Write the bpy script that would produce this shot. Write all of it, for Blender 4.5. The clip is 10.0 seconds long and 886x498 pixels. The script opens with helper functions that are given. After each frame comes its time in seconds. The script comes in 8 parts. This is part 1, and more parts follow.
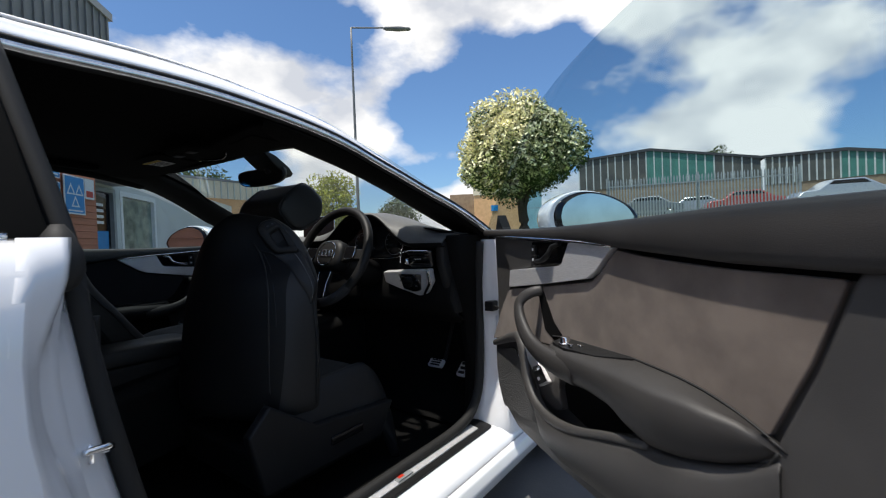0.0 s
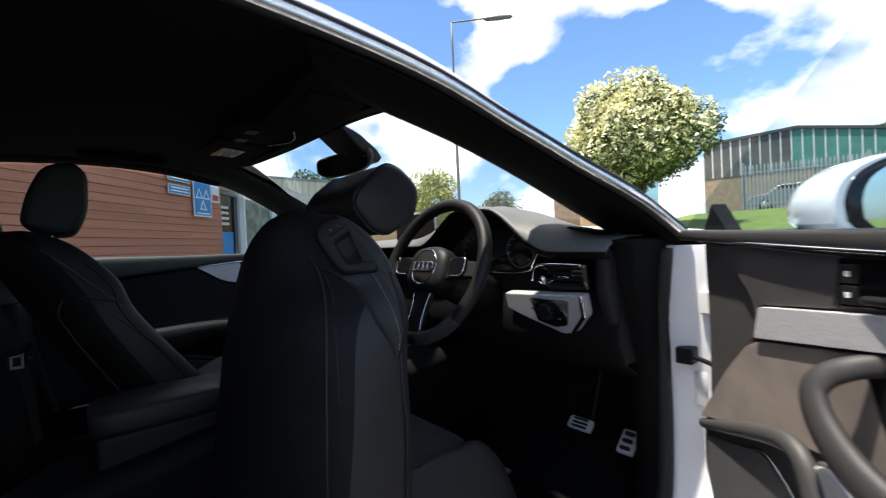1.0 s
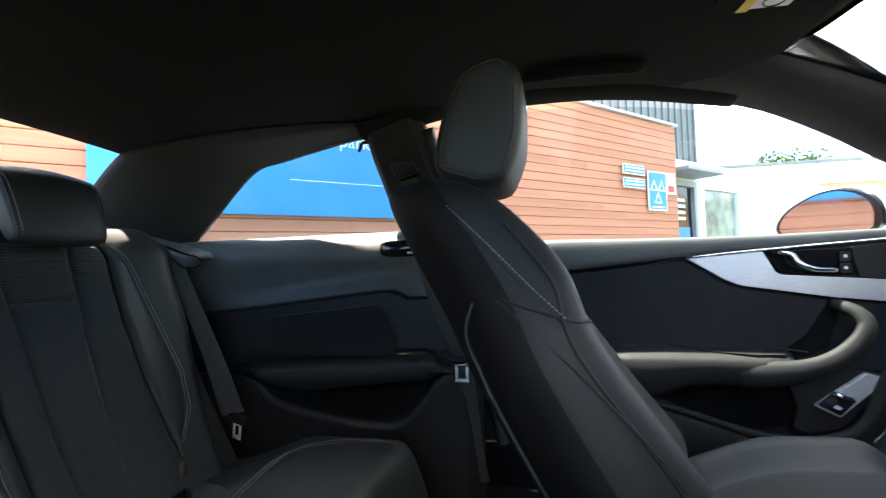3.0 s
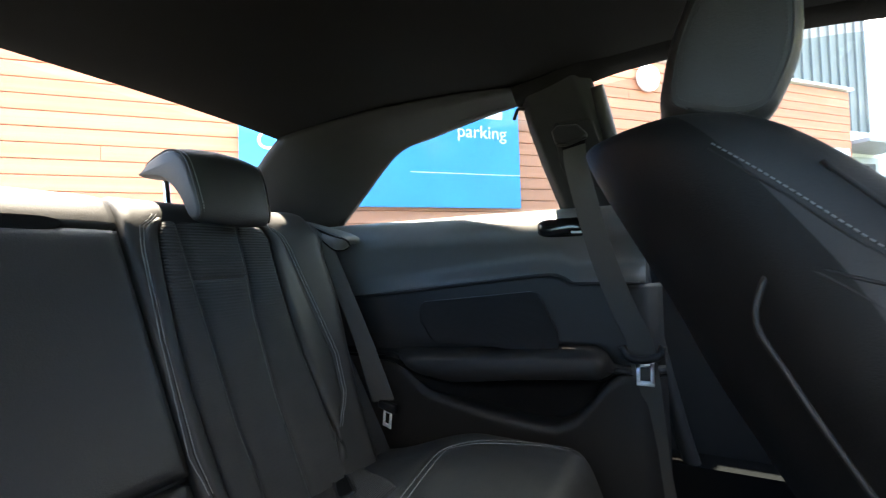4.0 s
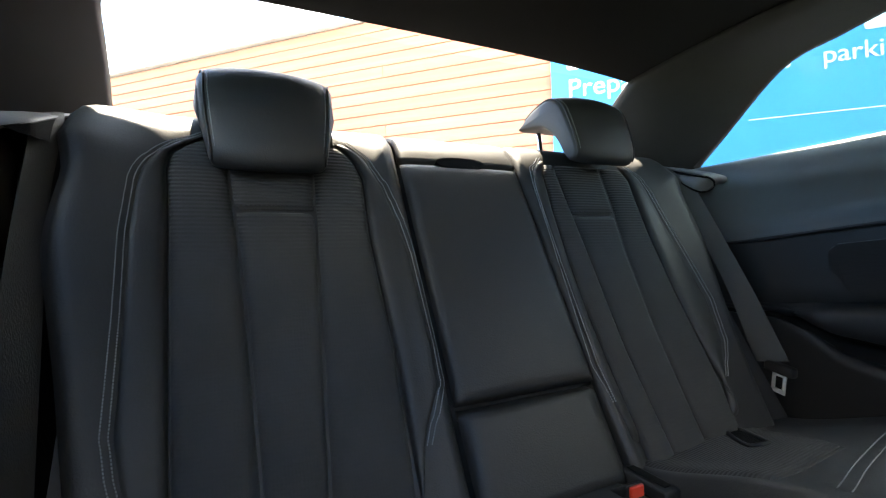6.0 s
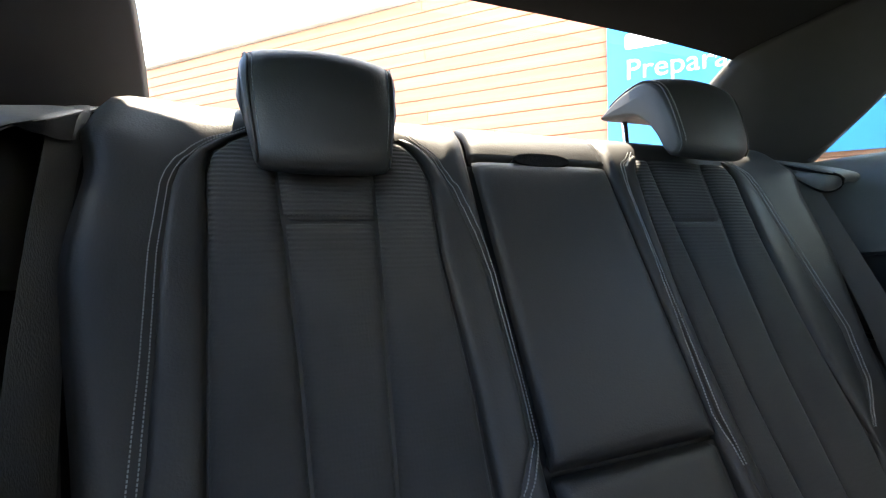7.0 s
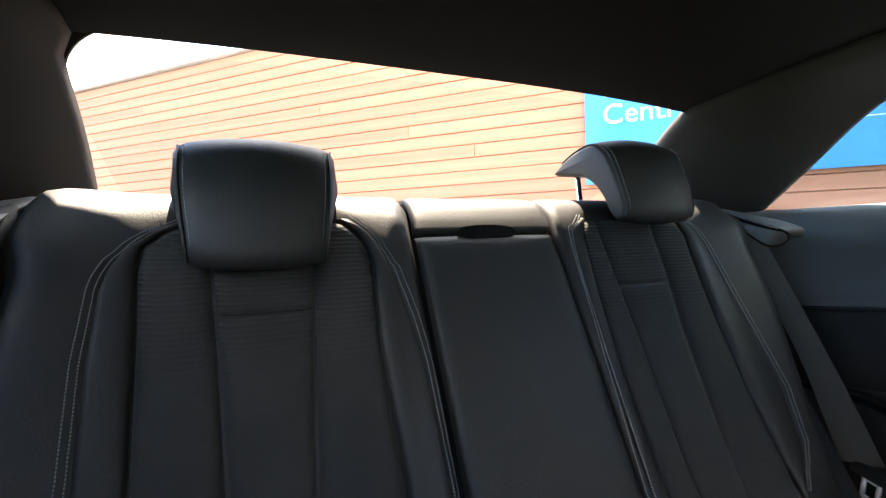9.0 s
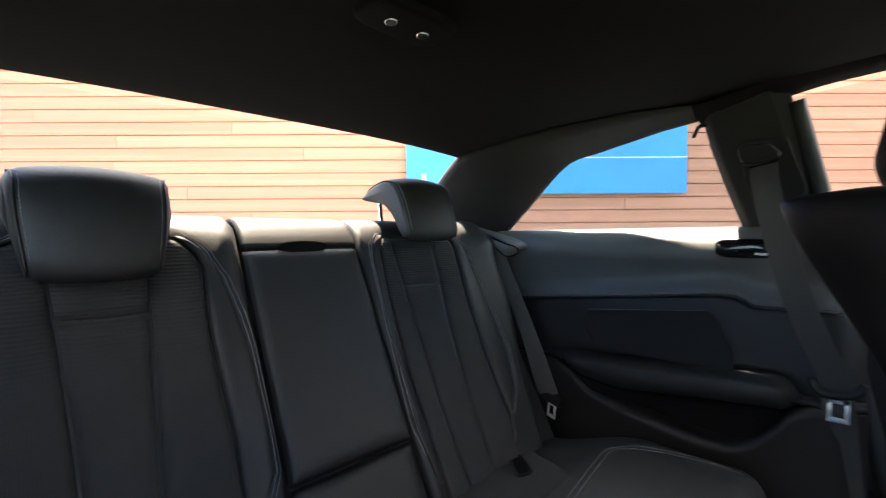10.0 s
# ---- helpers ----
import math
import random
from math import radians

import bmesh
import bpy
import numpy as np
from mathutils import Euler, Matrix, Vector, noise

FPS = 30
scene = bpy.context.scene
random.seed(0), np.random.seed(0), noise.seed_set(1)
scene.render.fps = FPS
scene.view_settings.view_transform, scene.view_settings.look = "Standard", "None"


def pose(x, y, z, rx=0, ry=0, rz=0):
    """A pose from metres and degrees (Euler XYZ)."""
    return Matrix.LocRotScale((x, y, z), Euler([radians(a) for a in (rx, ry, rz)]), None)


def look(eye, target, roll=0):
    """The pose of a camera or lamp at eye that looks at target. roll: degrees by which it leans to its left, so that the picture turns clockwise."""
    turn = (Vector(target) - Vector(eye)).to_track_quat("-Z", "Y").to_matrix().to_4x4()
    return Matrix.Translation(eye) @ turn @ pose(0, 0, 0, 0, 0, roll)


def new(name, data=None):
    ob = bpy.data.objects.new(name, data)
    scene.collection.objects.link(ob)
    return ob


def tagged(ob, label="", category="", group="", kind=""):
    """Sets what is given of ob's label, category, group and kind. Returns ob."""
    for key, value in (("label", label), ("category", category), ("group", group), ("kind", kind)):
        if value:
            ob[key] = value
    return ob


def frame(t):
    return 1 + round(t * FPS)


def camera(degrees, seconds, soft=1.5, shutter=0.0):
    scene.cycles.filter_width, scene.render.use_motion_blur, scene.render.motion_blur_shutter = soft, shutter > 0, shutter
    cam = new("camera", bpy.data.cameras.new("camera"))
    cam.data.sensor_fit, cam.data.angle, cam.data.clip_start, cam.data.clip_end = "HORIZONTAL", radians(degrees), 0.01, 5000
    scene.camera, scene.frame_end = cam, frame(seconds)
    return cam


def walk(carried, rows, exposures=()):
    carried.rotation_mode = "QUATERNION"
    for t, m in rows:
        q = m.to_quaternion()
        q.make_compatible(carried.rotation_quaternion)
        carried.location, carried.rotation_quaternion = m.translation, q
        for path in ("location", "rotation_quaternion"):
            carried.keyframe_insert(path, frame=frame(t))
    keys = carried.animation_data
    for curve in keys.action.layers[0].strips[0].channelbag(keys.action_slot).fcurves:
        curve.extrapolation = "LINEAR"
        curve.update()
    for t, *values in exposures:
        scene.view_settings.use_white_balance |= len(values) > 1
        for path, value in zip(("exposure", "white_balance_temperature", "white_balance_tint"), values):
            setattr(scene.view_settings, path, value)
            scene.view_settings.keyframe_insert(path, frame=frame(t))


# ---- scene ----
cam = camera(91.7, 10.0, soft=1.15, shutter=0.2)
PATH = [
    (0, (1.609, 0.607, 0.88), (0.428, 2.221, 0.85), -2.2),
    (0.5, (1.435, 0.813, 0.902), (0.14, 2.337, 0.873), -2.3),
    (1, (1.195, 0.956, 0.914), (-0.325, 2.255, 0.886), -2.6),
    (1.5, (0.923, 1.059, 0.922), (-0.807, 2.062, 0.918), -2.5),
    (2, (0.685, 1.109, 0.925), (-1.258, 1.581, 0.939), -2.5),
    (2.5, (0.477, 1.085, 0.904), (-1.52, 0.991, 0.945), -2.3),
    (3, (0.332, 1.023, 0.869), (-1.606, 0.53, 0.931), -2.0),
    (4.5, (0.263, 0.8, 0.84), (-1.329, -0.411, 0.875), -1.4),
    (5, (0.307, 0.773, 0.83), (-0.961, -0.773, 0.845), -1.1),
    (5.5, (0.351, 0.757, 0.77), (-0.646, -0.977, 0.814), -1.8),
    (6, (0.385, 0.746, 0.744), (-0.459, -1.067, 0.772), -1.7),
    (7.5, (0.397, 0.548, 0.817), (-0.258, -1.341, 0.773), -1.2),
    (8, (0.391, 0.534, 0.849), (-0.232, -1.366, 0.852), -2.0),
    (8.5, (0.367, 0.561, 0.915), (-0.282, -1.329, 0.854), -1.2),
    (9, (0.329, 0.64, 0.904), (-0.409, -1.218, 0.872), -1.5),
    (9.5, (0.338, 0.738, 0.905), (-0.683, -0.981, 0.866), -1.3),
    (10, (0.413, 0.874, 0.937), (-0.964, -0.576, 0.882), -0.4),
]
EXPOSURES = [
    (0.0, 0.22, 6600, 10), (0.5, 0.58, 6700, 10), (1.0, 1.05, 6850, 11), (1.5, 2.1, 7350, 12), (2.0, 2.6, 7600, 12), (2.5, 3.25, 7500, 11),
    (3.0, 3.58, 7500, 10), (4.5, 4.2, 7700, 10), (5.5, 4.16, 7700, 9), (7.5, 4.24, 7700, 11), (9.0, 3.80, 7850, 13), (10.0, 3.80, 7950, 13),
]
walk(cam, [(t, look(eye, target, roll)) for t, eye, target, roll in PATH], EXPOSURES)

# ---- daylight: a cloudy blue sky and one sun from behind the car ----
SUN_AZ, SUN_EL = math.atan2(-0.28, -0.96), radians(74.5)   # azimuth as x = sin, y = cos
sun_dir = Vector((math.sin(SUN_AZ) * math.cos(SUN_EL), math.cos(SUN_AZ) * math.cos(SUN_EL), math.sin(SUN_EL)))
sun_data = bpy.data.lights.new("sun", "SUN")
sun_data.energy, sun_data.angle, sun_data.color = 4.6, radians(1.2), (1.0, 0.95, 0.87)
sun = new("sun", sun_data)
sun.matrix_world = look(sun_dir * 60, (0, 0, 0))

world = bpy.data.worlds.new("sky")
scene.world = world
world.use_nodes = True
wn, wl = world.node_tree.nodes, world.node_tree.links
wn.clear()
w_out = wn.new("ShaderNodeOutputWorld")
w_bg = wn.new("ShaderNodeBackground")
w_sky = wn.new("ShaderNodeTexSky")
w_sky.sky_type, w_sky.sun_disc = "NISHITA", False
w_sky.sun_elevation, w_sky.sun_rotation = SUN_EL, SUN_AZ
w_co = wn.new("ShaderNodeTexCoord")
w_map = wn.new("ShaderNodeMapping")
w_map.inputs["Scale"].default_value = (1.0, 1.0, 1.7)
w_map.inputs["Location"].default_value = (0.35, 0.1, 0.62)
w_n1 = wn.new("ShaderNodeTexNoise")
w_n1.inputs["Scale"].default_value, w_n1.inputs["Detail"].default_value, w_n1.inputs["Roughness"].default_value = 1.9, 9.0, 0.50
w_ramp = wn.new("ShaderNodeValToRGB")
w_ramp.color_ramp.elements[0].position, w_ramp.color_ramp.elements[1].position = 0.488, 0.55
w_n2 = wn.new("ShaderNodeTexNoise")
w_n2.inputs["Scale"].default_value, w_n2.inputs["Detail"].default_value = 5.0, 6.0
w_r2 = wn.new("ShaderNodeValToRGB")
w_r2.color_ramp.elements[0].color, w_r2.color_ramp.elements[1].color = (5.2, 5.5, 6.1, 1), (9.6, 9.5, 9.3, 1)
w_r2.color_ramp.elements[0].position, w_r2.color_ramp.elements[1].position = 0.36, 0.58
w_blue = wn.new("ShaderNodeMix")
w_blue.data_type, w_blue.blend_type = "RGBA", "MULTIPLY"
w_blue.inputs[0].default_value = 1.0
w_blue.inputs[7].default_value = (0.70, 0.95, 1.20, 1)
w_mix = wn.new("ShaderNodeMix")
w_mix.data_type = "RGBA"
wl.new(w_co.outputs["Generated"], w_map.inputs["Vector"])
wl.new(w_map.outputs["Vector"], w_n1.inputs["Vector"])
wl.new(w_map.outputs["Vector"], w_n2.inputs["Vector"])
wl.new(w_n1.outputs["Fac"], w_ramp.inputs["Fac"])
wl.new(w_n2.outputs["Fac"], w_r2.inputs["Fac"])
wl.new(w_ramp.outputs["Color"], w_mix.inputs[0])
wl.new(w_sky.outputs["Color"], w_blue.inputs[6])
wl.new(w_blue.outputs[2], w_mix.inputs[6])
wl.new(w_r2.outputs["Color"], w_mix.inputs[7])
wl.new(w_mix.outputs[2], w_bg.inputs["Color"])
w_bg.inputs["Strength"].default_value = 0.11
wl.new(w_bg.outputs["Background"], w_out.inputs["Surface"])


# ---- materials ----
def mat(name, col, rough=0.5, metal=0.0, col2=None, scale=12.0, bump=0.0, bscale=300.0, spec=0.5, coat=0.0, stretch=(1, 1, 1), vary=0.0, sheen=0.0):
    m = bpy.data.materials.new(name)
    m.use_nodes = True
    n, l = m.node_tree.nodes, m.node_tree.links
    b = n["Principled BSDF"]
    b.inputs["Roughness"].default_value, b.inputs["Metallic"].default_value = rough, metal
    b.inputs["Specular IOR Level"].default_value, b.inputs["Coat Weight"].default_value = spec, coat
    b.inputs["Sheen Weight"].default_value = sheen
    co = n.new("ShaderNodeTexCoord")
    mp = n.new("ShaderNodeMapping")
    mp.inputs["Scale"].default_value = stretch
    l.new(co.outputs["Object"], mp.inputs["Vector"])
    no = n.new("ShaderNodeTexNoise")
    no.inputs["Scale"].default_value, no.inputs["Detail"].default_value = scale, 7.0
    l.new(mp.outputs["Vector"], no.inputs["Vector"])
    ra = n.new("ShaderNodeValToRGB")
    c2 = col2 or tuple(c * 0.86 for c in col)
    ra.color_ramp.elements[0].color, ra.color_ramp.elements[1].color = (*c2, 1), (*col, 1)
    ra.color_ramp.elements[0].position, ra.color_ramp.elements[1].position = 0.36, 0.64
    l.new(no.outputs["Fac"], ra.inputs["Fac"])
    colour = ra.outputs["Color"]
    if vary:
        info = n.new("ShaderNodeObjectInfo")
        mr = n.new("ShaderNodeMapRange")
        mr.inputs["To Min"].default_value, mr.inputs["To Max"].default_value = 1 - vary, 1 + vary
        l.new(info.outputs["Random"], mr.inputs["Value"])
        mx = n.new("ShaderNodeMix")
        mx.data_type, mx.blend_type = "RGBA", "MULTIPLY"
        mx.inputs[0].default_value = 1.0
        l.new(colour, mx.inputs[6])
        l.new(mr.outputs["Result"], mx.inputs[7])
        colour = mx.outputs[2]
    l.new(colour, b.inputs["Base Color"])
    rr = n.new("ShaderNodeMapRange")
    rr.inputs["To Min"].default_value, rr.inputs["To Max"].default_value = max(0.0, rough - 0.07), min(1.0, rough + 0.07)
    l.new(no.outputs["Fac"], rr.inputs["Value"])
    l.new(rr.outputs["Result"], b.inputs["Roughness"])
    if bump:
        nb = n.new("ShaderNodeTexNoise")
        nb.inputs["Scale"].default_value, nb.inputs["Detail"].default_value = bscale, 3.0
        l.new(mp.outputs["Vector"], nb.inputs["Vector"])
        bu = n.new("ShaderNodeBump")
        bu.inputs["Strength"].default_value, bu.inputs["Distance"].default_value = bump, 0.002
        l.new(nb.outputs["Fac"], bu.inputs["Height"])
        l.new(bu.outputs["Normal"], b.inputs["Normal"])
    return m


def wave_bump(m, scale, strength, direction="Z", dist=0.002):
    n, l = m.node_tree.nodes, m.node_tree.links
    b = n["Principled BSDF"]
    co = n.new("ShaderNodeTexCoord")
    wv = n.new("ShaderNodeTexWave")
    wv.bands_direction = direction
    wv.inputs["Scale"].default_value = scale
    l.new(co.outputs["Object"], wv.inputs["Vector"])
    bu = n.new("ShaderNodeBump")
    bu.inputs["Strength"].default_value, bu.inputs["Distance"].default_value = strength, dist
    l.new(wv.outputs["Fac"], bu.inputs["Height"])
    l.new(bu.outputs["Normal"], b.inputs["Normal"])
    return m


def cell_bump(m, scale, strength, dist=0.001):
    """Fine relief of small even cells, as on woven or embossed cloth."""
    n, l = m.node_tree.nodes, m.node_tree.links
    co = n.new("ShaderNodeTexCoord")
    vo = n.new("ShaderNodeTexVoronoi")
    vo.inputs["Scale"].default_value, vo.inputs["Randomness"].default_value = scale, 0.35
    l.new(co.outputs["Object"], vo.inputs["Vector"])
    bu = n.new("ShaderNodeBump")
    bu.inputs["Strength"].default_value, bu.inputs["Distance"].default_value = strength, dist
    l.new(vo.outputs["Distance"], bu.inputs["Height"])
    l.new(bu.outputs["Normal"], n["Principled BSDF"].inputs["Normal"])
    return m


def rib_cloth(name, light, dark, run="Z", low=0.73, high=0.86):
    """Seat cloth with fine cross ribs on its upper part that run out into a plain weave."""
    m = mat(name, light, 0.82, col2=tuple(c * 0.82 for c in light), scale=14, spec=0.22, sheen=0.05)
    n, l = m.node_tree.nodes, m.node_tree.links
    b = n["Principled BSDF"]
    base = b.inputs["Base Color"].links[0].from_socket
    co = n.new("ShaderNodeTexCoord")
    wv = n.new("ShaderNodeTexWave")
    wv.bands_direction = run
    wv.inputs["Scale"].default_value, wv.inputs["Distortion"].default_value, wv.inputs["Detail Scale"].default_value = 52.0, 0.8, 3.0
    sp = n.new("ShaderNodeSeparateXYZ")
    up = n.new("ShaderNodeMapRange")
    up.inputs["From Min"].default_value, up.inputs["From Max"].default_value = low, high
    up.inputs["To Min"].default_value, up.inputs["To Max"].default_value = 0.05, 1.0
    vo = n.new("ShaderNodeTexVoronoi")
    vo.inputs["Scale"].default_value, vo.inputs["Randomness"].default_value = 250.0, 0.3
    rib = n.new("ShaderNodeMath")
    rib.operation = "MULTIPLY"
    gap = n.new("ShaderNodeMath")
    gap.operation = "MULTIPLY_ADD"
    gap.inputs[1].default_value = 0.35
    l.new(co.outputs["Object"], wv.inputs["Vector"])
    l.new(co.outputs["Object"], vo.inputs["Vector"])
    l.new(co.outputs["Object"], sp.inputs["Vector"])
    l.new(sp.outputs["Z"], up.inputs["Value"])
    l.new(wv.outputs["Fac"], rib.inputs[0])
    l.new(up.outputs["Result"], rib.inputs[1])
    l.new(vo.outputs["Distance"], gap.inputs[0])
    l.new(rib.outputs["Value"], gap.inputs[2])
    mx = n.new("ShaderNodeMix")
    mx.data_type = "RGBA"
    mx.inputs[7].default_value = (*dark, 1)
    sc = n.new("ShaderNodeMath")
    sc.operation, sc.use_clamp = "MULTIPLY", True
    sc.inputs[1].default_value = 0.45
    l.new(gap.outputs["Value"], sc.inputs[0])
    l.new(sc.outputs["Value"], mx.inputs[0])
    l.new(base, mx.inputs[6])
    l.new(mx.outputs[2], b.inputs["Base Color"])
    bu = n.new("ShaderNodeBump")
    bu.invert = True
    bu.inputs["Strength"].default_value, bu.inputs["Distance"].default_value = 0.5, 0.002
    l.new(gap.outputs["Value"], bu.inputs["Height"])
    l.new(bu.outputs["Normal"], b.inputs["Normal"])
    return m


def glass(name, tint, rough=0.0, gloss=0.045):
    """Thin pane: mostly clear, tinted, with a mirror sheen at grazing angles."""
    m = bpy.data.materials.new(name)
    m.use_nodes = True
    n, l = m.node_tree.nodes, m.node_tree.links
    n.clear()
    out = n.new("ShaderNodeOutputMaterial")
    tr = n.new("ShaderNodeBsdfTransparent")
    tr.inputs["Color"].default_value = (*tint, 1)
    gl = n.new("ShaderNodeBsdfGlossy")
    gl.inputs["Roughness"].default_value = rough
    lw = n.new("ShaderNodeLayerWeight")
    pw = n.new("ShaderNodeMath")
    pw.operation = "POWER"
    pw.inputs[1].default_value = 4.0
    l.new(lw.outputs["Facing"], pw.inputs[0])
    fr = n.new("ShaderNodeMapRange")
    fr.inputs["To Min"].default_value, fr.inputs["To Max"].default_value = gloss, 0.75
    l.new(pw.outputs["Value"], fr.inputs["Value"])
    mx = n.new("ShaderNodeMixShader")
    l.new(fr.outputs["Result"], mx.inputs["Fac"])
    l.new(tr.outputs["BSDF"], mx.inputs[1])
    l.new(gl.outputs["BSDF"], mx.inputs[2])
    l.new(mx.outputs["Shader"], out.inputs["Surface"])
    return m


M_paint = mat("white_paint", (0.80, 0.81, 0.83), 0.22, col2=(0.76, 0.77, 0.79), coat=1.0, scale=3)
M_chrome = mat("satin_chrome", (0.72, 0.73, 0.74), 0.22, 1.0, scale=40)
M_bright = mat("bright_chrome", (0.85, 0.86, 0.87), 0.08, 1.0, scale=40)
M_steel = mat("satin_steel", (0.82, 0.82, 0.82), 0.42, 0.35, scale=60)
M_grille = wave_bump(mat("speaker_cloth", (0.0088, 0.0086, 0.0085), 0.7, scale=60, spec=0.3), 300, 0.4)
M_pillar = mat("pillar_trim_cloth", (0.0150, 0.0150, 0.0150), 0.80, col2=(0.0125, 0.0125, 0.0125), scale=30, bump=0.3, bscale=900, spec=0.25)
M_alu = mat("brushed_aluminium", (0.74, 0.74, 0.75), 0.42, 0.55, col2=(0.63, 0.63, 0.64), scale=60, bump=0.12, bscale=500, stretch=(1, 1, 14))
M_leather = mat("black_leather", (0.0170, 0.0167, 0.0165), 0.56, col2=(0.0138, 0.0135, 0.0133), scale=9, bump=0.20, bscale=420, spec=0.40)
M_insert = cell_bump(mat("woven_seat_cloth", (0.0225, 0.0222, 0.0220), 0.80, col2=(0.0185, 0.0182, 0.0180), scale=14, spec=0.25, sheen=0.05), 240.0, 0.9)
M_ribbed = rib_cloth("ribbed_seat_cloth", (0.034, 0.0335, 0.033), (0.0105, 0.0103, 0.0102))
# ribbed cloth again, darkened to carry the shade that lies on the cushion
M_seatrib = rib_cloth("shaded_cushion_cloth", (0.017, 0.0168, 0.0166), (0.0070, 0.0069, 0.0068), "Y", -1.0, 0.0)
# darker seat back: the shade behind the front seats is put into its colour
M_shell = mat("shaded_seat_back", (0.0078, 0.0077, 0.0077), 0.60, col2=(0.0062, 0.0061, 0.0061), scale=14, bump=0.25, bscale=600, spec=0.18)
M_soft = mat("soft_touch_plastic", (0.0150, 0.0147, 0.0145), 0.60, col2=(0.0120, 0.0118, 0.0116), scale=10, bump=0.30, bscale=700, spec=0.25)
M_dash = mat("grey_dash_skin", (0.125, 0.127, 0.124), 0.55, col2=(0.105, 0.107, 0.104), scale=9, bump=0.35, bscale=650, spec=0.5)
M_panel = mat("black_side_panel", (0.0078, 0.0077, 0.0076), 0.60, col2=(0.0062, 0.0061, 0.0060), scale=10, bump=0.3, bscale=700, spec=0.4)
M_hard = mat("hard_black_plastic", (0.0112, 0.0112, 0.0115), 0.50, scale=12, bump=0.2, bscale=600, spec=0.22)
M_gloss = mat("piano_black", (0.006, 0.006, 0.007), 0.10, scale=8)
M_rubber = mat("rubber_seal", (0.0084, 0.0084, 0.0084), 0.70, scale=14, bump=0.1)
M_liner = mat("black_headliner_cloth", (0.0060, 0.0058, 0.0056), 0.95, col2=(0.0046, 0.0046, 0.0045), scale=30, bump=0.3, bscale=900, spec=0.1)
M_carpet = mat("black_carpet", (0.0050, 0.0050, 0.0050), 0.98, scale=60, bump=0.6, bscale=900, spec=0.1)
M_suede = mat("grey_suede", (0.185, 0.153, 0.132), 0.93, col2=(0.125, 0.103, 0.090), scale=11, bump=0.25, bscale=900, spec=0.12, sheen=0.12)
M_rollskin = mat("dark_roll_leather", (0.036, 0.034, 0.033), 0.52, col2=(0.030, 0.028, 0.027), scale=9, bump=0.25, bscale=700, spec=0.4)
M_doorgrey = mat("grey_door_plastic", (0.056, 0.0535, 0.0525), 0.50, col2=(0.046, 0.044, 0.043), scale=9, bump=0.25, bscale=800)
M_belt = mat("seat_belt_webbing", (0.037, 0.035, 0.031), 0.72, scale=20, bump=0.5, bscale=800, stretch=(1, 1, 0.3))
M_rimskin = mat("smooth_black_leather", (0.0085, 0.0083, 0.0082), 0.50, col2=(0.0070, 0.0069, 0.0068), scale=12, bump=0.15, bscale=600, spec=0.28)
# shade on the dash front and tunnel is put into this near-black colour
M_lowdash = mat("shaded_knee_plastic", (0.0056, 0.0055, 0.0055), 0.65, col2=(0.0046, 0.0045, 0.0045), scale=12, bump=0.25, bscale=700, spec=0.14)
M_seatthread = mat("dark_grey_thread", (0.19, 0.19, 0.195), 0.75, scale=60)
M_thread = mat("grey_thread", (0.23, 0.23, 0.235), 0.75, scale=60)
# sky light on ledge, passenger roll and belt guide is put into this grey
M_ledge = mat("skylit_soft_ledge", (0.072, 0.071, 0.068), 0.55, col2=(0.063, 0.062, 0.059), scale=10, bump=0.3, bscale=700, spec=0.5)
M_label = mat("white_label", (0.75, 0.75, 0.74), 0.6, scale=60)
M_yellow = mat("yellow_label", (0.70, 0.52, 0.05), 0.6, scale=60)
M_dark = mat("dark_print", (0.03, 0.03, 0.03), 0.6)
M_red = mat("red_plastic", (0.55, 0.04, 0.02), 0.4)
M_tyre = mat("tyre_rubber", (0.02, 0.02, 0.02), 0.8, bump=0.2)
M_mirror = mat("mirror_silver", (0.92, 0.93, 0.94), 0.02, 1.0)
M_glass = glass("window_glass", (0.86, 0.90, 0.90))
M_tint = glass("tinted_glass", (0.62, 0.72, 0.76))
M_privacy = glass("dark_glass", (0.16, 0.19, 0.22))
M_screen = mat("dark_screen", (0.008, 0.009, 0.011), 0.12, spec=0.6)


# ---- shape helpers ----
def link(name, bm, material, parent=None, label="", smooth=True, bevel=0.0, solid=0.0, category="", kind="", group="", seg=2, offset=-1.0):
    bmesh.ops.recalc_face_normals(bm, faces=bm.faces)
    me = bpy.data.meshes.new(name)
    bm.to_mesh(me)
    bm.free()
    me.materials.append(material)
    if smooth:
        me.polygons.foreach_set("use_smooth", [True] * len(me.polygons))
    ob = new(name, me)
    if parent is not None:
        ob.parent = parent
    if solid:
        s = ob.modifiers.new("thickness", "SOLIDIFY")
        s.thickness, s.offset = solid, offset
    if bevel:
        b = ob.modifiers.new("edge", "BEVEL")
        b.width, b.segments, b.limit_method, b.angle_limit = bevel, seg, "ANGLE", radians(35)
        b.harden_normals = False
    if smooth and (bevel or solid):
        w = ob.modifiers.new("shade", "WEIGHTED_NORMAL")
        w.keep_sharp = False
    tagged(ob, label, category, group, kind)
    return ob


def part(name, bm, material, parent, label="", **kw):
    return link(name, bm, material, parent, label, **kw)


def thing(name, label, category, group="", kind=""):
    return tagged(new(name), label, category, group, kind)


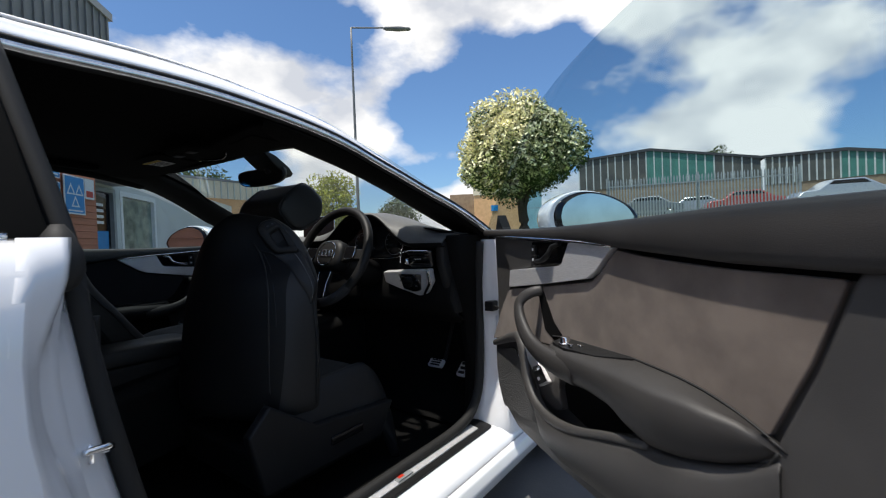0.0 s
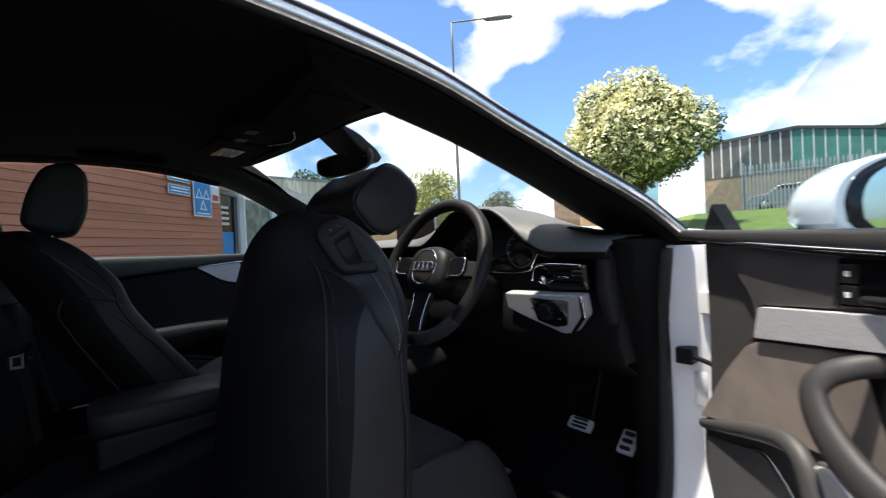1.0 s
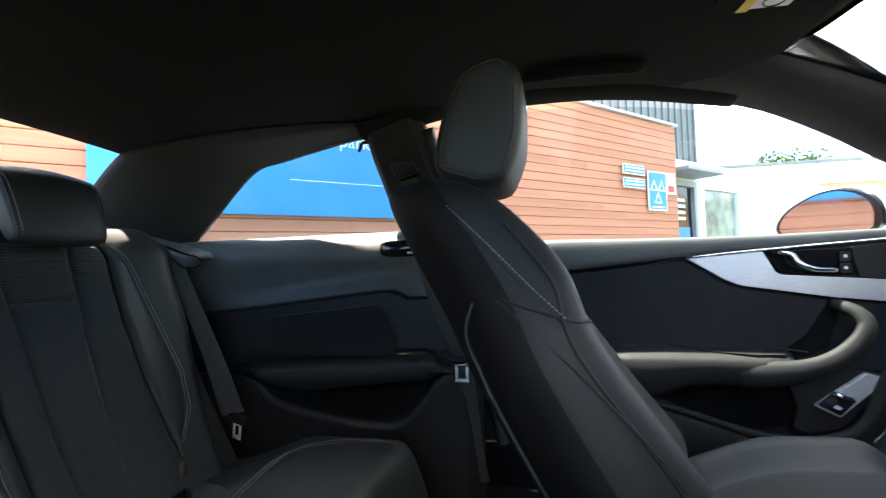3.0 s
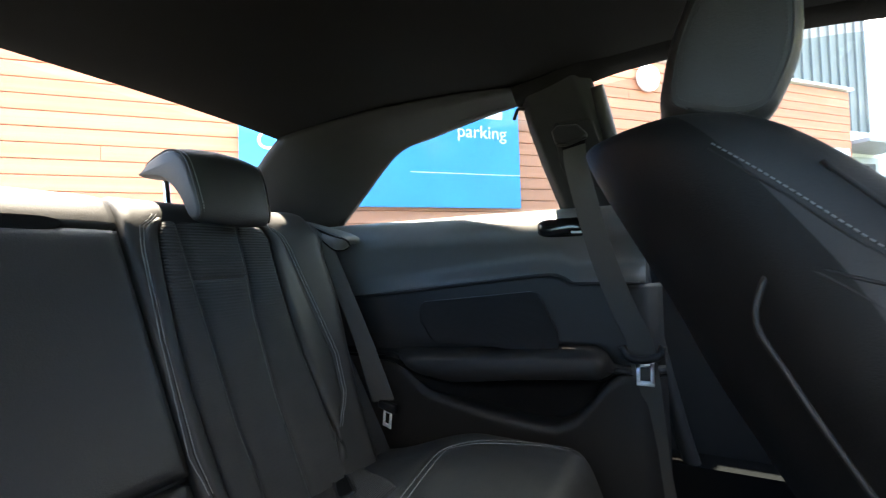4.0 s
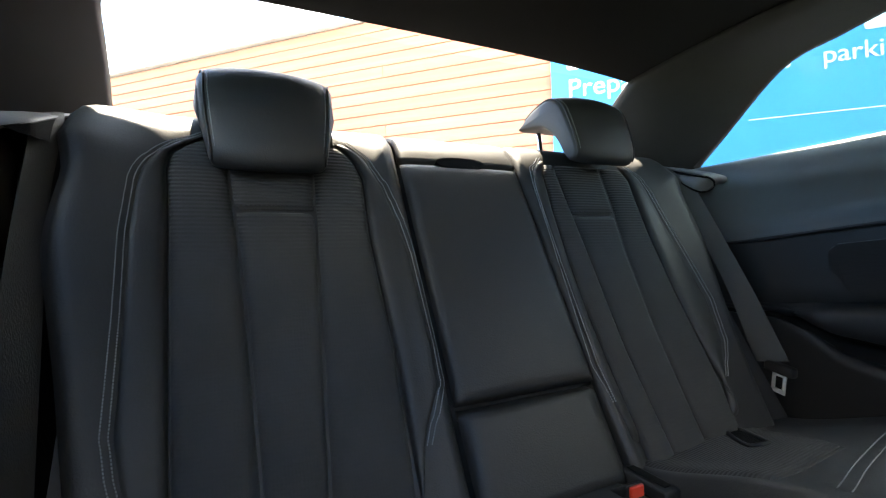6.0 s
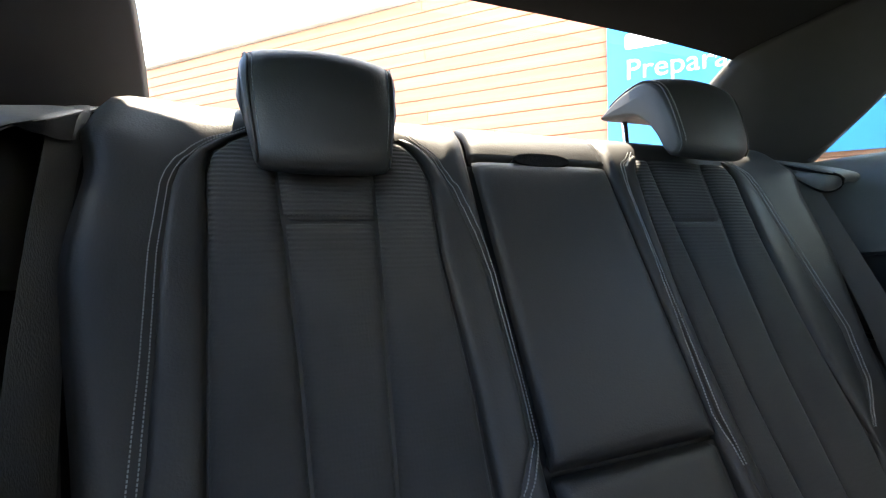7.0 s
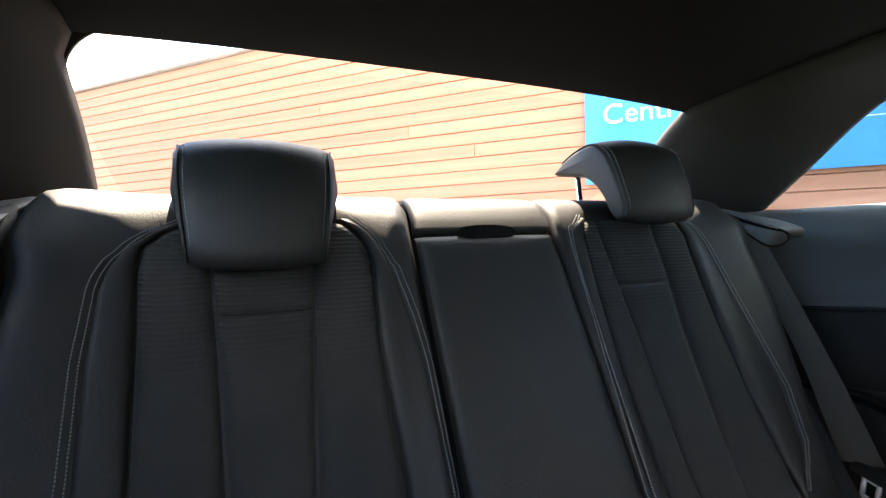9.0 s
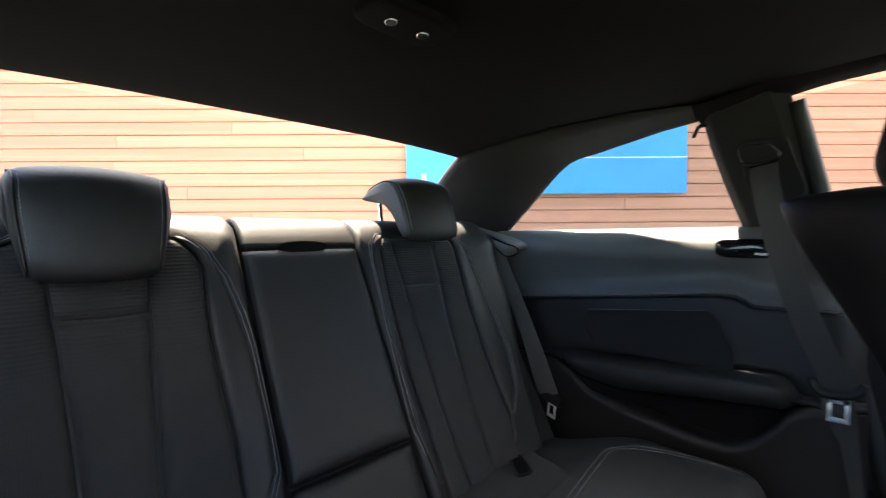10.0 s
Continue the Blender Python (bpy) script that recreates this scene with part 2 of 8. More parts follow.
def surf(rows, close_u=False, close_v=False):
    """Quads over rows of points."""
    bm = bmesh.new()
    vs = [[bm.verts.new(p) for p in r] for r in rows]
    nr, nc = len(rows), len(rows[0])
    for i in range(nr if close_v else nr - 1):
        for j in range(nc if close_u else nc - 1):
            a, b = vs[i], vs[(i + 1) % nr]
            try:
                bm.faces.new((a[j], a[(j + 1) % nc], b[(j + 1) % nc], b[j]))
            except ValueError:
                pass
    return bm


def loft(rings):
    """Closed rings joined to a capped solid."""
    bm = surf(rings, close_u=True)
    bm.verts.ensure_lookup_table()
    n, k = len(rings[0]), len(rings)
    try:
        bm.faces.new([bm.verts[i] for i in range(n)])
        bm.faces.new([bm.verts[(k - 1) * n + i] for i in range(n)])
    except ValueError:
        pass
    return bm


def spline(pts, n):
    """n points on a smooth curve through pts, evenly by length."""
    pts = [Vector(p) for p in pts]
    if len(pts) == 2:
        dense = [pts[0].lerp(pts[1], i / 40) for i in range(41)]
    else:
        ext = [pts[0] * 2 - pts[1]] + pts + [pts[-1] * 2 - pts[-2]]
        dense = []
        for i in range(1, len(ext) - 2):
            p0, p1, p2, p3 = ext[i - 1:i + 3]
            for k in range(24):
                t = k / 24
                dense.append(0.5 * ((2 * p1) + (p2 - p0) * t + (2 * p0 - 5 * p1 + 4 * p2 - p3) * t * t + (3 * p1 - p0 - 3 * p2 + p3) * t ** 3))
        dense.append(pts[-1])
    run = [0.0]
    for a, b in zip(dense, dense[1:]):
        run.append(run[-1] + (b - a).length)
    out, j = [], 0
    for i in range(n):
        d = run[-1] * i / (n - 1)
        while j < len(run) - 2 and run[j + 1] < d:
            j += 1
        f = (d - run[j]) / max(1e-9, run[j + 1] - run[j])
        out.append(dense[j].lerp(dense[j + 1], min(1, max(0, f))))
    return out


def tube(pts, r, n=24, sides=8, flat=1.0, up=(0, 0, 1), closed=False):
    """A round or oval bar along a smooth path; r may be a function of 0..1."""
    c = spline(pts, n)
    rings = []
    for i, p in enumerate(c):
        d = (c[(i + 1) % n] - c[i - 1]) if closed else (c[min(n - 1, i + 1)] - c[max(0, i - 1)])
        d.normalize()
        s = d.cross(Vector(up))
        s = s.normalized() if s.length > 1e-4 else d.orthogonal().normalized()
        u = s.cross(d)
        rr = r(i / (n - 1)) if callable(r) else r
        rings.append([p + s * (math.cos(2 * math.pi * k / sides) * rr) + u * (math.sin(2 * math.pi * k / sides) * rr * flat) for k in range(sides)])
    return surf(rings, close_u=True, close_v=True) if closed else loft(rings)


def box(x0, x1, y0, y1, z0, z1, m=None):
    bm = bmesh.new()
    bmesh.ops.create_cube(bm, size=1.0)
    for v in bm.verts:
        v.co = Vector(((x0 + x1) / 2 + v.co.x * (x1 - x0), (y0 + y1) / 2 + v.co.y * (y1 - y0), (z0 + z1) / 2 + v.co.z * (z1 - z0)))
    if m is not None:
        bm.transform(m)
    return bm


def prism(outline, depth, m):
    """A flat outline (x, y), given thickness along its own z from 0 to depth, placed by m."""
    bm = bmesh.new()
    lo = [bm.verts.new((x, y, 0)) for x, y in outline]
    hi = [bm.verts.new((x, y, depth)) for x, y in outline]
    bm.faces.new(lo[::-1])
    bm.faces.new(hi)
    k = len(outline)
    for i in range(k):
        bm.faces.new((lo[i], lo[(i + 1) % k], hi[(i + 1) % k], hi[i]))
    bm.transform(m)
    return bm


def cyl(r, h, m, n=20, r2=None):
    bm = bmesh.new()
    bmesh.ops.create_cone(bm, cap_ends=True, segments=n, radius1=r, radius2=r if r2 is None else r2, depth=h)
    bm.transform(m)
    return bm


def axes(o, ex, ey, ez=None):
    """A matrix from an origin and two or three axis directions."""
    ex, ey = Vector(ex), Vector(ey)
    ez = Vector(ez) if ez is not None else ex.cross(ey)
    m = Matrix.Identity(4)
    for i in range(3):
        m[i][0], m[i][1], m[i][2], m[i][3] = ex[i], ey[i], ez[i], o[i]
    return m


def merge(*bms):
    out = bmesh.new()
    for b in bms:
        me = bpy.data.meshes.new("tmp")
        b.to_mesh(me)
        b.free()
        out.from_mesh(me)
        bpy.data.meshes.remove(me)
    return out


def rounded(outline, r=0.01, n=4):
    """A polygon with its corners rounded."""
    out, k = [], len(outline)
    for i in range(k):
        p, a, b = Vector(outline[i]), Vector(outline[i - 1]), Vector(outline[(i + 1) % k])
        da, db = (a - p), (b - p)
        ra = min(r, da.length * 0.45, db.length * 0.45)
        s, e = p + da.normalized() * ra, p + db.normalized() * ra
        for j in range(n + 1):
            t = j / n
            q = s * (1 - t) ** 2 + p * 2 * t * (1 - t) + e * t * t
            out.append((q.x, q.y))
    return out


def words(text, size, m, material, parent=None, name="lettering", depth=0.002, align="LEFT", label=""):
    cu = bpy.data.curves.new(name, "FONT")
    cu.body, cu.size, cu.extrude, cu.align_x = text, size, depth, align
    tmp = bpy.data.objects.new(name, cu)
    scene.collection.objects.link(tmp)
    me = bpy.data.meshes.new_from_object(tmp.evaluated_get(bpy.context.evaluated_depsgraph_get()))
    bpy.data.objects.remove(tmp)
    bpy.data.curves.remove(cu)
    me.materials.clear()
    me.materials.append(material)
    me.transform(m)
    ob = new(name, me)
    if parent is not None:
        ob.parent = parent
    return tagged(ob, label)


def smooth01(a, b, x):
    t = min(1.0, max(0.0, (x - a) / (b - a)))
    return t * t * (3 - 2 * t)


def lerp_table(tab, x):
    if x <= tab[0][0]:
        return tab[0][1]
    for (a, va), (b, vb) in zip(tab, tab[1:]):
        if x <= b:
            return va + (vb - va) * (x - a) / (b - a)
    return tab[-1][1]


# ---- outside: ground ----
M_asphalt = mat("asphalt", (0.115, 0.113, 0.112), 0.9, col2=(0.082, 0.081, 0.081), scale=3, bump=0.6, bscale=120)
M_grass = mat("grass", (0.13, 0.20, 0.035), 0.95, col2=(0.09, 0.13, 0.03), scale=2.5, bump=0.8, bscale=60)


def bank(x, y):
    return 1.9 * smooth01(9, 27, y) * smooth01(-13, -7, x)


def spread(n, near, far):
    return [math.copysign(near * (abs(i) / n) + (far - near) * (abs(i) / n) ** 4, i) for i in range(-n, n + 1)]


xs, ys = spread(44, 60, 900), spread(44, 60, 900)
gbm = surf([[Vector((x, y, bank(x, y))) for x in xs] for y in ys])
for f in gbm.faces:
    c = f.calc_center_median()
    f.material_index = 1 if (c.y > 9.5 and c.x > -11.5 and c.y < 31) or c.y > 70 or c.x > 70 else 0
ground = link("ground", gbm, M_asphalt, label="grey tarmac yard with a rising grass bank", category="ground", kind="structure")
ground.data.materials.append(M_grass)

# ---- outside: timber-clad workshop beside the car ----
WALL_A = radians(47)
W_DIR, W_OUT = Vector((-math.sin(WALL_A), math.cos(WALL_A), 0)), Vector((math.cos(WALL_A), math.sin(WALL_A), 0))
W_ORG = Vector((-6.1, 2.4, 0))
WALL = axes(W_ORG, W_DIR, (0, 0, 1), W_OUT)
W_TOP, W_END, W_START = 2.73, 0.62, -17.0
M_back = mat("dark_batten", (0.30, 0.125, 0.078), 0.9)
M_cedar = mat("cedar_boards", (0.54, 0.210, 0.124), 0.68, col2=(0.44, 0.160, 0.088), scale=4.5, bump=0.35, bscale=60, stretch=(0.35, 5, 1), vary=0.07)
M_stucco = mat("pale_stucco", (0.62, 0.63, 0.62), 0.85, col2=(0.54, 0.55, 0.54), scale=2, bump=0.3, bscale=150)
M_greyframe = mat("grey_frame", (0.30, 0.31, 0.32), 0.5, scale=8)
M_blue = mat("blue_sign", (0.012, 0.235, 0.56), 0.42, col2=(0.010, 0.215, 0.52), scale=3)
M_white = mat("white_vinyl", (0.80, 0.80, 0.80), 0.5, scale=10)
M_metalclad = mat("grey_metal_cladding", (0.17, 0.18, 0.19), 0.6, col2=(0.13, 0.14, 0.15), scale=1.5)
M_capping = mat("wall_capping", (0.62, 0.61, 0.59), 0.5)

wall_west = link("wall_west", box(W_START, W_END, 0, W_TOP - 0.01, -0.35, -0.03, WALL), M_back,
                 label="long workshop wall clad in orange-brown cedar boards", category="wall", kind="structure", smooth=False)


part("capping", box(W_START, W_END + 0.03, W_TOP, W_TOP + 0.03, -0.37, 0.03, WALL), M_capping, wall_west, "pale metal capping", smooth=False)


def place_wall_sign(name, s0, s1, z0, z1, out, m, label, category, parent=None, thick=0.012):
    return link(name, prism(rounded([(s0, z0), (s1, z0), (s1, z1), (s0, z1)], 0.01, 3), thick, WALL @ Matrix.Translation((0, 0, out))), m, parent, label, smooth=False, category=category)


# the large blue sign with white words
S0, S1, SB, ST = -6.05, -3.90, 1.265, 2.62
sign = thing("wall_sign", "large blue workshop sign with white lettering on the cedar wall", "sign")
place_wall_sign("sign_panel", S0, S1, SB, ST, 0.02, M_blue, "", "", sign)
TXT = lambda s, z: WALL @ Matrix.Translation((s, z, 0.036))
words("Preparation", 0.185, TXT(-5.94, 1.835), M_white, sign)
words("Centre", 0.185, TXT(-5.94, 1.655), M_white, sign)
words("parking", 0.15, TXT(-4.46, 1.835), M_white, sign)
for k, (a, b, z) in enumerate([(-5.94, -5.55, 2.03), (-4.92, -4.62, 1.835), (-4.95, -4.35, 2.0), (-4.25, -4.05, 2.0)]):
    part("writing_bar", prism(rounded([(a, z), (b, z), (b, z + 0.10), (a, z + 0.10)], 0.02), 0.003, WALL @ Matrix.Translation((0, 0, 0.034))), M_white, sign, smooth=False)
part("seam_strip", box(-4.85, S1, 1.535, 1.541, 0.0335, 0.036, WALL), M_white, sign, smooth=False)
part("small_mark", prism([(-5.93, 1.31), (-5.90, 1.31), (-5.90, 1.42), (-5.93, 1.42)], 0.003, WALL @ Matrix.Translation((0, 0, 0.034))), M_white, sign, smooth=False)

# three-triangle test station sign, two small signs and a notice
mot = thing("test_sign", "blue sign with three white outlined triangles", "sign")
part("sign_panel", prism(rounded([(-0.165, 1.475), (0.275, 1.475), (0.275, 2.015), (-0.165, 2.015)], 0.012), 0.012, WALL @ Matrix.Translation((0, 0, 0.02))), M_white, mot, smooth=False)
part("sign_face", prism([(-0.145, 1.495), (0.255, 1.495), (0.255, 1.995), (-0.145, 1.995)], 0.002, WALL @ Matrix.Translation((0, 0, 0.033))), M_blue, mot, smooth=False)
for cx, cz in ((-0.035, 1.80), (0.145, 1.80), (0.055, 1.63)):
    tri = bmesh.new()
    for (r0, r1) in ((0.105, 0.065),):
        o = [(cx + r0 * math.sin(a), cz + r0 * math.cos(a)) for a in (0, 2 * math.pi / 3, 4 * math.pi / 3)]
        i = [(cx + r1 * math.sin(a), cz + r1 * math.cos(a)) for a in (0, 2 * math.pi / 3, 4 * math.pi / 3)]
        vo = [tri.verts.new((x, y, 0.0)) for x, y in o]
        vi = [tri.verts.new((x, y, 0.0)) for x, y in i]
        for k in range(3):
            tri.faces.new((vo[k], vo[(k + 1) % 3], vi[(k + 1) % 3], vi[k]))
    tri.transform(WALL @ Matrix.Translation((0, 0, 0.037)))
    part("triangle", tri, M_white, mot, smooth=False)
part("writing_bar", box(-0.10, 0.21, 1.515, 1.535, 0.0355, 0.038, WALL), M_white, mot, smooth=False)
for z in (1.935, 1.755):
    sm = thing("direction_sign", "small blue and white sign on the cedar wall", "sign", group="small wall signs")
    part("sign_panel", prism(rounded([(-0.70, z), (-0.235, z), (-0.235, z + 0.13), (-0.70, z + 0.13)], 0.008), 0.01, WALL @ Matrix.Translation((0, 0, 0.02))), M_white, sm, smooth=False)
    part("sign_face", box(-0.688, -0.247, z + 0.012, z + 0.118, 0.030, 0.033, WALL), M_blue, sm, smooth=False)
    for zz in (z + 0.035, z + 0.078):
        part("writing_bar", box(-0.66, -0.275, zz, zz + 0.02, 0.033, 0.0355, WALL), M_white, sm, smooth=False)
notice = thing("notice", "pale paper notice beside the test sign", "notice")
part("paper", box(0.30, 0.52, 1.72, 2.02, 0.02, 0.024, WALL), M_white, notice, smooth=False)
part("printing", box(0.33, 0.49, 1.75, 1.84, 0.024, 0.026, WALL), M_red, notice, smooth=False)

# bulkhead lamp on the wall
M_lampglass = mat("frosted_lamp_glass", (0.72, 0.72, 0.70), 0.35, scale=15)
bl = thing("bulkhead_lamp", "white bulkhead lamp high on the cedar wall", "lamp")
part("backplate", cyl(0.13, 0.03, WALL @ Matrix.Translation((-2.48, 2.53, 0.03)), 24), M_white, bl, bevel=0.004)
dome = bmesh.new()
bmesh.ops.create_uvsphere(dome, u_segments=20, v_segments=12, radius=0.11)
dome.transform(WALL @ Matrix.Translation((-2.48, 2.53, 0.05)) @ Matrix.Diagonal((1, 1, 0.6, 1)))
part("diffuser", dome, M_lampglass, bl)

# entrance part, set back beyond the boards
entrance = link("wall_entrance", merge(box(W_END + 0.005, 0.92, 0, 2.40, -0.65, -0.35, WALL), box(0.92, 3.35, 2.06, 2.40, -0.65, -0.35, WALL), box(3.35, 9.0, 0, 2.40, -0.65, -0.35, WALL)), M_stucco,
                label="pale rendered entrance wall", category="wall", kind="structure", smooth=False)
door_e = thing("entrance_door", "glazed grey-framed entrance door with a blue panel", "door")
part("frame", merge(box(0.95, 1.02, 0.0, 2.05, -0.42, -0.32, WALL), box(1.72, 1.80, 0, 2.05, -0.42, -0.32, WALL), box(1.02, 1.72, 1.97, 2.05, -0.42, -0.32, WALL)), M_greyframe, door_e, smooth=False)
part("pane", box(1.03, 1.71, 0.02, 1.96, -0.39, -0.38, WALL), M_privacy, door_e, smooth=False)
part("blue_panel", box(1.10, 1.62, 0.1, 1.30, -0.375, -0.37, WALL), M_blue, door_e, smooth=False)
for z in (1.42, 1.52, 1.62, 1.72):
    part("writing_bar", box(1.15, 1.50, z, z + 0.05, -0.375, -0.37, WALL), M_white, door_e, smooth=False)
win_e = thing("entrance_window", "grey-framed shop window with pale reflections painted into its pane", "window", kind="structure")
part("frame", merge(box(1.95, 2.03, 0, 2.05, -0.42, -0.32, WALL), box(3.25, 3.33, 0, 2.05, -0.42, -0.32, WALL), box(2.03, 3.25, 1.96, 2.05, -0.42, -0.32, WALL), box(2.03, 3.25, 0.3, 0.38, -0.42, -0.32, WALL)), M_white, win_e, smooth=False)
# pale reflections are mixed into the pane's colour as noise
M_shopglass = mat("shop_glass_painted_reflections", (0.10, 0.14, 0.12), 0.08, col2=(0.30, 0.36, 0.30), scale=4)
part("pane", box(2.04, 3.24, 0.39, 1.95, -0.39, -0.38, WALL), M_shopglass, win_e, smooth=False)
part("post", box(1.80, 1.95, 0, 2.06, -0.46, -0.33, WALL), M_stucco, win_e, smooth=False)
canopy = link("door_canopy", box(0.72, 1.78, 2.10, 2.16, -0.35, 0.12, WALL), M_greyframe, label="flat grey canopy over the entrance door", category="canopy", bevel=0.01)

# taller metal-clad hall behind
hall = thing("metal_hall", "tall grey hall with ribbed metal cladding", "building")
part("wall", box(-1.6, 9.35, 0, 8.7, -12.0, -4.0, WALL), M_metalclad, hall, smooth=False)
part("fascia", box(-1.7, 9.45, 8.7, 8.95, -12.1, -3.92, WALL), M_greyframe, hall, smooth=False)
rib = bpy.data.meshes.new("rib")
rb = box(-0.03, 0.03, 0, 8.7, -4.0, -3.95)
rb.to_mesh(rib)
rb.free()
rib.materials.append(M_metalclad)
for k in range(30):
    o = new("rib", rib)
    o.parent = hall
    o.matrix_basis = WALL @ Matrix.Translation((-1.4 + k * 0.365, 0, 0))


# ---- outside: lamp post, trees ----
M_pole = mat("painted_steel_pole", (0.16, 0.17, 0.18), 0.5, scale=6)
M_bark = mat("bark", (0.11, 0.08, 0.06), 0.95, col2=(0.07, 0.05, 0.04), scale=20, bump=0.8, bscale=60)
lp = Vector((-12.31, 13.54, 0))
lz = 10.27
post = thing("street_lamp", "tall grey street lamp with a single bent arm", "street lamp")
arm_dir = (Vector((-10.38, 15.35, 0)) - Vector((-12.31, 13.54, 0))).normalized()
part("pole", tube([lp, lp + Vector((0, 0, lz * 0.5)), lp + Vector((0, 0, lz))], lambda t: 0.075 - 0.035 * t, 12, 10), M_pole, post)
part("arm", tube([lp + Vector((0, 0, lz)), lp + arm_dir * 1.45 + Vector((0, 0, lz + 0.03))], 0.035, 8, 8), M_pole, post)
lh = lp + arm_dir * 2.0 + Vector((0, 0, lz + 0.0))
part("lamp_head", loft([[lh + arm_dir * a + Vector((0, 0, c * math.sin(q) * 0.8)) + arm_dir.cross(Vector((0, 0, 1))) * math.cos(q) * c for q in [2 * math.pi * k / 12 for k in range(12)]] for a, c in ((-0.62, 0.05), (-0.5, 0.11), (0, 0.13), (0.5, 0.09), (0.58, 0.03))]), M_pole, post)


def leaf_mat(name, col, col2):
    m = mat(name, col, 0.7, col2=col2, scale=1.2)
    n, l = m.node_tree.nodes, m.node_tree.links
    g = n.new("ShaderNodeNewGeometry")
    hsv = n.new("ShaderNodeHueSaturation")
    mr = n.new("ShaderNodeMapRange")
    mr.inputs["To Min"].default_value, mr.inputs["To Max"].default_value = 0.55, 1.35
    l.new(g.outputs["Random Per Island"], mr.inputs["Value"])
    l.new(mr.outputs["Result"], hsv.inputs["Value"])
    b = n["Principled BSDF"]
    src = b.inputs["Base Color"].links[0].from_socket
    l.new(src, hsv.inputs["Color"])
    l.new(hsv.outputs["Color"], b.inputs["Base Color"])
    return m


M_leaf = leaf_mat("leaves", (0.085, 0.13, 0.03), (0.05, 0.085, 0.02))
M_leaf2 = leaf_mat("yellow_green_leaves", (0.42, 0.43, 0.04), (0.26, 0.31, 0.03))
M_bloss = leaf_mat("cream_blossom", (0.95, 0.91, 0.62), (0.84, 0.80, 0.46))


def leaves(rnd, lobes, count, size, squash=1.0):
    """Many small bent leaf quads over a set of lobes (centre, radius), denser at the rim."""
    verts, faces = [], []
    for _ in range(count):
        c, r = lobes[rnd.randrange(len(lobes))]
        d = Vector((rnd.gauss(0, 1), rnd.gauss(0, 1), rnd.gauss(0, 1))).normalized()
        p = c + Vector((d.x, d.y, d.z * squash)) * r * (0.55 + 0.5 * rnd.random() ** 0.6)
        q = Euler((rnd.uniform(-1, 1) + 0.3, rnd.uniform(-1, 1), rnd.uniform(0, 6.28))).to_matrix()
        s = size * rnd.uniform(0.6, 1.3)
        k = len(verts)
        verts += [p + q @ Vector(v) for v in ((-s, 0, 0), (0, -0.45 * s, 0.12 * s), (s, 0, 0), (0, 0.45 * s, 0.12 * s))]
        faces.append((k, k + 1, k + 2, k + 3))
    me = bpy.data.meshes.new("crown")
    me.from_pydata([tuple(v) for v in verts], [], faces)
    bm = bmesh.new()
    bm.from_mesh(me)
    bpy.data.meshes.remove(me)
    return bm


def tree(name, base, height, crown_r, trunk_h, label, seed, m, count, size, bloom=0, squash=0.85):
    rnd = random.Random(seed)
    t = thing(name, label, "tree")
    base = Vector(base)
    cz = trunk_h + (height - trunk_h) * 0.5
    vr = (height - trunk_h) * 0.5
    part("trunk", tube([base, base + Vector((0.06, 0.03, trunk_h * 0.5)), base + Vector((-0.02, 0.05, trunk_h)), base + Vector((0, 0, cz))], lambda u: crown_r * (0.085 - 0.05 * u), 14, 10), M_bark, t)
    lobes = []
    for k in range(52):
        h, a = 1 - 2 * ((k * 23 % 52) + 0.5) / 52, (k * 23 % 52) * 2.39996 + rnd.uniform(-0.3, 0.3)
        d = Vector((math.cos(a) * math.sqrt(1 - h * h), math.sin(a) * math.sqrt(1 - h * h), h))
        f = rnd.uniform(0.42, 0.76)
        lobes.append((base + Vector((d.x * crown_r * f, d.y * crown_r * f, cz + d.z * vr * f)), min(crown_r, vr) * rnd.uniform(0.27, 0.42)))
    for k in range(7):
        c, r = lobes[k]
        part("limb", tube([base + Vector((0, 0, trunk_h * rnd.uniform(0.75, 1.0))), (base + Vector((0, 0, cz))).lerp(c, 0.5), c], lambda u: crown_r * (0.035 - 0.027 * u), 8, 6), M_bark, t)
    part("crown", leaves(rnd, lobes, count, size, squash), m, t, smooth=False)
    if bloom:
        lob2 = [(c + Vector((-0.10, -0.18, 0.30)) * r * 1.0, r * 1.04) for c, r in lobes if c.z - base.z > cz - vr * 0.75]
        part("blossom", leaves(rnd, lob2, bloom, size * 1.25, squash), M_bloss, t, smooth=False)
    return t


tb = Vector((-6.59, 17.75, 0))
tb.z = bank(tb.x, tb.y) - 0.1
tree("blossom_tree", tb, 6.15, 3.0, 1.45, "round tree thick with cream blossom on a grass bank", 3, M_leaf, 30000, 0.080, bloom=22000)
bb = Vector((-16.87, 15.92, 0))
tree("yellow_tree", bb, 5.32 - 0.0, 1.45, 1.0, "bright yellow-green bushy tree across the road", 5, M_leaf2, 7000, 0.09)
b2 = Vector((-26.52, 31.80, 0))
tree("far_tree", b2, 5.87, 2.2, 1.2, "dark green tree across the road", 6, M_leaf, 5000, 0.13)
b3 = Vector((-29.39, 14.57, 0))
tree("tall_tree", b3, 7.04, 3.0, 2.5, "tall green tree behind a pale building", 7, M_leaf, 6000, 0.14)
b4 = Vector((-2.07, 62.50, 0))
tree("far_tree", b4, 11.90, 2.3, 4.0, "green tree behind the green warehouse", 8, M_leaf, 3500, 0.17)

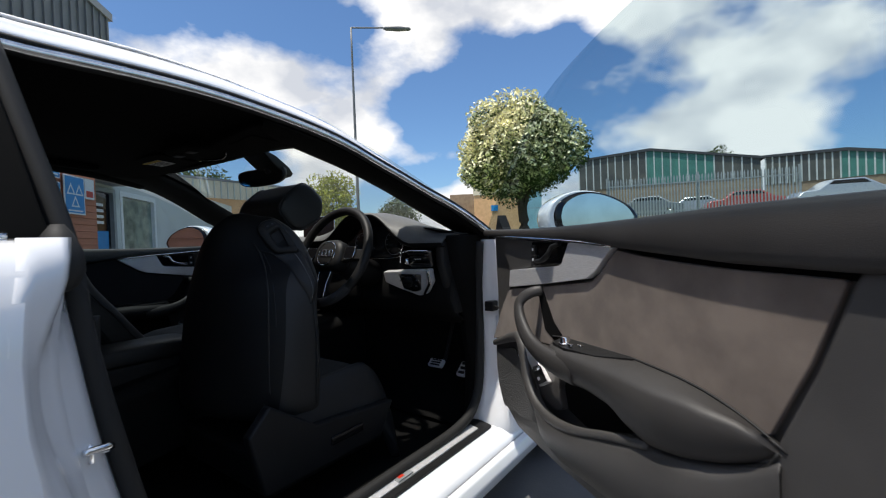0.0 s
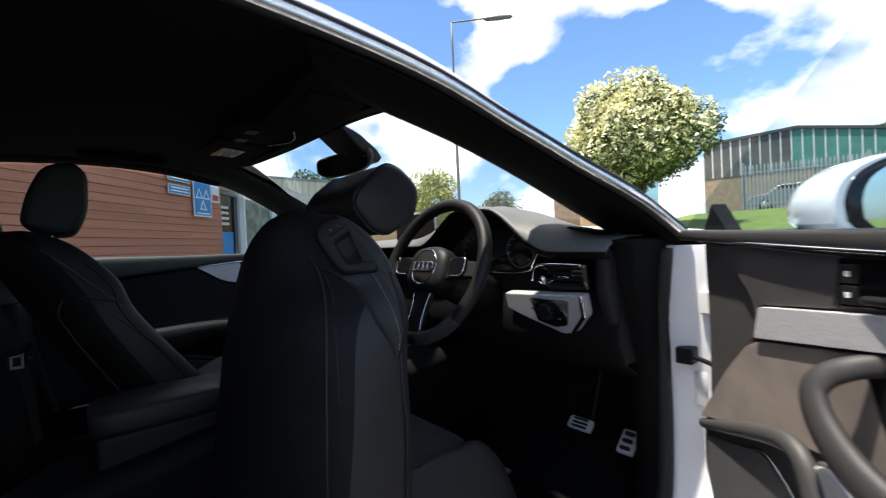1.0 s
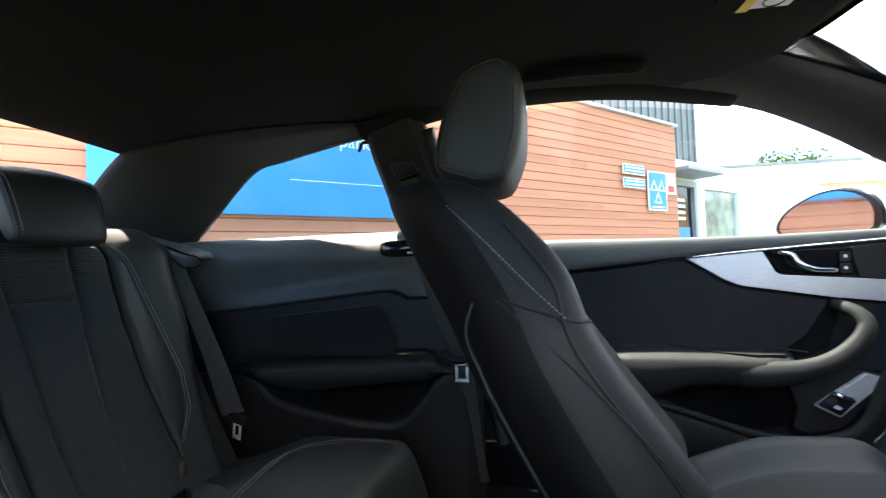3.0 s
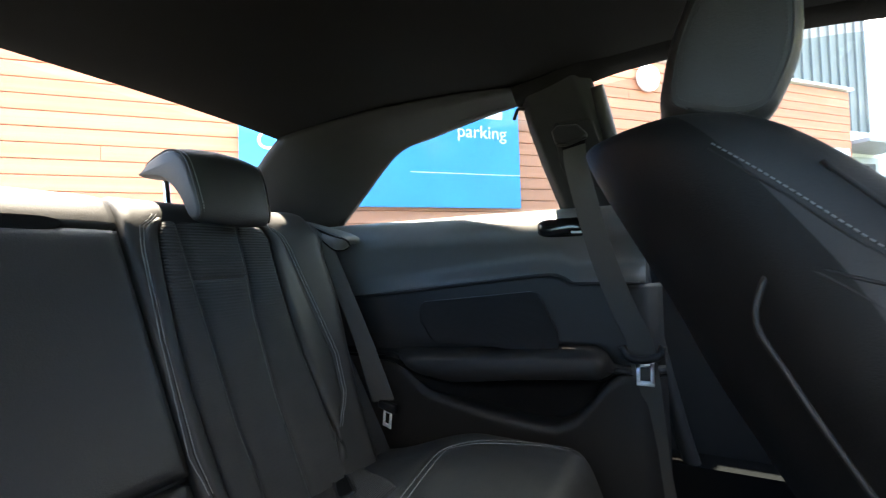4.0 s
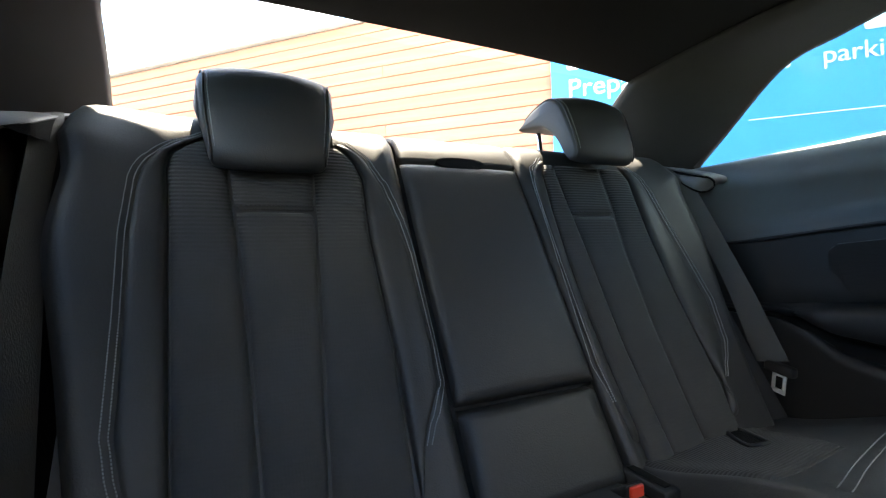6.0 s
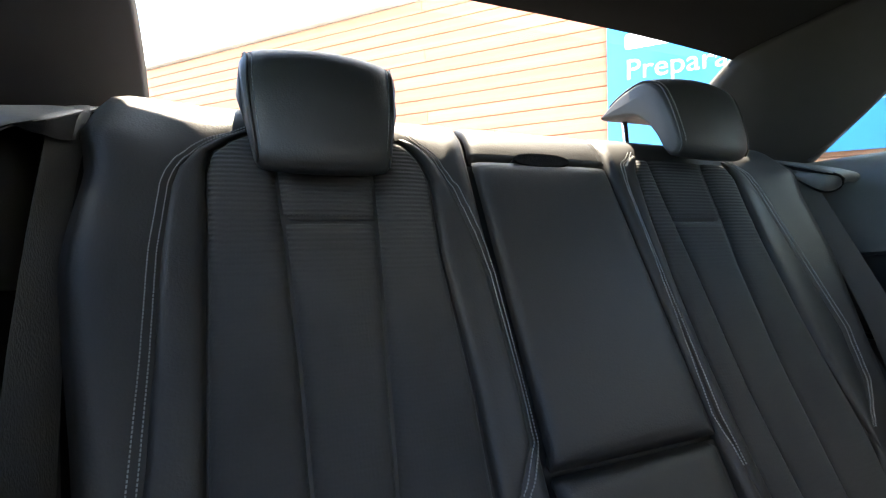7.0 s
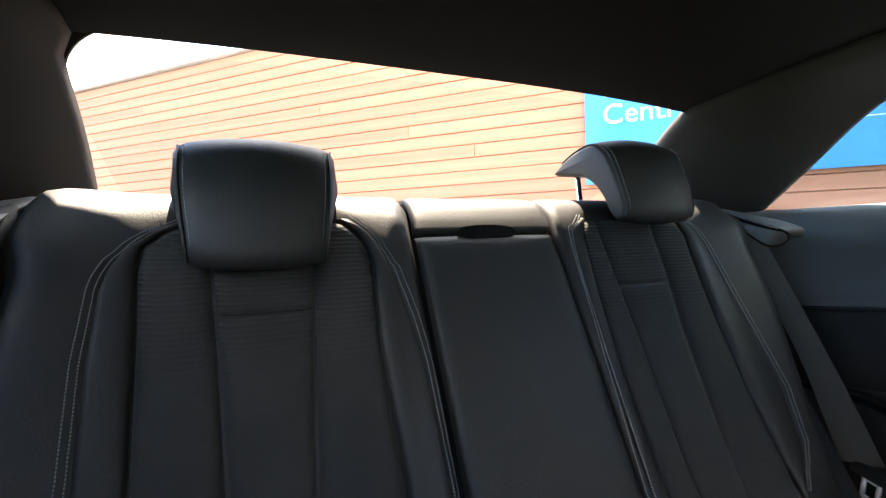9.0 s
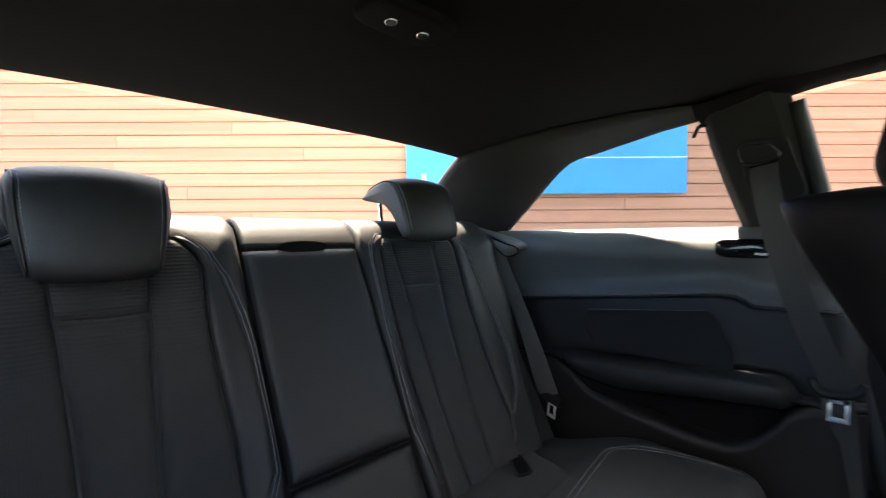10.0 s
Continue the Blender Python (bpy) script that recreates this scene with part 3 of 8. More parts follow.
# ---- outside: buildings and fence ----
M_green = mat("green_metal_sheet", (0.075, 0.25, 0.20), 0.6, col2=(0.055, 0.19, 0.155), scale=1)
M_strip = mat("white_strip", (0.62, 0.66, 0.62), 0.6)
M_darkpane = mat("dark_sheet", (0.07, 0.075, 0.07), 0.55, col2=(0.12, 0.12, 0.10), scale=0.7)
M_brown = mat("brown_brick", (0.36, 0.28, 0.18), 0.9, col2=(0.28, 0.21, 0.14), scale=3, bump=0.4, bscale=20)
M_roofd = mat("dark_roof", (0.06, 0.065, 0.07), 0.8)
M_cream = mat("cream_cladding", (0.80, 0.73, 0.56), 0.7, col2=(0.72, 0.66, 0.50), scale=1.5)
M_orange = mat("orange_brick", (0.80, 0.50, 0.26), 0.85, col2=(0.70, 0.42, 0.21), scale=4, bump=0.3, bscale=15)
M_skyblue = mat("light_blue_door", (0.30, 0.55, 0.66), 0.6, scale=2)
M_galv = mat("galvanised_steel", (0.42, 0.44, 0.45), 0.45, 0.6, col2=(0.34, 0.36, 0.37), scale=8)


def gable_unit(name, a, c, ridge, zlow, zeave0, zridge, zeave1, label, greens):
    """An end wall facing the yard, with a low ridge, upright sheets and strips."""
    b = thing(name, label, "warehouse")
    a, c = Vector(a), Vector(c)
    ex = (c - a).normalized()
    L = (c - a).length
    m = axes(a, ex, (0, 0, 1))
    rx = L * ridge
    top = lambda s: zeave0 + (zridge - zeave0) * s / rx if s < rx else zridge + (zeave1 - zridge) * (s - rx) / (L - rx)
    part("wall", box(0, L, 0, zlow, -14, 0, m), M_brown, b, smooth=False)
    n = 22
    for k in range(n):
        s0, s1 = L * k / n, L * (k + 1) / n
        f = (k + 0.5) / n
        mm = M_green if greens[0] < f < greens[1] else M_darkpane
        part("sheet", prism([(s0 + 0.05, zlow), (s1 - 0.05, zlow), (s1 - 0.05, top(s1)), (s0 + 0.05, top(s0))], 0.05, m), mm, b, smooth=False)
        part("strip", prism([(s0 - 0.05, zlow), (s0 + 0.05, zlow), (s0 + 0.05, top(s0)), (s0 - 0.05, top(s0))], 0.09, m), M_strip, b, smooth=False)
    part("roof", prism([(-0.2, zeave0 - 0.05), (rx, zridge - 0.05), (L + 0.2, zeave1 - 0.05), (L + 0.2, zeave1 + 0.15), (rx, zridge + 0.2), (-0.2, zeave0 + 0.15)], 14.2, m @ Matrix.Translation((0, 0, -14))), M_roofd, b, smooth=False)
    return b


gable_unit("green_warehouse", (-12.84, 44.28, 0), (2.01, 46.61, 0), 0.435, 5.54, 8.55, 8.81, 7.04, "green ribbed metal warehouse with pale upright strips", (0.42, 0.78))
gable_unit("green_warehouse", (2.32, 46.60, 0), (12.53, 45.29, 0), 0.491, 4.72, 7.09, 6.81, 5.55, "green ribbed metal warehouse behind a steel fence", (0.45, 0.85))

orange = thing("brick_office", "low orange-brick office with a cream upper band", "building")
oa, oc = Vector((-15.80, 28.64, 0)), Vector((-12.67, 30.36, 0))
om = axes(oa, (oc - oa).normalized(), (0, 0, 1))
OL = (oc - oa).length
part("wall", box(0, OL, 0, 4.37, -7, 0, om), M_orange, orange, smooth=False)
part("upper_band", box(-0.05, OL, 4.37, 5.19, -7, 0.05, om), M_cream, orange, smooth=False)
part("small_window", box(OL * 0.36, OL * 0.5, 3.13, 3.56, 0.0, 0.05, om), M_blue, orange, smooth=False)
oe = Vector((-11.31, 30.97, 0))
part("blue_wall", box(OL + 0.01, OL + (oe - oc).length, 0, 4.61, -7, -0.1, om), M_skyblue, orange, smooth=False)
part("rail", box(OL + 0.1, OL + (oe - oc).length - 0.1, 3.17, 3.21, 0.3, 0.34, om), M_galv, orange, smooth=False)
shed = thing("brown_shed", "low dark brown shed", "building")
sa, sc = Vector((-20.19, 31.74, 0)), Vector((-18.44, 32.89, 0))
part("wall", box(0, (sc - sa).length, 0, 5.05, -4, 0, axes(sa, (sc - sa).normalized(), (0, 0, 1))), M_brown, shed, smooth=False)

cream = thing("cream_building", "long low cream-clad building with orange brick below", "building")
ca, cc = Vector((-22.16, 8.34, 0)), Vector((-23.06, 17.68, 0))
cm = axes(ca, (cc - ca).normalized(), (0, 0, 1))
CL = (cc - ca).length
cz1, cz0 = 4.78, 3.82
part("wall", box(0, CL, 0, cz0, -6, 0, cm), M_orange, cream, smooth=False)
part("upper_wall", box(-0.02, CL, cz0, cz1, -6, 0.04, cm), M_cream, cream, smooth=False)
part("roof_edge", box(-0.1, CL + 0.1, cz1, cz1 + 0.12, -6.1, 0.1, cm), M_greyframe, cream, smooth=False)
for k in range(24):
    s = CL * (k + 0.5) / 24
    part("strip", box(s - 0.03, s + 0.03, cz0, cz1, 0.04, 0.08, cm), M_strip, cream, smooth=False)

fence = thing("palisade_fence", "grey galvanised palisade fence on the grass bank", "fence")
fa, fc = Vector((-5.43, 26.67, 0)), Vector((3.46, 29.55, 0))
fx = (fc - fa).normalized()
FL = (fc - fa).length
fz0, fz1 = 1.75, 4.15
for z in (fz0 + 0.4, fz1 - 0.45):
    part("rail", box(0, FL, z, z + 0.06, -0.06, -0.02, axes(fa, fx, (0, 0, 1))), M_galv, fence, smooth=False)
pale = bpy.data.meshes.new("pale")
pb = prism([(-0.035, 0), (0.035, 0), (0.035, fz1 - fz0 - 0.1), (0.0, fz1 - fz0), (-0.035, fz1 - fz0 - 0.1)], 0.012, axes((0, 0, fz0), (1, 0, 0), (0, 0, 1)))
pb.to_mesh(pale)
pb.free()
pale.materials.append(M_galv)
npale = 62
for k in range(npale):
    o = new("pale", pale)
    o.parent = fence
    p = fa + fx * (FL * k / (npale - 1))
    o.matrix_basis = axes(p, fx, Vector((0, 0, 1)).cross(fx), (0, 0, 1))
for s in (0.0, 0.5, 1.0):
    p = fa + fx * FL * s
    part("post", box(p.x - 0.06, p.x + 0.06, p.y + 0.08, p.y + 0.2, 1.3, fz1 + 0.1), M_galv, fence, smooth=False)


def parked_car(p, head, m, label, size=1.0):
    c = thing("parked_car", label, "car", group="cars parked outside")
    mm = Matrix.Translation(p) @ Matrix.Rotation(head, 4, "Z")
    prof = [(-2.1, 0.25), (-2.15, 0.6), (-1.9, 0.86), (-1.25, 0.93), (-0.65, 1.38), (0.7, 1.42), (1.35, 0.98), (2.05, 0.86), (2.12, 0.4), (2.0, 0.22)]
    rings = []
    for w, k in ((-0.84, 0.94), (-0.78, 1.0), (0.0, 1.02), (0.78, 1.0), (0.84, 0.94)):
        rings.append([mm @ Vector((x * (1 - 0.02 * (abs(w) > 0.8)), w * (1 - 0.18 * max(0, z - 0.9) / 0.5), 0.22 + (z - 0.22) * k)) for x, z in prof])
    part("body", loft(rings), m, c, bevel=0.03)
    for sgn in (-1, 1):
        part("side_window", prism([(-1.0, 0.96), (1.1, 0.98), (0.62, 1.34), (-0.6, 1.33)], 0.01, mm @ axes((0, sgn * 0.80, 0), (1, 0, 0), (0, 0.0, 1), (0, sgn, 0)) @ Matrix.Translation((0, 0, -0.06))), M_privacy, c, smooth=False)
        for x in (-1.3, 1.32):
            w = part("tyre", cyl(0.31, 0.2, mm @ Matrix.Translation((x, sgn * 0.74, 0.31)) @ Matrix.Rotation(math.pi / 2, 4, "X"), 22), M_tyre, c)
            part("rim", cyl(0.2, 0.21, mm @ Matrix.Translation((x, sgn * 0.745, 0.31)) @ Matrix.Rotation(math.pi / 2, 4, "X"), 18), M_galv, w)
    return c


M_carred = mat("red_car_paint", (0.42, 0.05, 0.03), 0.3, coat=0.8)
M_cargrey = mat("grey_car_paint", (0.16, 0.18, 0.20), 0.3, coat=0.8)
M_carsilver = mat("silver_car_paint", (0.48, 0.50, 0.52), 0.3, 0.5, coat=0.8)
for x, y, hd, m, lab in ((-4.1, 31.1, 0.1, M_cargrey, "dark grey hatchback parked behind the steel fence"), (1.0, 32.6, 0.25, M_carred, "red car parked behind the steel fence"),
                          (-1.7, 34.4, 0.15, M_carsilver, "silver car parked behind the steel fence"), (5.1, 30.4, 0.3, M_carsilver, "silver coupe parked on the bank")):
    p = Vector((x, y, 0))
    p.z = bank(p.x, p.y)
    parked_car(p, hd, m, lab)
for x, y, hd, m, lab in ((-21.2, 28.4, 0.5, M_cargrey, "dark car parked across the road"), (-18.4, 26.9, 0.4, M_carred, "red car parked across the road"), (-12.9, 25.7, 0.2, M_cargrey, "dark car parked before the brick office")):
    p = Vector((x, y, 0))
    p.z = bank(p.x, p.y)
    parked_car(p, hd, m, lab)


# ---- the car: shell ----
# x to the car's right, y ahead, z up; the top of the rear backrest is at y = 0
DLO = [(-0.03, 0.965), (0.06, 1.04), (0.14, 1.115), (0.20, 1.158), (0.31, 1.183), (0.48, 1.20), (0.56, 1.21), (0.72, 1.225), (1.0, 1.235), (1.2, 1.222),
       (1.41, 1.185), (1.58, 1.12), (1.70, 1.06), (1.83, 1.0), (1.98, 0.92)]


def dlo_x(y, z):
    f = smooth01(0.2, 0.8, y)
    return (0.75 - 0.2 * (z - 0.95)) * (1 - f) + (0.80 - 0.36 * (z - 0.95)) * f


DLO3 = [Vector((dlo_x(y, z), y, z)) for y, z in DLO]


def mir(p, sg):
    return Vector((p[0] * sg, p[1], p[2]))


EDGE_Y = [(0.20, 0.788), (0.40, 0.762), (0.52, 0.74), (0.63, 0.720), (0.70, 0.712), (0.78, 0.712), (0.84, 0.720), (0.905, 0.732)]
def inboard(y, sg):
    """The roof rail draws in a little over the open door."""
    return Vector((0.048 * smooth01(0.40, 0.80, y) * (1 - smooth01(1.50, 1.88, y)) if sg > 0 else 0.0, 0, 0))


def raised(y):
    """The passenger side's window head sits a little higher over the door."""
    return 0.018 * smooth01(0.60, 0.80, y) * smooth01(1.75, 1.45, y)


car = thing("car", "white two-door coupe standing with its driver's door open", "car")
UP = Vector((0, 0, 1))

for sg in (1, -1):
    O = Vector((sg, 0, 0))
    line = [mir(p, sg) for p in spline(DLO3[6:], 46)]
    whole = [mir(p - inboard(p.y, sg), sg) + UP * (-0.018 * smooth01(0.5, 0.8, p.y) if sg > 0 else raised(p.y)) for p in spline(DLO3, 64)]
    # white roof rail and front pillar skin
    rows = []
    for i, p in enumerate(whole):
        f = smooth01(1.35, 1.95, p.y)
        k = 1 - 0.45 * f
        g = 0.35 + 0.65 * smooth01(0.35, 0.75, p.y)
        rows.append([p + O * 0.010 + UP * 0.020, p + O * 0.006 + UP * 0.034 * k, p - O * 0.035 * k * g + UP * 0.066 * k, p - O * 0.10 * k * g + UP * (0.092 * k), p - O * 0.14 * k * g + UP * (0.10 * k)])
    part("roof_rail", surf(rows), M_paint, car, solid=0.012, offset=-1)
    lin = []
    for p in whole:
        if p.y > 1.1:
            k = 1 - 0.45 * smooth01(1.35, 1.95, p.y)
            lin.append([p - O * 0.006 + UP * 0.006, p - O * 0.045 * k + UP * 0.046 * k, p - O * 0.10 * k + UP * 0.072 * k, p - O * 0.165 * k + UP * 0.084 * k])
    part("rail_liner", surf(lin), M_liner, car, solid=0.006, offset=0)
    part("chrome_strip", surf([[p + O * 0.016 + UP * -0.004, p + O * 0.020 + UP * 0.006, p + O * 0.016 + UP * 0.016] for p in whole]), M_chrome, car, "bright window surround strip", solid=0.008)
    part("gutter", tube([p + O * 0.012 + UP * 0.0185 for p in whole[::3]], 0.0045, 64, 6), M_rubber, car)
    part("window_seal", tube([p + UP * 0.002 + O * 0.006 for p in whole[::3]], 0.010, 64, 8), M_rubber, car, "black rubber seal")
    # inner rail trim under the headliner edge
    part("rail_trim", surf([[p + O * 0.004 + UP * -0.010, p - O * 0.03 + UP * -0.004, p - O * 0.055 + UP * 0.016] for p in spline(DLO3[6:11], 30) for p in [mir(p - inboard(p.y, sg), sg) + UP * (raised(p.y) if sg < 0 else 0.0)]]), M_liner, car, solid=0.01)
    # front pillar trim, inside
    wl_ = spline([(0.60, 1.405, 1.262), (0.63, 1.63, 1.168), (0.66, 1.84, 1.062), (0.715, 2.13, 0.925)] if sg < 0 else [(0.475, 1.42, 1.188), (0.495, 1.60, 1.138), (0.525, 1.77, 1.072), (0.555, 1.95, 0.992), (0.58, 2.14, 0.915)], 26)
    dl_ = [p - inboard(p.y, sg) + UP * (-0.018 if sg > 0 else raised(p.y)) for p in spline(DLO3[9:], 26)]
    part("front_pillar_trim", surf([[mir(d, sg) + UP * -0.010, mir(d.lerp(w, 0.3), sg) - O * 0.028 + Vector((0, -0.018, -0.004)), mir(d.lerp(w, 0.7), sg) - O * 0.022 + Vector((0, -0.012, 0.0)), mir(w, sg)] for d, w in zip(dl_, wl_)]), M_liner if sg > 0 else M_pillar, car, "dark front pillar trim", solid=0.012, offset=0)
    # rear pillar trim, inside
    q_ = spline([(0.702, 0.56, 1.21), (0.708, 0.48, 1.20), (0.715, 0.31, 1.172), (0.718, 0.20, 1.147), (0.734, 0.06, 1.035), (0.752, -0.035, 0.962), (0.76, -0.09, 0.93)], 26)
    K = 0.030 if sg > 0 else 0.0
    r_ = spline([(0.665, 0.56, 1.225), (0.645, 0.42, 1.232), (0.60, 0.20, 1.222), (0.545 + K * 0.55, -0.02, 1.19), (0.545 + K * 1.3, -0.08, 1.165), (0.562 + K * 1.25, -0.20, 1.08), (0.585 + K * 1.35, -0.36, 0.93)], 26)
    part("rear_pillar_trim", surf([[mir(q, sg) + O * 0.012, mir(q, sg), mir(q.lerp(r, 0.25), sg) + UP * 0.006, mir(q.lerp(r, 0.6), sg) - O * 0.012 + Vector((0, 0.008, 0)), mir(q.lerp(r, 0.9), sg) - O * 0.010, mir(r, sg), mir(r, sg) + O * 0.03 + UP * 0.02 + Vector((0, -0.02, 0.0))] for q, r in zip(q_, r_)]), M_pillar, car, "dark rear pillar trim", solid=0.01, offset=0)
    part("pillar_seam", tube([mir(Vector(p), sg) for p in ((0.55 + K, -0.045, 1.18), (0.60 + K * 0.5, 0.02, 1.172), (0.66, 0.10, 1.155))], 0.0022, 14, 6), M_rubber, car)
    # quarter window pane and its belt
    part("quarter_glass", surf([[mir(p, sg) + O * 0.012, mir(Vector((0.768, min(0.66, max(-0.10, p.y * 1.0)), 0.93)), sg) + O * 0.012] for p in spline(DLO3[:8], 24)]), M_tint if sg < 0 else M_glass, car, "side glass", smooth=False, solid=0.004)
    # centre pillar: inner trim and black outer cover
    cp = [(0.562, 0.722, 1.230), (0.575, 0.742, 1.15), (0.60, 0.764, 1.05), (0.63, 0.778, 0.95), (0.64, 0.79, 0.86)] if sg < 0 else [(0.565, 0.715, 1.225), (0.575, 0.728, 1.15), (0.60, 0.745, 1.05), (0.63, 0.76, 0.95), (0.64, 0.78, 0.86)]
    rings = []
    for ya, yb, z in cp:
        x = 0.80 - 0.36 * (z - 0.95) - 0.016
        x = min(x, 0.80)
        rings.append([mir(Vector(v), sg) for v in ((x + 0.03, ya, z), (x, ya, z), (x - 0.028, ya + 0.02, z), (x - 0.028, yb - 0.03, z), (x, yb, z), (x + 0.03, yb, z))])
    part("centre_pillar", loft(rings), M_pillar if sg < 0 else M_liner, car, "black centre pillar trim", bevel=0.006)
    part("coat_hook", tube([mir(Vector(v), sg) for v in ((0.695, 0.575, 1.185), (0.672, 0.567, 1.18), (0.668, 0.562, 1.168), (0.672, 0.556, 1.158))], 0.004, 14, 8), M_hard, car)
    # outer side: rear quarter and front wing
    out_prof = [(0.22, 0.90), (0.30, 0.925), (0.40, 0.940), (0.50, 0.948), (0.60, 0.950), (0.68, 0.950), (0.76, 0.948), (0.82, 0.942), (0.86, 0.932), (0.89, 0.912), (0.902, 0.885), (0.906, 0.84)]
    ys_q = [0.735, 0.60, 0.35, 0.05, -0.3, -0.7, -1.05, -1.28]
    rows = []
    for y in ys_q:
        tp = smooth01(-0.2, -1.3, y)
        rows.append([Vector((sg * (x - 0.16 * tp * tp), (lerp_table(EDGE_Y, z) if y > 0.7 else y), z + 0.02 * smooth01(0.2, -0.6, y))) for z, x in out_prof])
    part("quarter_panel", surf(rows), M_paint, car, "white rear quarter panel", solid=0.012)
    rows = []
    for y in (2.02, 2.2, 2.6, 3.0, 3.3, 3.5):
        tp = smooth01(2.7, 3.6, y)
        rows.append([Vector((sg * (x - 0.2 * tp * tp), y, min(z, 0.93 - 0.12 * smooth01(2.2, 3.5, y)))) for z, x in out_prof])
    part("front_wing", surf(rows), M_paint, car, "white front wing", solid=0.012)
    part("belt_moulding", tube([mir(Vector(v), sg) for v in ((0.845, 0.72, 0.907), (0.83, 0.4, 0.915), (0.80, 0.1, 0.93), (0.775, -0.06, 0.95))], 0.008, 20, 8), M_chrome, car)
    # body side under the doors
    sill_prof = [(0.78, 0.12), (0.895, 0.12), (0.905, 0.175), (0.902, 0.192), (0.885, 0.205), (0.845, 0.226), (0.80, 0.232), (0.77, 0.225)]
    part("sill", loft([[Vector((sg * x, y, z)) for x, z in sill_prof] for y in (0.74, 1.2, 1.7, 2.08)]), M_paint if sg > 0 else M_rubber, car, "white painted door sill" if sg > 0 else "dark covered door sill", bevel=0.008)
    part("sill_plate", loft([[Vector((sg * x, y, z)) for x, z in ((0.768, 0.228), (0.842, 0.222), (0.845, 0.236), (0.80, 0.246), (0.766, 0.244))] for y in (0.92, 1.4, 1.90)]), M_hard, car, "black sill plate", bevel=0.003)
    part("side_skirt", loft([[Vector((sg * x, y, z)) for x, z in ((0.908, 0.105), (0.925, 0.105), (0.942, 0.15), (0.930, 0.180), (0.909, 0.186))] for y in (0.74, 1.2, 1.7, 2.10)]), M_paint, car, "white side skirt", bevel=0.006)
    part("sill_insert", loft([[Vector((sg * x, y, z)) for x, z in ((0.795, 0.245), (0.826, 0.239), (0.826, 0.243), (0.795, 0.249))] for y in (1.05, 1.4, 1.84)]), M_alu if sg > 0 else M_hard, car, "ribbed sill insert", smooth=False)
    if sg > 0:
        part("sill_plaque", box(min(sg * 0.798, sg * 0.824), max(sg * 0.798, sg * 0.824), 1.44, 1.50, 0.2455, 0.2485), M_galv, car, "small sill plaque", smooth=False)
        part("plaque_mark", box(min(sg * 0.806, sg * 0.816), max(sg * 0.806, sg * 0.816), 1.452, 1.472, 0.2485, 0.2495), M_red, car, smooth=False)
    # wheels
    for y in (2.42, -0.34):
        w = part("wheel", cyl(0.33, 0.18, Matrix.Translation((sg * 0.85, y, 0.33)) @ Matrix.Rotation(math.pi / 2, 4, "Y"), 32), M_tyre, car, bevel=0.02)
        part("rim", cyl(0.24, 0.185, Matrix.Translation((sg * 0.855, y, 0.33)) @ Matrix.Rotation(math.pi / 2, 4, "Y"), 24), M_galv, w)

# right-hand door aperture: painted shut faces behind and ahead of the opening
SKIN_Y = [(0.20, 0.79), (0.40, 0.765), (0.52, 0.742), (0.63, 0.720), (0.70, 0.711), (0.78, 0.710), (0.84, 0.719), (0.905, 0.732)]
SEAL_Y = [(0.20, 0.90), (0.38, 0.865), (0.50, 0.840), (0.58, 0.822), (0.66, 0.808), (0.77, 0.792), (0.84, 0.782), (0.905, 0.772)]
skin_y = lambda z: sum(lerp_table(SKIN_Y, z + d) for d in (-0.04, -0.02, 0, 0.02, 0.04)) / 5
seal_y = lambda z: sum(lerp_table(SEAL_Y, z + d) for d in (-0.04, -0.02, 0, 0.02, 0.04)) / 5
rows = []
for z in [0.905 - 0.685 * k / 26 for k in range(27)]:
    sk, se = skin_y(z), seal_y(z)
    c2 = sk + 0.022 + 0.014 * smooth01(0.74, 0.86, z) - 0.004 * math.cos((z - 0.7) * 22)
    c3 = lerp_table([(0.2, 0.84), (0.5, 0.795), (0.56, 0.783), (0.63, 0.770), (0.71, 0.760), (0.78, 0.760), (0.84, 0.770), (0.9, 0.772)], z)
    cap = lerp_table([(0.22, 0.915), (0.30, 0.935), (0.45, 0.95), (0.76, 0.95), (0.86, 0.935), (0.905, 0.90)], z)
    rows.append([Vector((min(x, cap), y, z)) for x, y in ((0.947, sk - 0.010), (0.942, sk), (0.932, sk + 0.009), (0.918, c2 - 0.007), (0.911, c2 + 0.001), (0.903, c2 + 0.001), (0.895, c2 + 0.006), (0.879, c3 - 0.010), (0.872, c3 - 0.001), (0.862, c3 + 0.001), (0.852, max(c3 + 0.004, se - 0.022)), (0.825, se - 0.008), (0.805, se - 0.002), (0.77, se + 0.006))])
part("rear_shut_face", surf(rows), M_paint, car, "white painted door shut face", solid=0.01)
part("striker", merge(tube([(0.826, 0.782, 0.600), (0.834, 0.808, 0.598), (0.846, 0.816, 0.602), (0.860, 0.808, 0.610), (0.864, 0.780, 0.612)], 0.0055, 22, 8), box(0.826, 0.862, 0.786, 0.792, 0.594, 0.618)), M_bright, car, "steel door striker")
rows = []
for z in (0.885, 0.80, 0.70, 0.60, 0.50, 0.42, 0.34, 0.26, 0.20):
    f = smooth01(0.46, 0.20, z) * 1.6
    rows.append([Vector(v) for v in ((0.765, 1.985 - 0.05 * f, z), (0.80, 1.99 - 0.05 * f, z), (0.815, 2.0 - 0.05 * f, z), (0.845, 2.005 - 0.05 * f, z), (0.855, 2.02 - 0.05 * f, z), (0.885, 2.03 - 0.05 * f, z), (0.90, 2.06 - 0.03 * f, z))])
part("front_shut_face", surf(rows), M_paint, car, "white painted hinge pillar", solid=0.012)
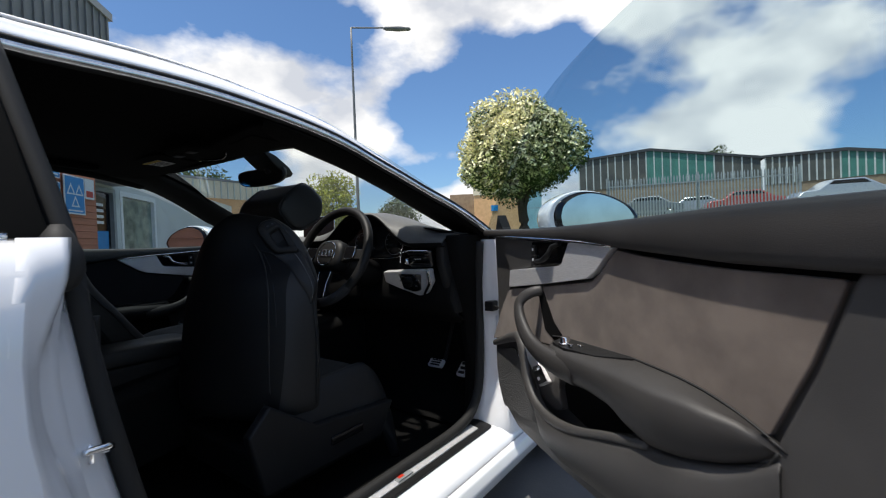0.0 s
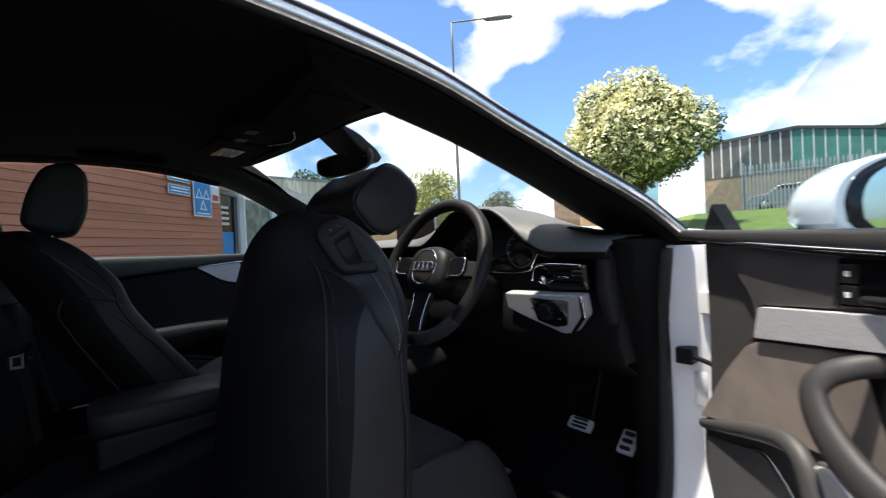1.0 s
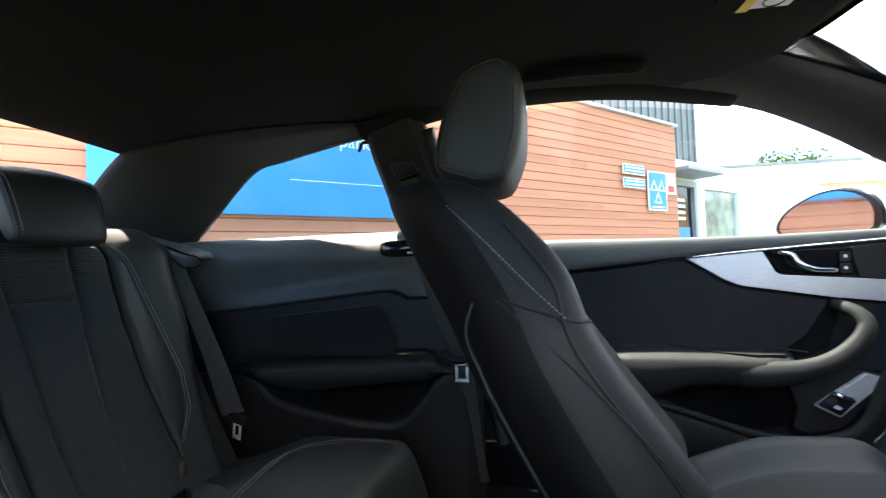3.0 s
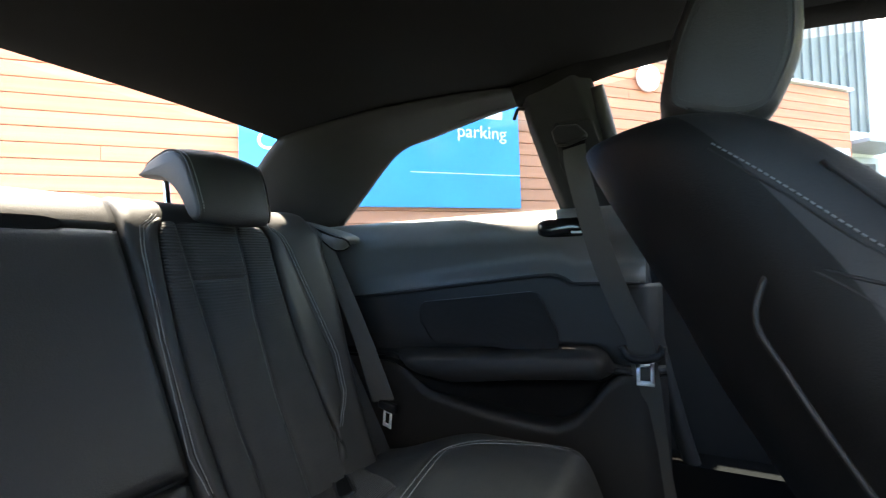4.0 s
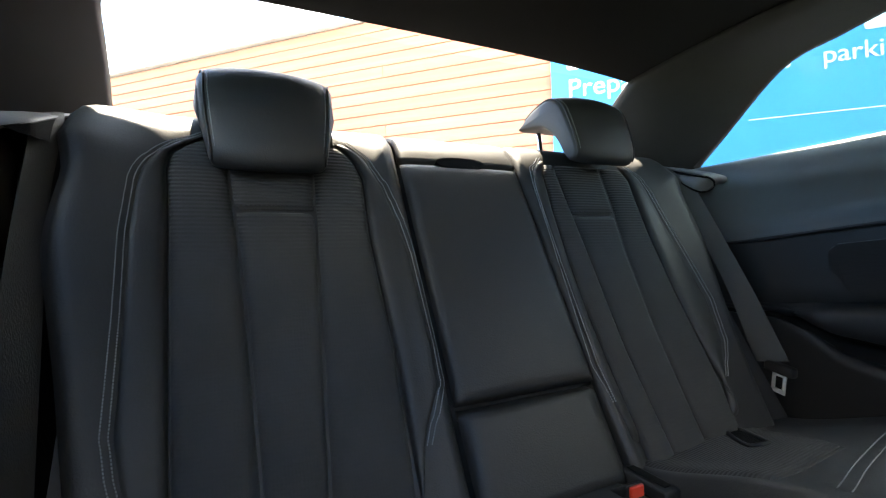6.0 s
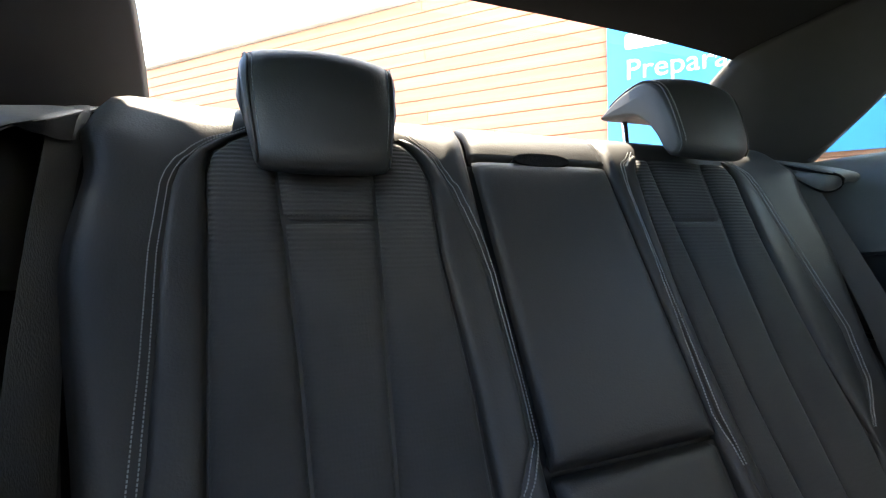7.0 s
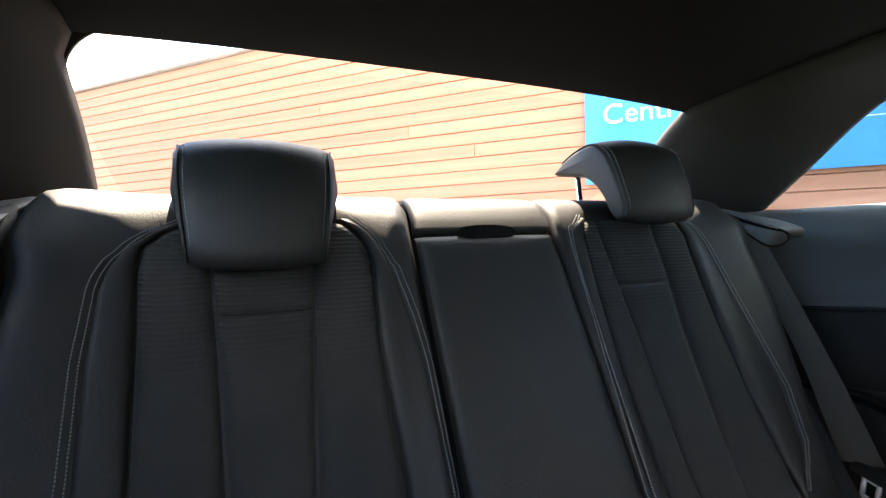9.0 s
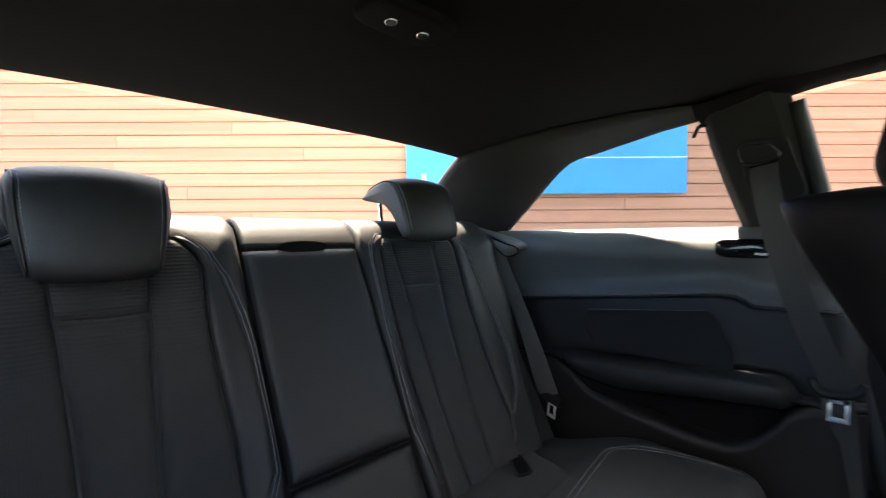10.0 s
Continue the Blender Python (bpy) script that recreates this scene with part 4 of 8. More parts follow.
part("check_strap", merge(box(0.80, 0.835, 1.955, 1.995, 0.625, 0.66), tube([(0.82, 1.975, 0.643), (0.87, 1.945, 0.64), (0.91, 1.91, 0.638)], 0.006, 10, 6)), M_hard, car, "black door check strap", bevel=0.004)
part("type_label", box(0.80, 0.85, 1.955, 1.962, 0.53, 0.605, Matrix.Translation((0, 0.035, 0))), M_alu, car, "grey type label on the pillar")
for z in (0.76, 0.46):
    part("hinge", merge(box(0.845, 0.90, 1.975, 2.02, z - 0.025, z + 0.025), cyl(0.012, 0.07, Matrix.Translation((0.895, 1.965, z)), 14)), M_paint, car, "white door hinge", bevel=0.004)
for sg in (1, -1):
    seal = [(0.700, 0.73, 1.205), (0.735, 0.755, 1.08), (0.775, 0.785, 0.93), (0.79, 0.795, 0.85), (0.79, 0.803, 0.77), (0.79, 0.818, 0.68), (0.79, 0.838, 0.58), (0.79, 0.875, 0.42), (0.79, 0.925, 0.28), (0.79, 1.05, 0.252), (0.79, 1.5, 0.252), (0.79, 1.78, 0.262), (0.785, 1.90, 0.32), (0.775, 1.95, 0.46), (0.77, 1.965, 0.72), (0.785, 1.96, 0.88)]
    part("door_seal", tube([mir(Vector(v), sg) for v in seal], 0.017, 90, 8), M_rubber, car, "black door seal")
    part("seal_foot", loft([[mir(Vector((0.835 + 0.034 * math.cos(a) * r, 0.772 + 0.026 * math.sin(a) * r, z)), sg) for a in [2 * math.pi * k / 12 for k in range(12)]] for z, r in ((0.832, 0.35), (0.84, 0.75), (0.86, 1.1), (0.885, 1.05), (0.91, 0.7), (0.925, 0.3))]), M_rubber, car)
    # lower inner cover of the hinge pillar, and the side wall below the rear side panels
    part("kick_panel", loft([[mir(Vector(v), sg) for v in ((0.735 + k, 1.86 + e, z), (0.765 + k, 1.87 + e, z), (0.772 + k, 1.97, z), (0.735 + k, 2.1, z), (0.70 + k, 2.1, z), (0.70 + k, 1.88 + e, z))] for z, k, e in ((0.2, 0.0, 0.06), (0.45, 0.0, 0.08), (0.62, 0.0, 0.05), (0.80, 0.0, -0.02), (0.905, 0.015, -0.05))]), M_liner, car, "black footwell side trim", bevel=0.01)
    part("inner_sill", loft([[mir(Vector(v), sg) for v in ((0.70, y, 0.15), (0.772, y, 0.15), (0.772 if sg > 0 else 0.80, y, 0.238 if sg > 0 else 0.30), (0.745, y, 0.243 if sg > 0 else 0.30), (0.70, y, 0.20))] for y in (0.3, 0.9, 1.4, 2.0)]), M_carpet, car)

# roof, bonnet, boot lid, floor, bulkheads
rows = []
for y in [-0.088 + 1.458 * i / 22 for i in range(23)]:
    z = lerp_table(DLO, min(max(y, 0.5), 1.41))
    xe = dlo_x(max(y, 0.3), z) - 0.10
    zc = z + 0.092 + 0.035 + (0.0 if y > 0.2 else -0.25 * (0.2 - y) ** 1.2)
    ze = z + 0.092 - (0.0 if y > 0.2 else 0.2 * (0.2 - y) ** 1.2)
    zc -= 0.30 * max(0.0, y - 1.2) ** 1.5
    ze -= 0.008 + 0.016 * smooth01(1.2, 1.42, y)
    zc = ze + 0.014
    xr = xe - inboard(y, 1).x
    rows.append([Vector(((xe if u < 0 else xr) * u, y + 0.10 * (1 - u * u) * smooth01(1.1, 1.42, y), ze + (zc - ze) * (1 - u * u))) for u in [-1 + 2 * k / 16 for k in range(17)]])
part("roof", surf(rows), M_paint, car, "white roof panel", solid=0.006, offset=-1)
head = rows[-1]
rows = []
for i in range(27):
    y = -0.06 + 1.53 * i / 26
    if y > 0.56:
        z = lerp_table(DLO, min(y, 1.40)) + 0.012
        xe = dlo_x(y, z) - 0.045 - 0.07 * smooth01(1.3, 1.5, y)
        ze = z + 0.004 + 0.045 * smooth01(1.30, 1.5, y)
    else:
        xe = lerp_table([(-0.06, 0.575), (0.2, 0.66), (0.42, 0.69), (0.56, 0.69)], y)
        ze = lerp_table([(-0.06, 1.178), (0.2, 1.222), (0.42, 1.231), (0.56, 1.226)], y)
    zc = lerp_table([(-0.06, 1.198), (0.05, 1.219), (0.2, 1.245), (0.45, 1.268), (0.8, 1.283), (1.15, 1.285), (1.35, 1.268), (1.52, 1.240)], y)
    xr = xe - (inboard(y, 1).x if y > 0.5 else 0.0)
    rows.append([Vector(((xe if u < 0 else xr) * u, y + (0.05 * (1 - u * u) * smooth01(1.2, 1.5, y)), ze - (0.062 * smooth01(1.25, 1.5, y) if u > 0 else 0.0) * u * u + (zc - ze) * (1 - abs(u) ** 2.6) + (0.012 * u * u * smooth01(0.14, -0.04, y) if u > 0 else 0.0))) for u in [-1 + 2 * k / 24 for k in range(25)]])
part("headliner", surf(rows), M_liner, car, "black cloth headliner", solid=0.01, offset=1)
front = rows[-1]
part("header_trim", surf([[front[min(24, int(24 * k / 16))].lerp(front[min(24, int(24 * k / 16) + 1)], 24 * k / 16 % 1.0) + Vector((0, -0.035, 0.003)), front[min(24, int(24 * k / 16))].lerp(front[min(24, int(24 * k / 16) + 1)], 24 * k / 16 % 1.0) + UP * -0.002, head[k] - UP * 0.008] for k in range(17)]), M_liner, car, "dark trim over the windscreen", solid=0.006)
rows = []
for i in range(9):
    t = i / 8
    rows.append([Vector((u * (0.80 - 0.10 * t), 2.25 + 0.13 * (1 - u * u) + 1.25 * t, 0.915 + 0.045 * (1 - u * u) - 0.16 * t * t)) for u in [-1 + 2 * k / 12 for k in range(13)]])
part("bonnet", surf(rows), M_paint, car, "white bonnet", solid=0.02)
part("boot_lid", surf([[Vector((u * 0.70, y, z + 0.02 * (1 - u * u))) for u in [-1 + 2 * k / 10 for k in range(11)]] for y, z in ((-0.66, 0.97), (-0.85, 0.985), (-1.18, 0.96), (-1.27, 0.90), (-1.30, 0.60), (-1.32, 0.30))]), M_paint, car, "white boot lid", solid=0.02)
part("nose", surf([[Vector((u * 0.72, y + 0.13 - 0.14 * u * u, z + 0.04 * (1 - u * u) * (z > 0.6))) for u in [-1 + 2 * k / 10 for k in range(11)]] for y, z in ((3.49, 0.758), (3.58, 0.68), (3.62, 0.45), (3.56, 0.22))]), M_paint, car, "white front bumper", solid=0.02)
part("floor_pan", merge(box(-0.80, 0.80, -0.1, 2.0, 0.13, 0.165), box(-0.74, 0.74, 0.0, 0.30, 0.165, 0.36)), M_carpet, car, "black carpeted floor", smooth=False)
part("sill_cover", box(-0.845, -0.772, 0.68, 2.0, 0.14, 0.40), M_carpet, car, smooth=False)
part("bulkhead", box(-0.78, 0.78, 2.32, 2.36, 0.2, 0.9), M_carpet, car, smooth=False)
part("boot_wall", box(-0.76, 0.76, -0.62, -0.58, 0.2, 0.93), M_carpet, car, smooth=False)
part("footwell_slope", surf([[Vector((x, y, z)) for x in (-0.76, -0.2, 0.2, 0.76)] for y, z in ((1.95, 0.17), (2.15, 0.27), (2.30, 0.50), (2.33, 0.80))]), M_carpet, car, solid=0.02)
for sg in (1, -1):
    part("inner_side", box(min(sg * 0.745, sg * 0.80), max(sg * 0.745, sg * 0.80), -0.62, 0.80, 0.2, 0.90), M_carpet, car, smooth=False)
    part("shelf_side", box(min(sg * 0.62, sg * 0.80), max(sg * 0.62, sg * 0.80), -0.62, -0.06, 0.80, 0.945), M_soft, car, smooth=False)
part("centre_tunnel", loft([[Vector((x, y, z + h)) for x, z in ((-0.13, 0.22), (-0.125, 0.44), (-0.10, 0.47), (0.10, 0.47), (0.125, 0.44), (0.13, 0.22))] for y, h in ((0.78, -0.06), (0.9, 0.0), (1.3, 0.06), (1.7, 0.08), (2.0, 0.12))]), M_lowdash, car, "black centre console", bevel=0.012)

# the rear window's upper corner is rounded by the trim
for sg in (1,):
    c_ = Vector((0.588, -0.083, 1.194))
    a_, b_ = c_ + Vector((-0.082, 0.024, 0.012)), c_ + Vector((0.004, -0.040, -0.062))
    arc = [a_.lerp(c_, t).lerp(c_.lerp(b_, t), t) for t in [k / 12 for k in range(13)]]
    part("corner_trim", surf([[p, p.lerp(c_ + Vector((0.02, 0.0, 0.02)), 0.6), c_ + Vector((0.03, 0.02, 0.03))] for p in arc]), M_pillar, car, "rounded corner of the rear window trim", solid=0.008)

# glass: windscreen, rear window
rows = []
for i in range(13):
    t = i / 12
    rows.append([Vector((u * (0.605 + 0.115 * t), 1.405 + 0.71 * t + (0.095 + 0.14 * t) * (1 - u * u), 1.255 - 0.33 * t + 0.022 * (1 - u * u) + 0.02 * math.sin(math.pi * t))) for u in [-1 + 2 * k / 16 for k in range(17)]])
part("windscreen", surf(rows), M_glass, car, "clear windscreen")
rows = []
for i in range(9):
    t = i / 8
    rows.append([Vector((u * (0.60 + 0.04 * t), -0.075 - 0.57 * t - 0.05 * (1 - u * u), 1.18 + 0.025 * (1 - u * u) * (1 - t) - 0.215 * t)) for u in [-1 + 2 * k / 16 for k in range(17)]])
part("rear_window", surf(rows), M_glass, car, "clear rear window")
for o in car.children:
    if o.name.split(".")[0] in ("windscreen", "rear_window", "quarter_glass"):
        o.visible_shadow = False

# rear shelf behind the backrest
part("parcel_shelf", surf([[Vector((x, y, z)) for x in [-0.74 + 1.48 * k / 12 for k in range(13)]] for y, z in ((-0.04, 0.955), (-0.10, 0.958), (-0.3, 0.955), (-0.66, 0.95))]), M_soft, car, "black parcel shelf", solid=0.015)


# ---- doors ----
# darker copy of the grey suede, with the closed door's shade in its colour
M_suedeshade = mat("shaded_suede", (0.020, 0.021, 0.024), 0.9, col2=(0.016, 0.017, 0.019), scale=8, bump=0.25, bscale=900, spec=0.15)


def door(name, label, origin, u, nin, sg, glass_up=True):
    """One long coupe door: s runs from its hinge edge to its rear edge, w into the cabin."""
    d = thing(name, label, "car door")
    # passenger door: cabin shade is put into darker lining and suede, daylight into the roll
    LIN, PAD, ROLL = (M_doorgrey, M_suede, M_rollskin) if sg > 0 else (M_soft, M_suedeshade, M_ledge)
    m = axes(origin, u, (0, 0, 1), nin)
    at = lambda s, z, w: m @ Vector((s, z, w))
    pr = lambda pts, w0, w1, r=0.0: prism(rounded(pts, r) if r else pts, w1 - w0, m @ Matrix.Translation((0, 0, w0)))
    # the driver door's fittings sit a little further from its hinge
    q = (lambda s: lerp_table([(-0.05, -0.05), (0.0, 0.0), (0.083, 0.160), (0.262, 0.300), (0.42, 0.462), (0.50, 0.568), (0.61, 0.648), (1.04, 1.04), (1.3, 1.3)], s)) if sg > 0 else (lambda s: s)
    D = 0.0 if sg > 0 else -0.04
    Q = lambda pts: [(q(a), b) for a, b in pts]
    # shell
    rows = []
    for s in (0.03, 0.2, 0.5, 0.8, 1.1, 1.25):
        rows.append([at(s, z, w - 0.0) for z, w in ((0.28, -0.045), (0.36, -0.065), (0.5, -0.082), (0.66, -0.085), (0.80, -0.08), (0.88, -0.055), (0.90, -0.02))])
    part("outer_skin", surf(rows), M_paint, d, "white outer skin", solid=0.008)
    part("door_frame", pr([(0.02, 0.36), (0.12, 0.285), (1.23, 0.28), (1.25, 0.60), (1.24, 0.89), (0.06, 0.89), (0.06, 0.70), (0.02, 0.60)], -0.05, -0.004, 0.03), M_paint, d, "white painted door edge", bevel=0.006)
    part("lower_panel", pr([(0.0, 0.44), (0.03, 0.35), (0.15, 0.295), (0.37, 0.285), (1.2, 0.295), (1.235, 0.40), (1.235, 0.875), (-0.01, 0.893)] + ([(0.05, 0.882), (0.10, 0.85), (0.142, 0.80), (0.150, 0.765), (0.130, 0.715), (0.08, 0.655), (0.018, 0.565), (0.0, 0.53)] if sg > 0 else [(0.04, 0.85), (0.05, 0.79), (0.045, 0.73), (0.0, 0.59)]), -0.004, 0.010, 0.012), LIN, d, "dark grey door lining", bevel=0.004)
    # padded belt roll
    rows = []
    n = 30
    for i in range(n):
        s = -0.020 + 1.265 * i / (n - 1)
        zt = 0.918 - 0.010 * math.sin(math.pi * min(1, s / 0.9 if s > 0 else 0))
        zb = lerp_table([(-0.05, 0.898), (0.1, 0.890), (0.5, 0.872), (0.6, 0.863), (0.7, 0.852), (0.9, 0.834), (1.05, 0.828), (1.28, 0.824)], s)
        zc, h, tk = (zt + zb) / 2, (zt - zb) / 2, 0.011 + 0.009 * smooth01(0.2, 0.9, s)
        rows.append([at(s, zc + h * math.copysign(abs(math.sin(a)) ** 0.7, math.sin(a)), 0.024 + tk * math.copysign(abs(math.cos(a)) ** 0.6, math.cos(a))) for a in [2 * math.pi * k / 16 for k in range(16)]])
    part("belt_roll", loft(rows), ROLL, d, "dark grey padded upper roll")
    # flat black sheet standing in for the shadow under the roll
    part("roll_shadow", pr([(0.63, 0.86), (0.80, 0.855), (1.06, 0.852), (1.06, 0.818), (0.90, 0.822), (0.72, 0.840)], 0.010, 0.014), M_carpet, d, smooth=False)
    part("rear_lining", pr([(1.05, 0.822), (1.06, 0.84), (1.225, 0.84), (1.225, 0.302), (0.90, 0.302), (0.92, 0.56), (0.955, 0.59), (1.01, 0.71)], 0.010, 0.026, 0.008), LIN, d, "dark grey rear door lining", bevel=0.005)
    # suede panel
    suede = Q([(0.088, 0.730), (0.30, 0.750), (0.50, 0.782), (0.535, 0.80), (0.612, 0.853)]) + [ (0.71, 0.842), (0.80, 0.832), (0.90, 0.825), (1.04, 0.820), (1.0, 0.715), (0.945, 0.60), (0.89, 0.618), (0.72, 0.630), (0.44, 0.608), (0.23, 0.590), (0.004, 0.545), (0.018, 0.565 if sg > 0 else 0.59)] + ([(0.08, 0.655), (0.132, 0.715)] if sg > 0 else [])
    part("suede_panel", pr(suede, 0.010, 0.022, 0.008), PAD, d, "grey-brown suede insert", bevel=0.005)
    # metal inlay with its bright line
    part("metal_inlay", pr(Q([(0.083, 0.735), (0.30, 0.757), (0.492, 0.788), (0.525, 0.803), (0.608, 0.858), (0.50, 0.866), (0.444, 0.870), (0.418, 0.818), (0.405, 0.812), (0.098, 0.788)]), 0.012, 0.030, 0.006), M_alu, d, "brushed aluminium inlay", bevel=0.003)
    if sg > 0:
        part("hinge_return", pr([(0.015, 0.886), (0.022, 0.70), (0.018, 0.60), (0.018, 0.565), (0.08, 0.655), (0.131, 0.715), (0.151, 0.765), (0.143, 0.80), (0.101, 0.85), (0.051, 0.883)], -0.003, 0.006), M_doorgrey, d, "dark grey return of the lining", smooth=False)
    part("bright_line", tube([at(-0.005, 0.901, 0.026), at(0.2, 0.888, 0.032), at(q(0.44), 0.873, 0.034), at(q(0.609), 0.860, 0.032)], 0.0038, 24, 6), M_bright, d, "bright trim line")
    part("front_filler", pr([(0.135, 0.722), (0.158, 0.737), (0.166, 0.79), (0.288, 0.802), (0.300, 0.872), (0.15, 0.884), (0.055, 0.884), (0.105, 0.85), (0.146, 0.80), (0.154, 0.765)] if sg > 0 else [(0.006, 0.60), (0.08, 0.735), (0.095, 0.79), (0.25, 0.802), (0.262, 0.872), (0.1, 0.886), (-0.008, 0.891), (0.041, 0.85), (0.051, 0.79), (0.046, 0.73)], 0.010, 0.020, 0.006), LIN, d, bevel=0.003)
    # handle recess, pull and lock buttons
    hz = part("handle_recess", pr(Q([(0.262, 0.806), (0.408, 0.817), (0.438, 0.868), (0.262, 0.872)]), 0.012, 0.022, 0.006), M_gloss, d, "black handle recess", bevel=0.002)
    part("door_pull", tube([at(q(0.30), 0.820, 0.028), at(q(0.345), 0.824, 0.040), at(q(0.375), 0.838, 0.042), at(q(0.385), 0.858, 0.034), at(q(0.41), 0.866, 0.028)], 0.0085, 22, 8, flat=0.7), M_hard if sg > 0 else M_chrome, hz, "door release handle")
    for zz in (0.851, 0.824):
        k = part("lock_button", pr([(q(0.268) + e, zz + f) for e, f in ((0, -0.012), (0.022, -0.012), (0.022, 0.012), (0, 0.012))], 0.022, 0.028, 0.003), M_hard, hz, bevel=0.001)
        part("lock_mark", pr([(q(0.268) + e, zz + f) for e, f in ((0.008, -0.003), (0.014, -0.003), (0.014, 0.004), (0.008, 0.004))], 0.0282, 0.0288), M_white, hz, smooth=False)
    # armrest shelf: a soft top that slopes to a rounded edge, deepest over the pocket's end
    rows = []
    n = 40
    for i in range(n):
        s = 0.445 + 0.527 * i / (n - 1)
        zs = lerp_table([(0.445, 0.634), (0.70, 0.643), (0.80, 0.638), (0.85, 0.631), (0.90, 0.619), (0.94, 0.604), (0.972, 0.588)], s)
        ze = lerp_table([(0.445, 0.618), (0.60, 0.622), (0.85, 0.621), (0.92, 0.614), (0.95, 0.602), (0.972, 0.585)], s)
        zl = lerp_table([(0.445, 0.560), (0.52, 0.552), (0.60, 0.556), (0.67, 0.550), (0.72, 0.528), (0.77, 0.518), (0.84, 0.526), (0.90, 0.544), (0.945, 0.566), (0.972, 0.582)], s)
        wr = lerp_table([(0.445, 0.070), (0.50, 0.084), (0.80, 0.086), (0.88, 0.072), (0.93, 0.052), (0.96, 0.032), (0.972, 0.022)], s)
        rows.append([at(s + D, z, w) for z, w in ((zs, 0.016), (zs + 0.001, 0.026), (zs * 0.55 + ze * 0.45 + 0.002, 0.026 + (wr - 0.026) * 0.55), (ze + 0.003, wr - 0.010), (ze - 0.006, wr - 0.001), (ze * 0.6 + zl * 0.4, wr - 0.002), (ze * 0.2 + zl * 0.8, wr - 0.009), (zl + 0.003, wr - 0.020), (zl, max(0.018, wr - 0.036)), (zl + 0.004, 0.014))])
    arm = part("armrest", loft(rows), M_rollskin if sg > 0 else LIN, d, "dark grey padded armrest")
    arm_seam = [at(0.40 + D, 0.630, 0.0235)] + [r[1] + Vector((0, 0, 0.0015)) for r in rows[::3]]
    part("armrest_seam", tube(arm_seam, 0.0022, 40, 6), M_rubber, d)
    # pull grip that rises from the armrest and curls back into the panel
    grip = [at(a + D, b, c) for a, b, c in ((0.352, 0.742, 0.022), (0.338, 0.738, 0.045), (0.318, 0.722, 0.064), (0.312, 0.698, 0.074), (0.332, 0.662, 0.079), (0.372, 0.626, 0.081), (0.430, 0.602, 0.080), (0.500, 0.590, 0.074), (0.560, 0.586, 0.064))]
    part("grip", tube(grip, lambda t: 0.014 + 0.010 * smooth01(0.0, 0.5, t) + 0.007 * smooth01(0.55, 1.0, t), 60, 14, flat=0.62, up=nin), M_rollskin if sg > 0 else LIN, d, "curved door grip")
    # shade behind the grip, laid on the suede as a thin black sheet
    part("grip_shade", pr([(a + D, b) for a, b in ((0.330, 0.738), (0.358, 0.742), (0.372, 0.720), (0.405, 0.668), (0.452, 0.632), (0.44, 0.606), (0.36, 0.640))], 0.0222, 0.0236, 0.006), M_carpet, d, "black sheet for the shade behind the grip", smooth=False)
    sw = part("switch_panel", loft([[at(a + D, b + h, c) for a, b, c in ((0.455, 0.637, 0.030), (0.70, 0.6445, 0.030), (0.62, 0.634, 0.058), (0.52, 0.629, 0.070), (0.462, 0.630, 0.062))] for h in (-0.004, 0.0022)]), M_hard, arm, "black switch panel", smooth=False)
    if sg > 0:
        kb = part("mirror_knob", cyl(0.0135, 0.016, Matrix.Translation(at(0.498, 0.643, 0.050)), 20, 0.010), M_bright, arm, "chrome mirror adjuster", bevel=0.002)
        part("knob_collar", cyl(0.0165, 0.004, Matrix.Translation(at(0.498, 0.6355, 0.050)), 20), M_chrome, kb, bevel=0.001)
        for a, c in ((0.535, 0.060), (0.552, 0.046)):
            part("window_switch", box(-0.007, 0.007, -0.003, 0.003, -0.004, 0.004, axes(at(a, 0.640, c), u, (0, 0, 1), nin)), M_chrome, arm, "bright window switch", bevel=0.0015)
    # lower trim: speaker grille with its bright line, pocket, rim and switch plate
    part("speaker_grille", pr([(a + D, b) for a, b in ((0.014, 0.508), (0.146, 0.541), (0.168, 0.534), (0.222, 0.486), (0.312, 0.388), (0.288, 0.358), (0.20, 0.340), (0.06, 0.332), (0.022, 0.40))], 0.010, 0.017, 0.012), wave_bump(mat("speaker_mesh", (0.045, 0.045, 0.046), 0.6), 260, 0.6), d, "dark speaker grille", bevel=0.003)
    part("speaker_line", tube([at(a + D, b, 0.018) for a, b in ((0.150, 0.545), (0.176, 0.536), (0.226, 0.490), (0.318, 0.390))], 0.0022, 24, 6), M_chrome, d, "bright speaker edge")
    # the pocket's depth is only a black sheet in place of its shade
    part("pocket", pr([(a + D, b) for a, b in ((0.42, 0.53), (0.50, 0.562), (0.62, 0.562), (0.70, 0.53), (0.735, 0.515), (0.66, 0.485), (0.52, 0.440), (0.44, 0.455))], 0.0101, 0.0125, 0.01), M_carpet, d, "black sheet for the shade in the door pocket", smooth=False)
    rim = [(0.002, 0.528, 0.016), (0.08, 0.553, 0.022), (0.17, 0.582, 0.030), (0.230, 0.594, 0.037), (0.262, 0.578, 0.043), (0.282, 0.535, 0.046), (0.305, 0.487, 0.049), (0.350, 0.449, 0.053), (0.43, 0.434, 0.057), (0.53, 0.447, 0.060), (0.66, 0.487, 0.060), (0.76, 0.512, 0.056)]
    part("pocket_rim", tube([at(a + D, b, c) for a, b, c in rim], lambda t: 0.009 + 0.008 * math.sin(math.pi * min(1, t * 1.25)), 70, 12, flat=0.8, up=nin), LIN, d, "dark grey pocket rim")
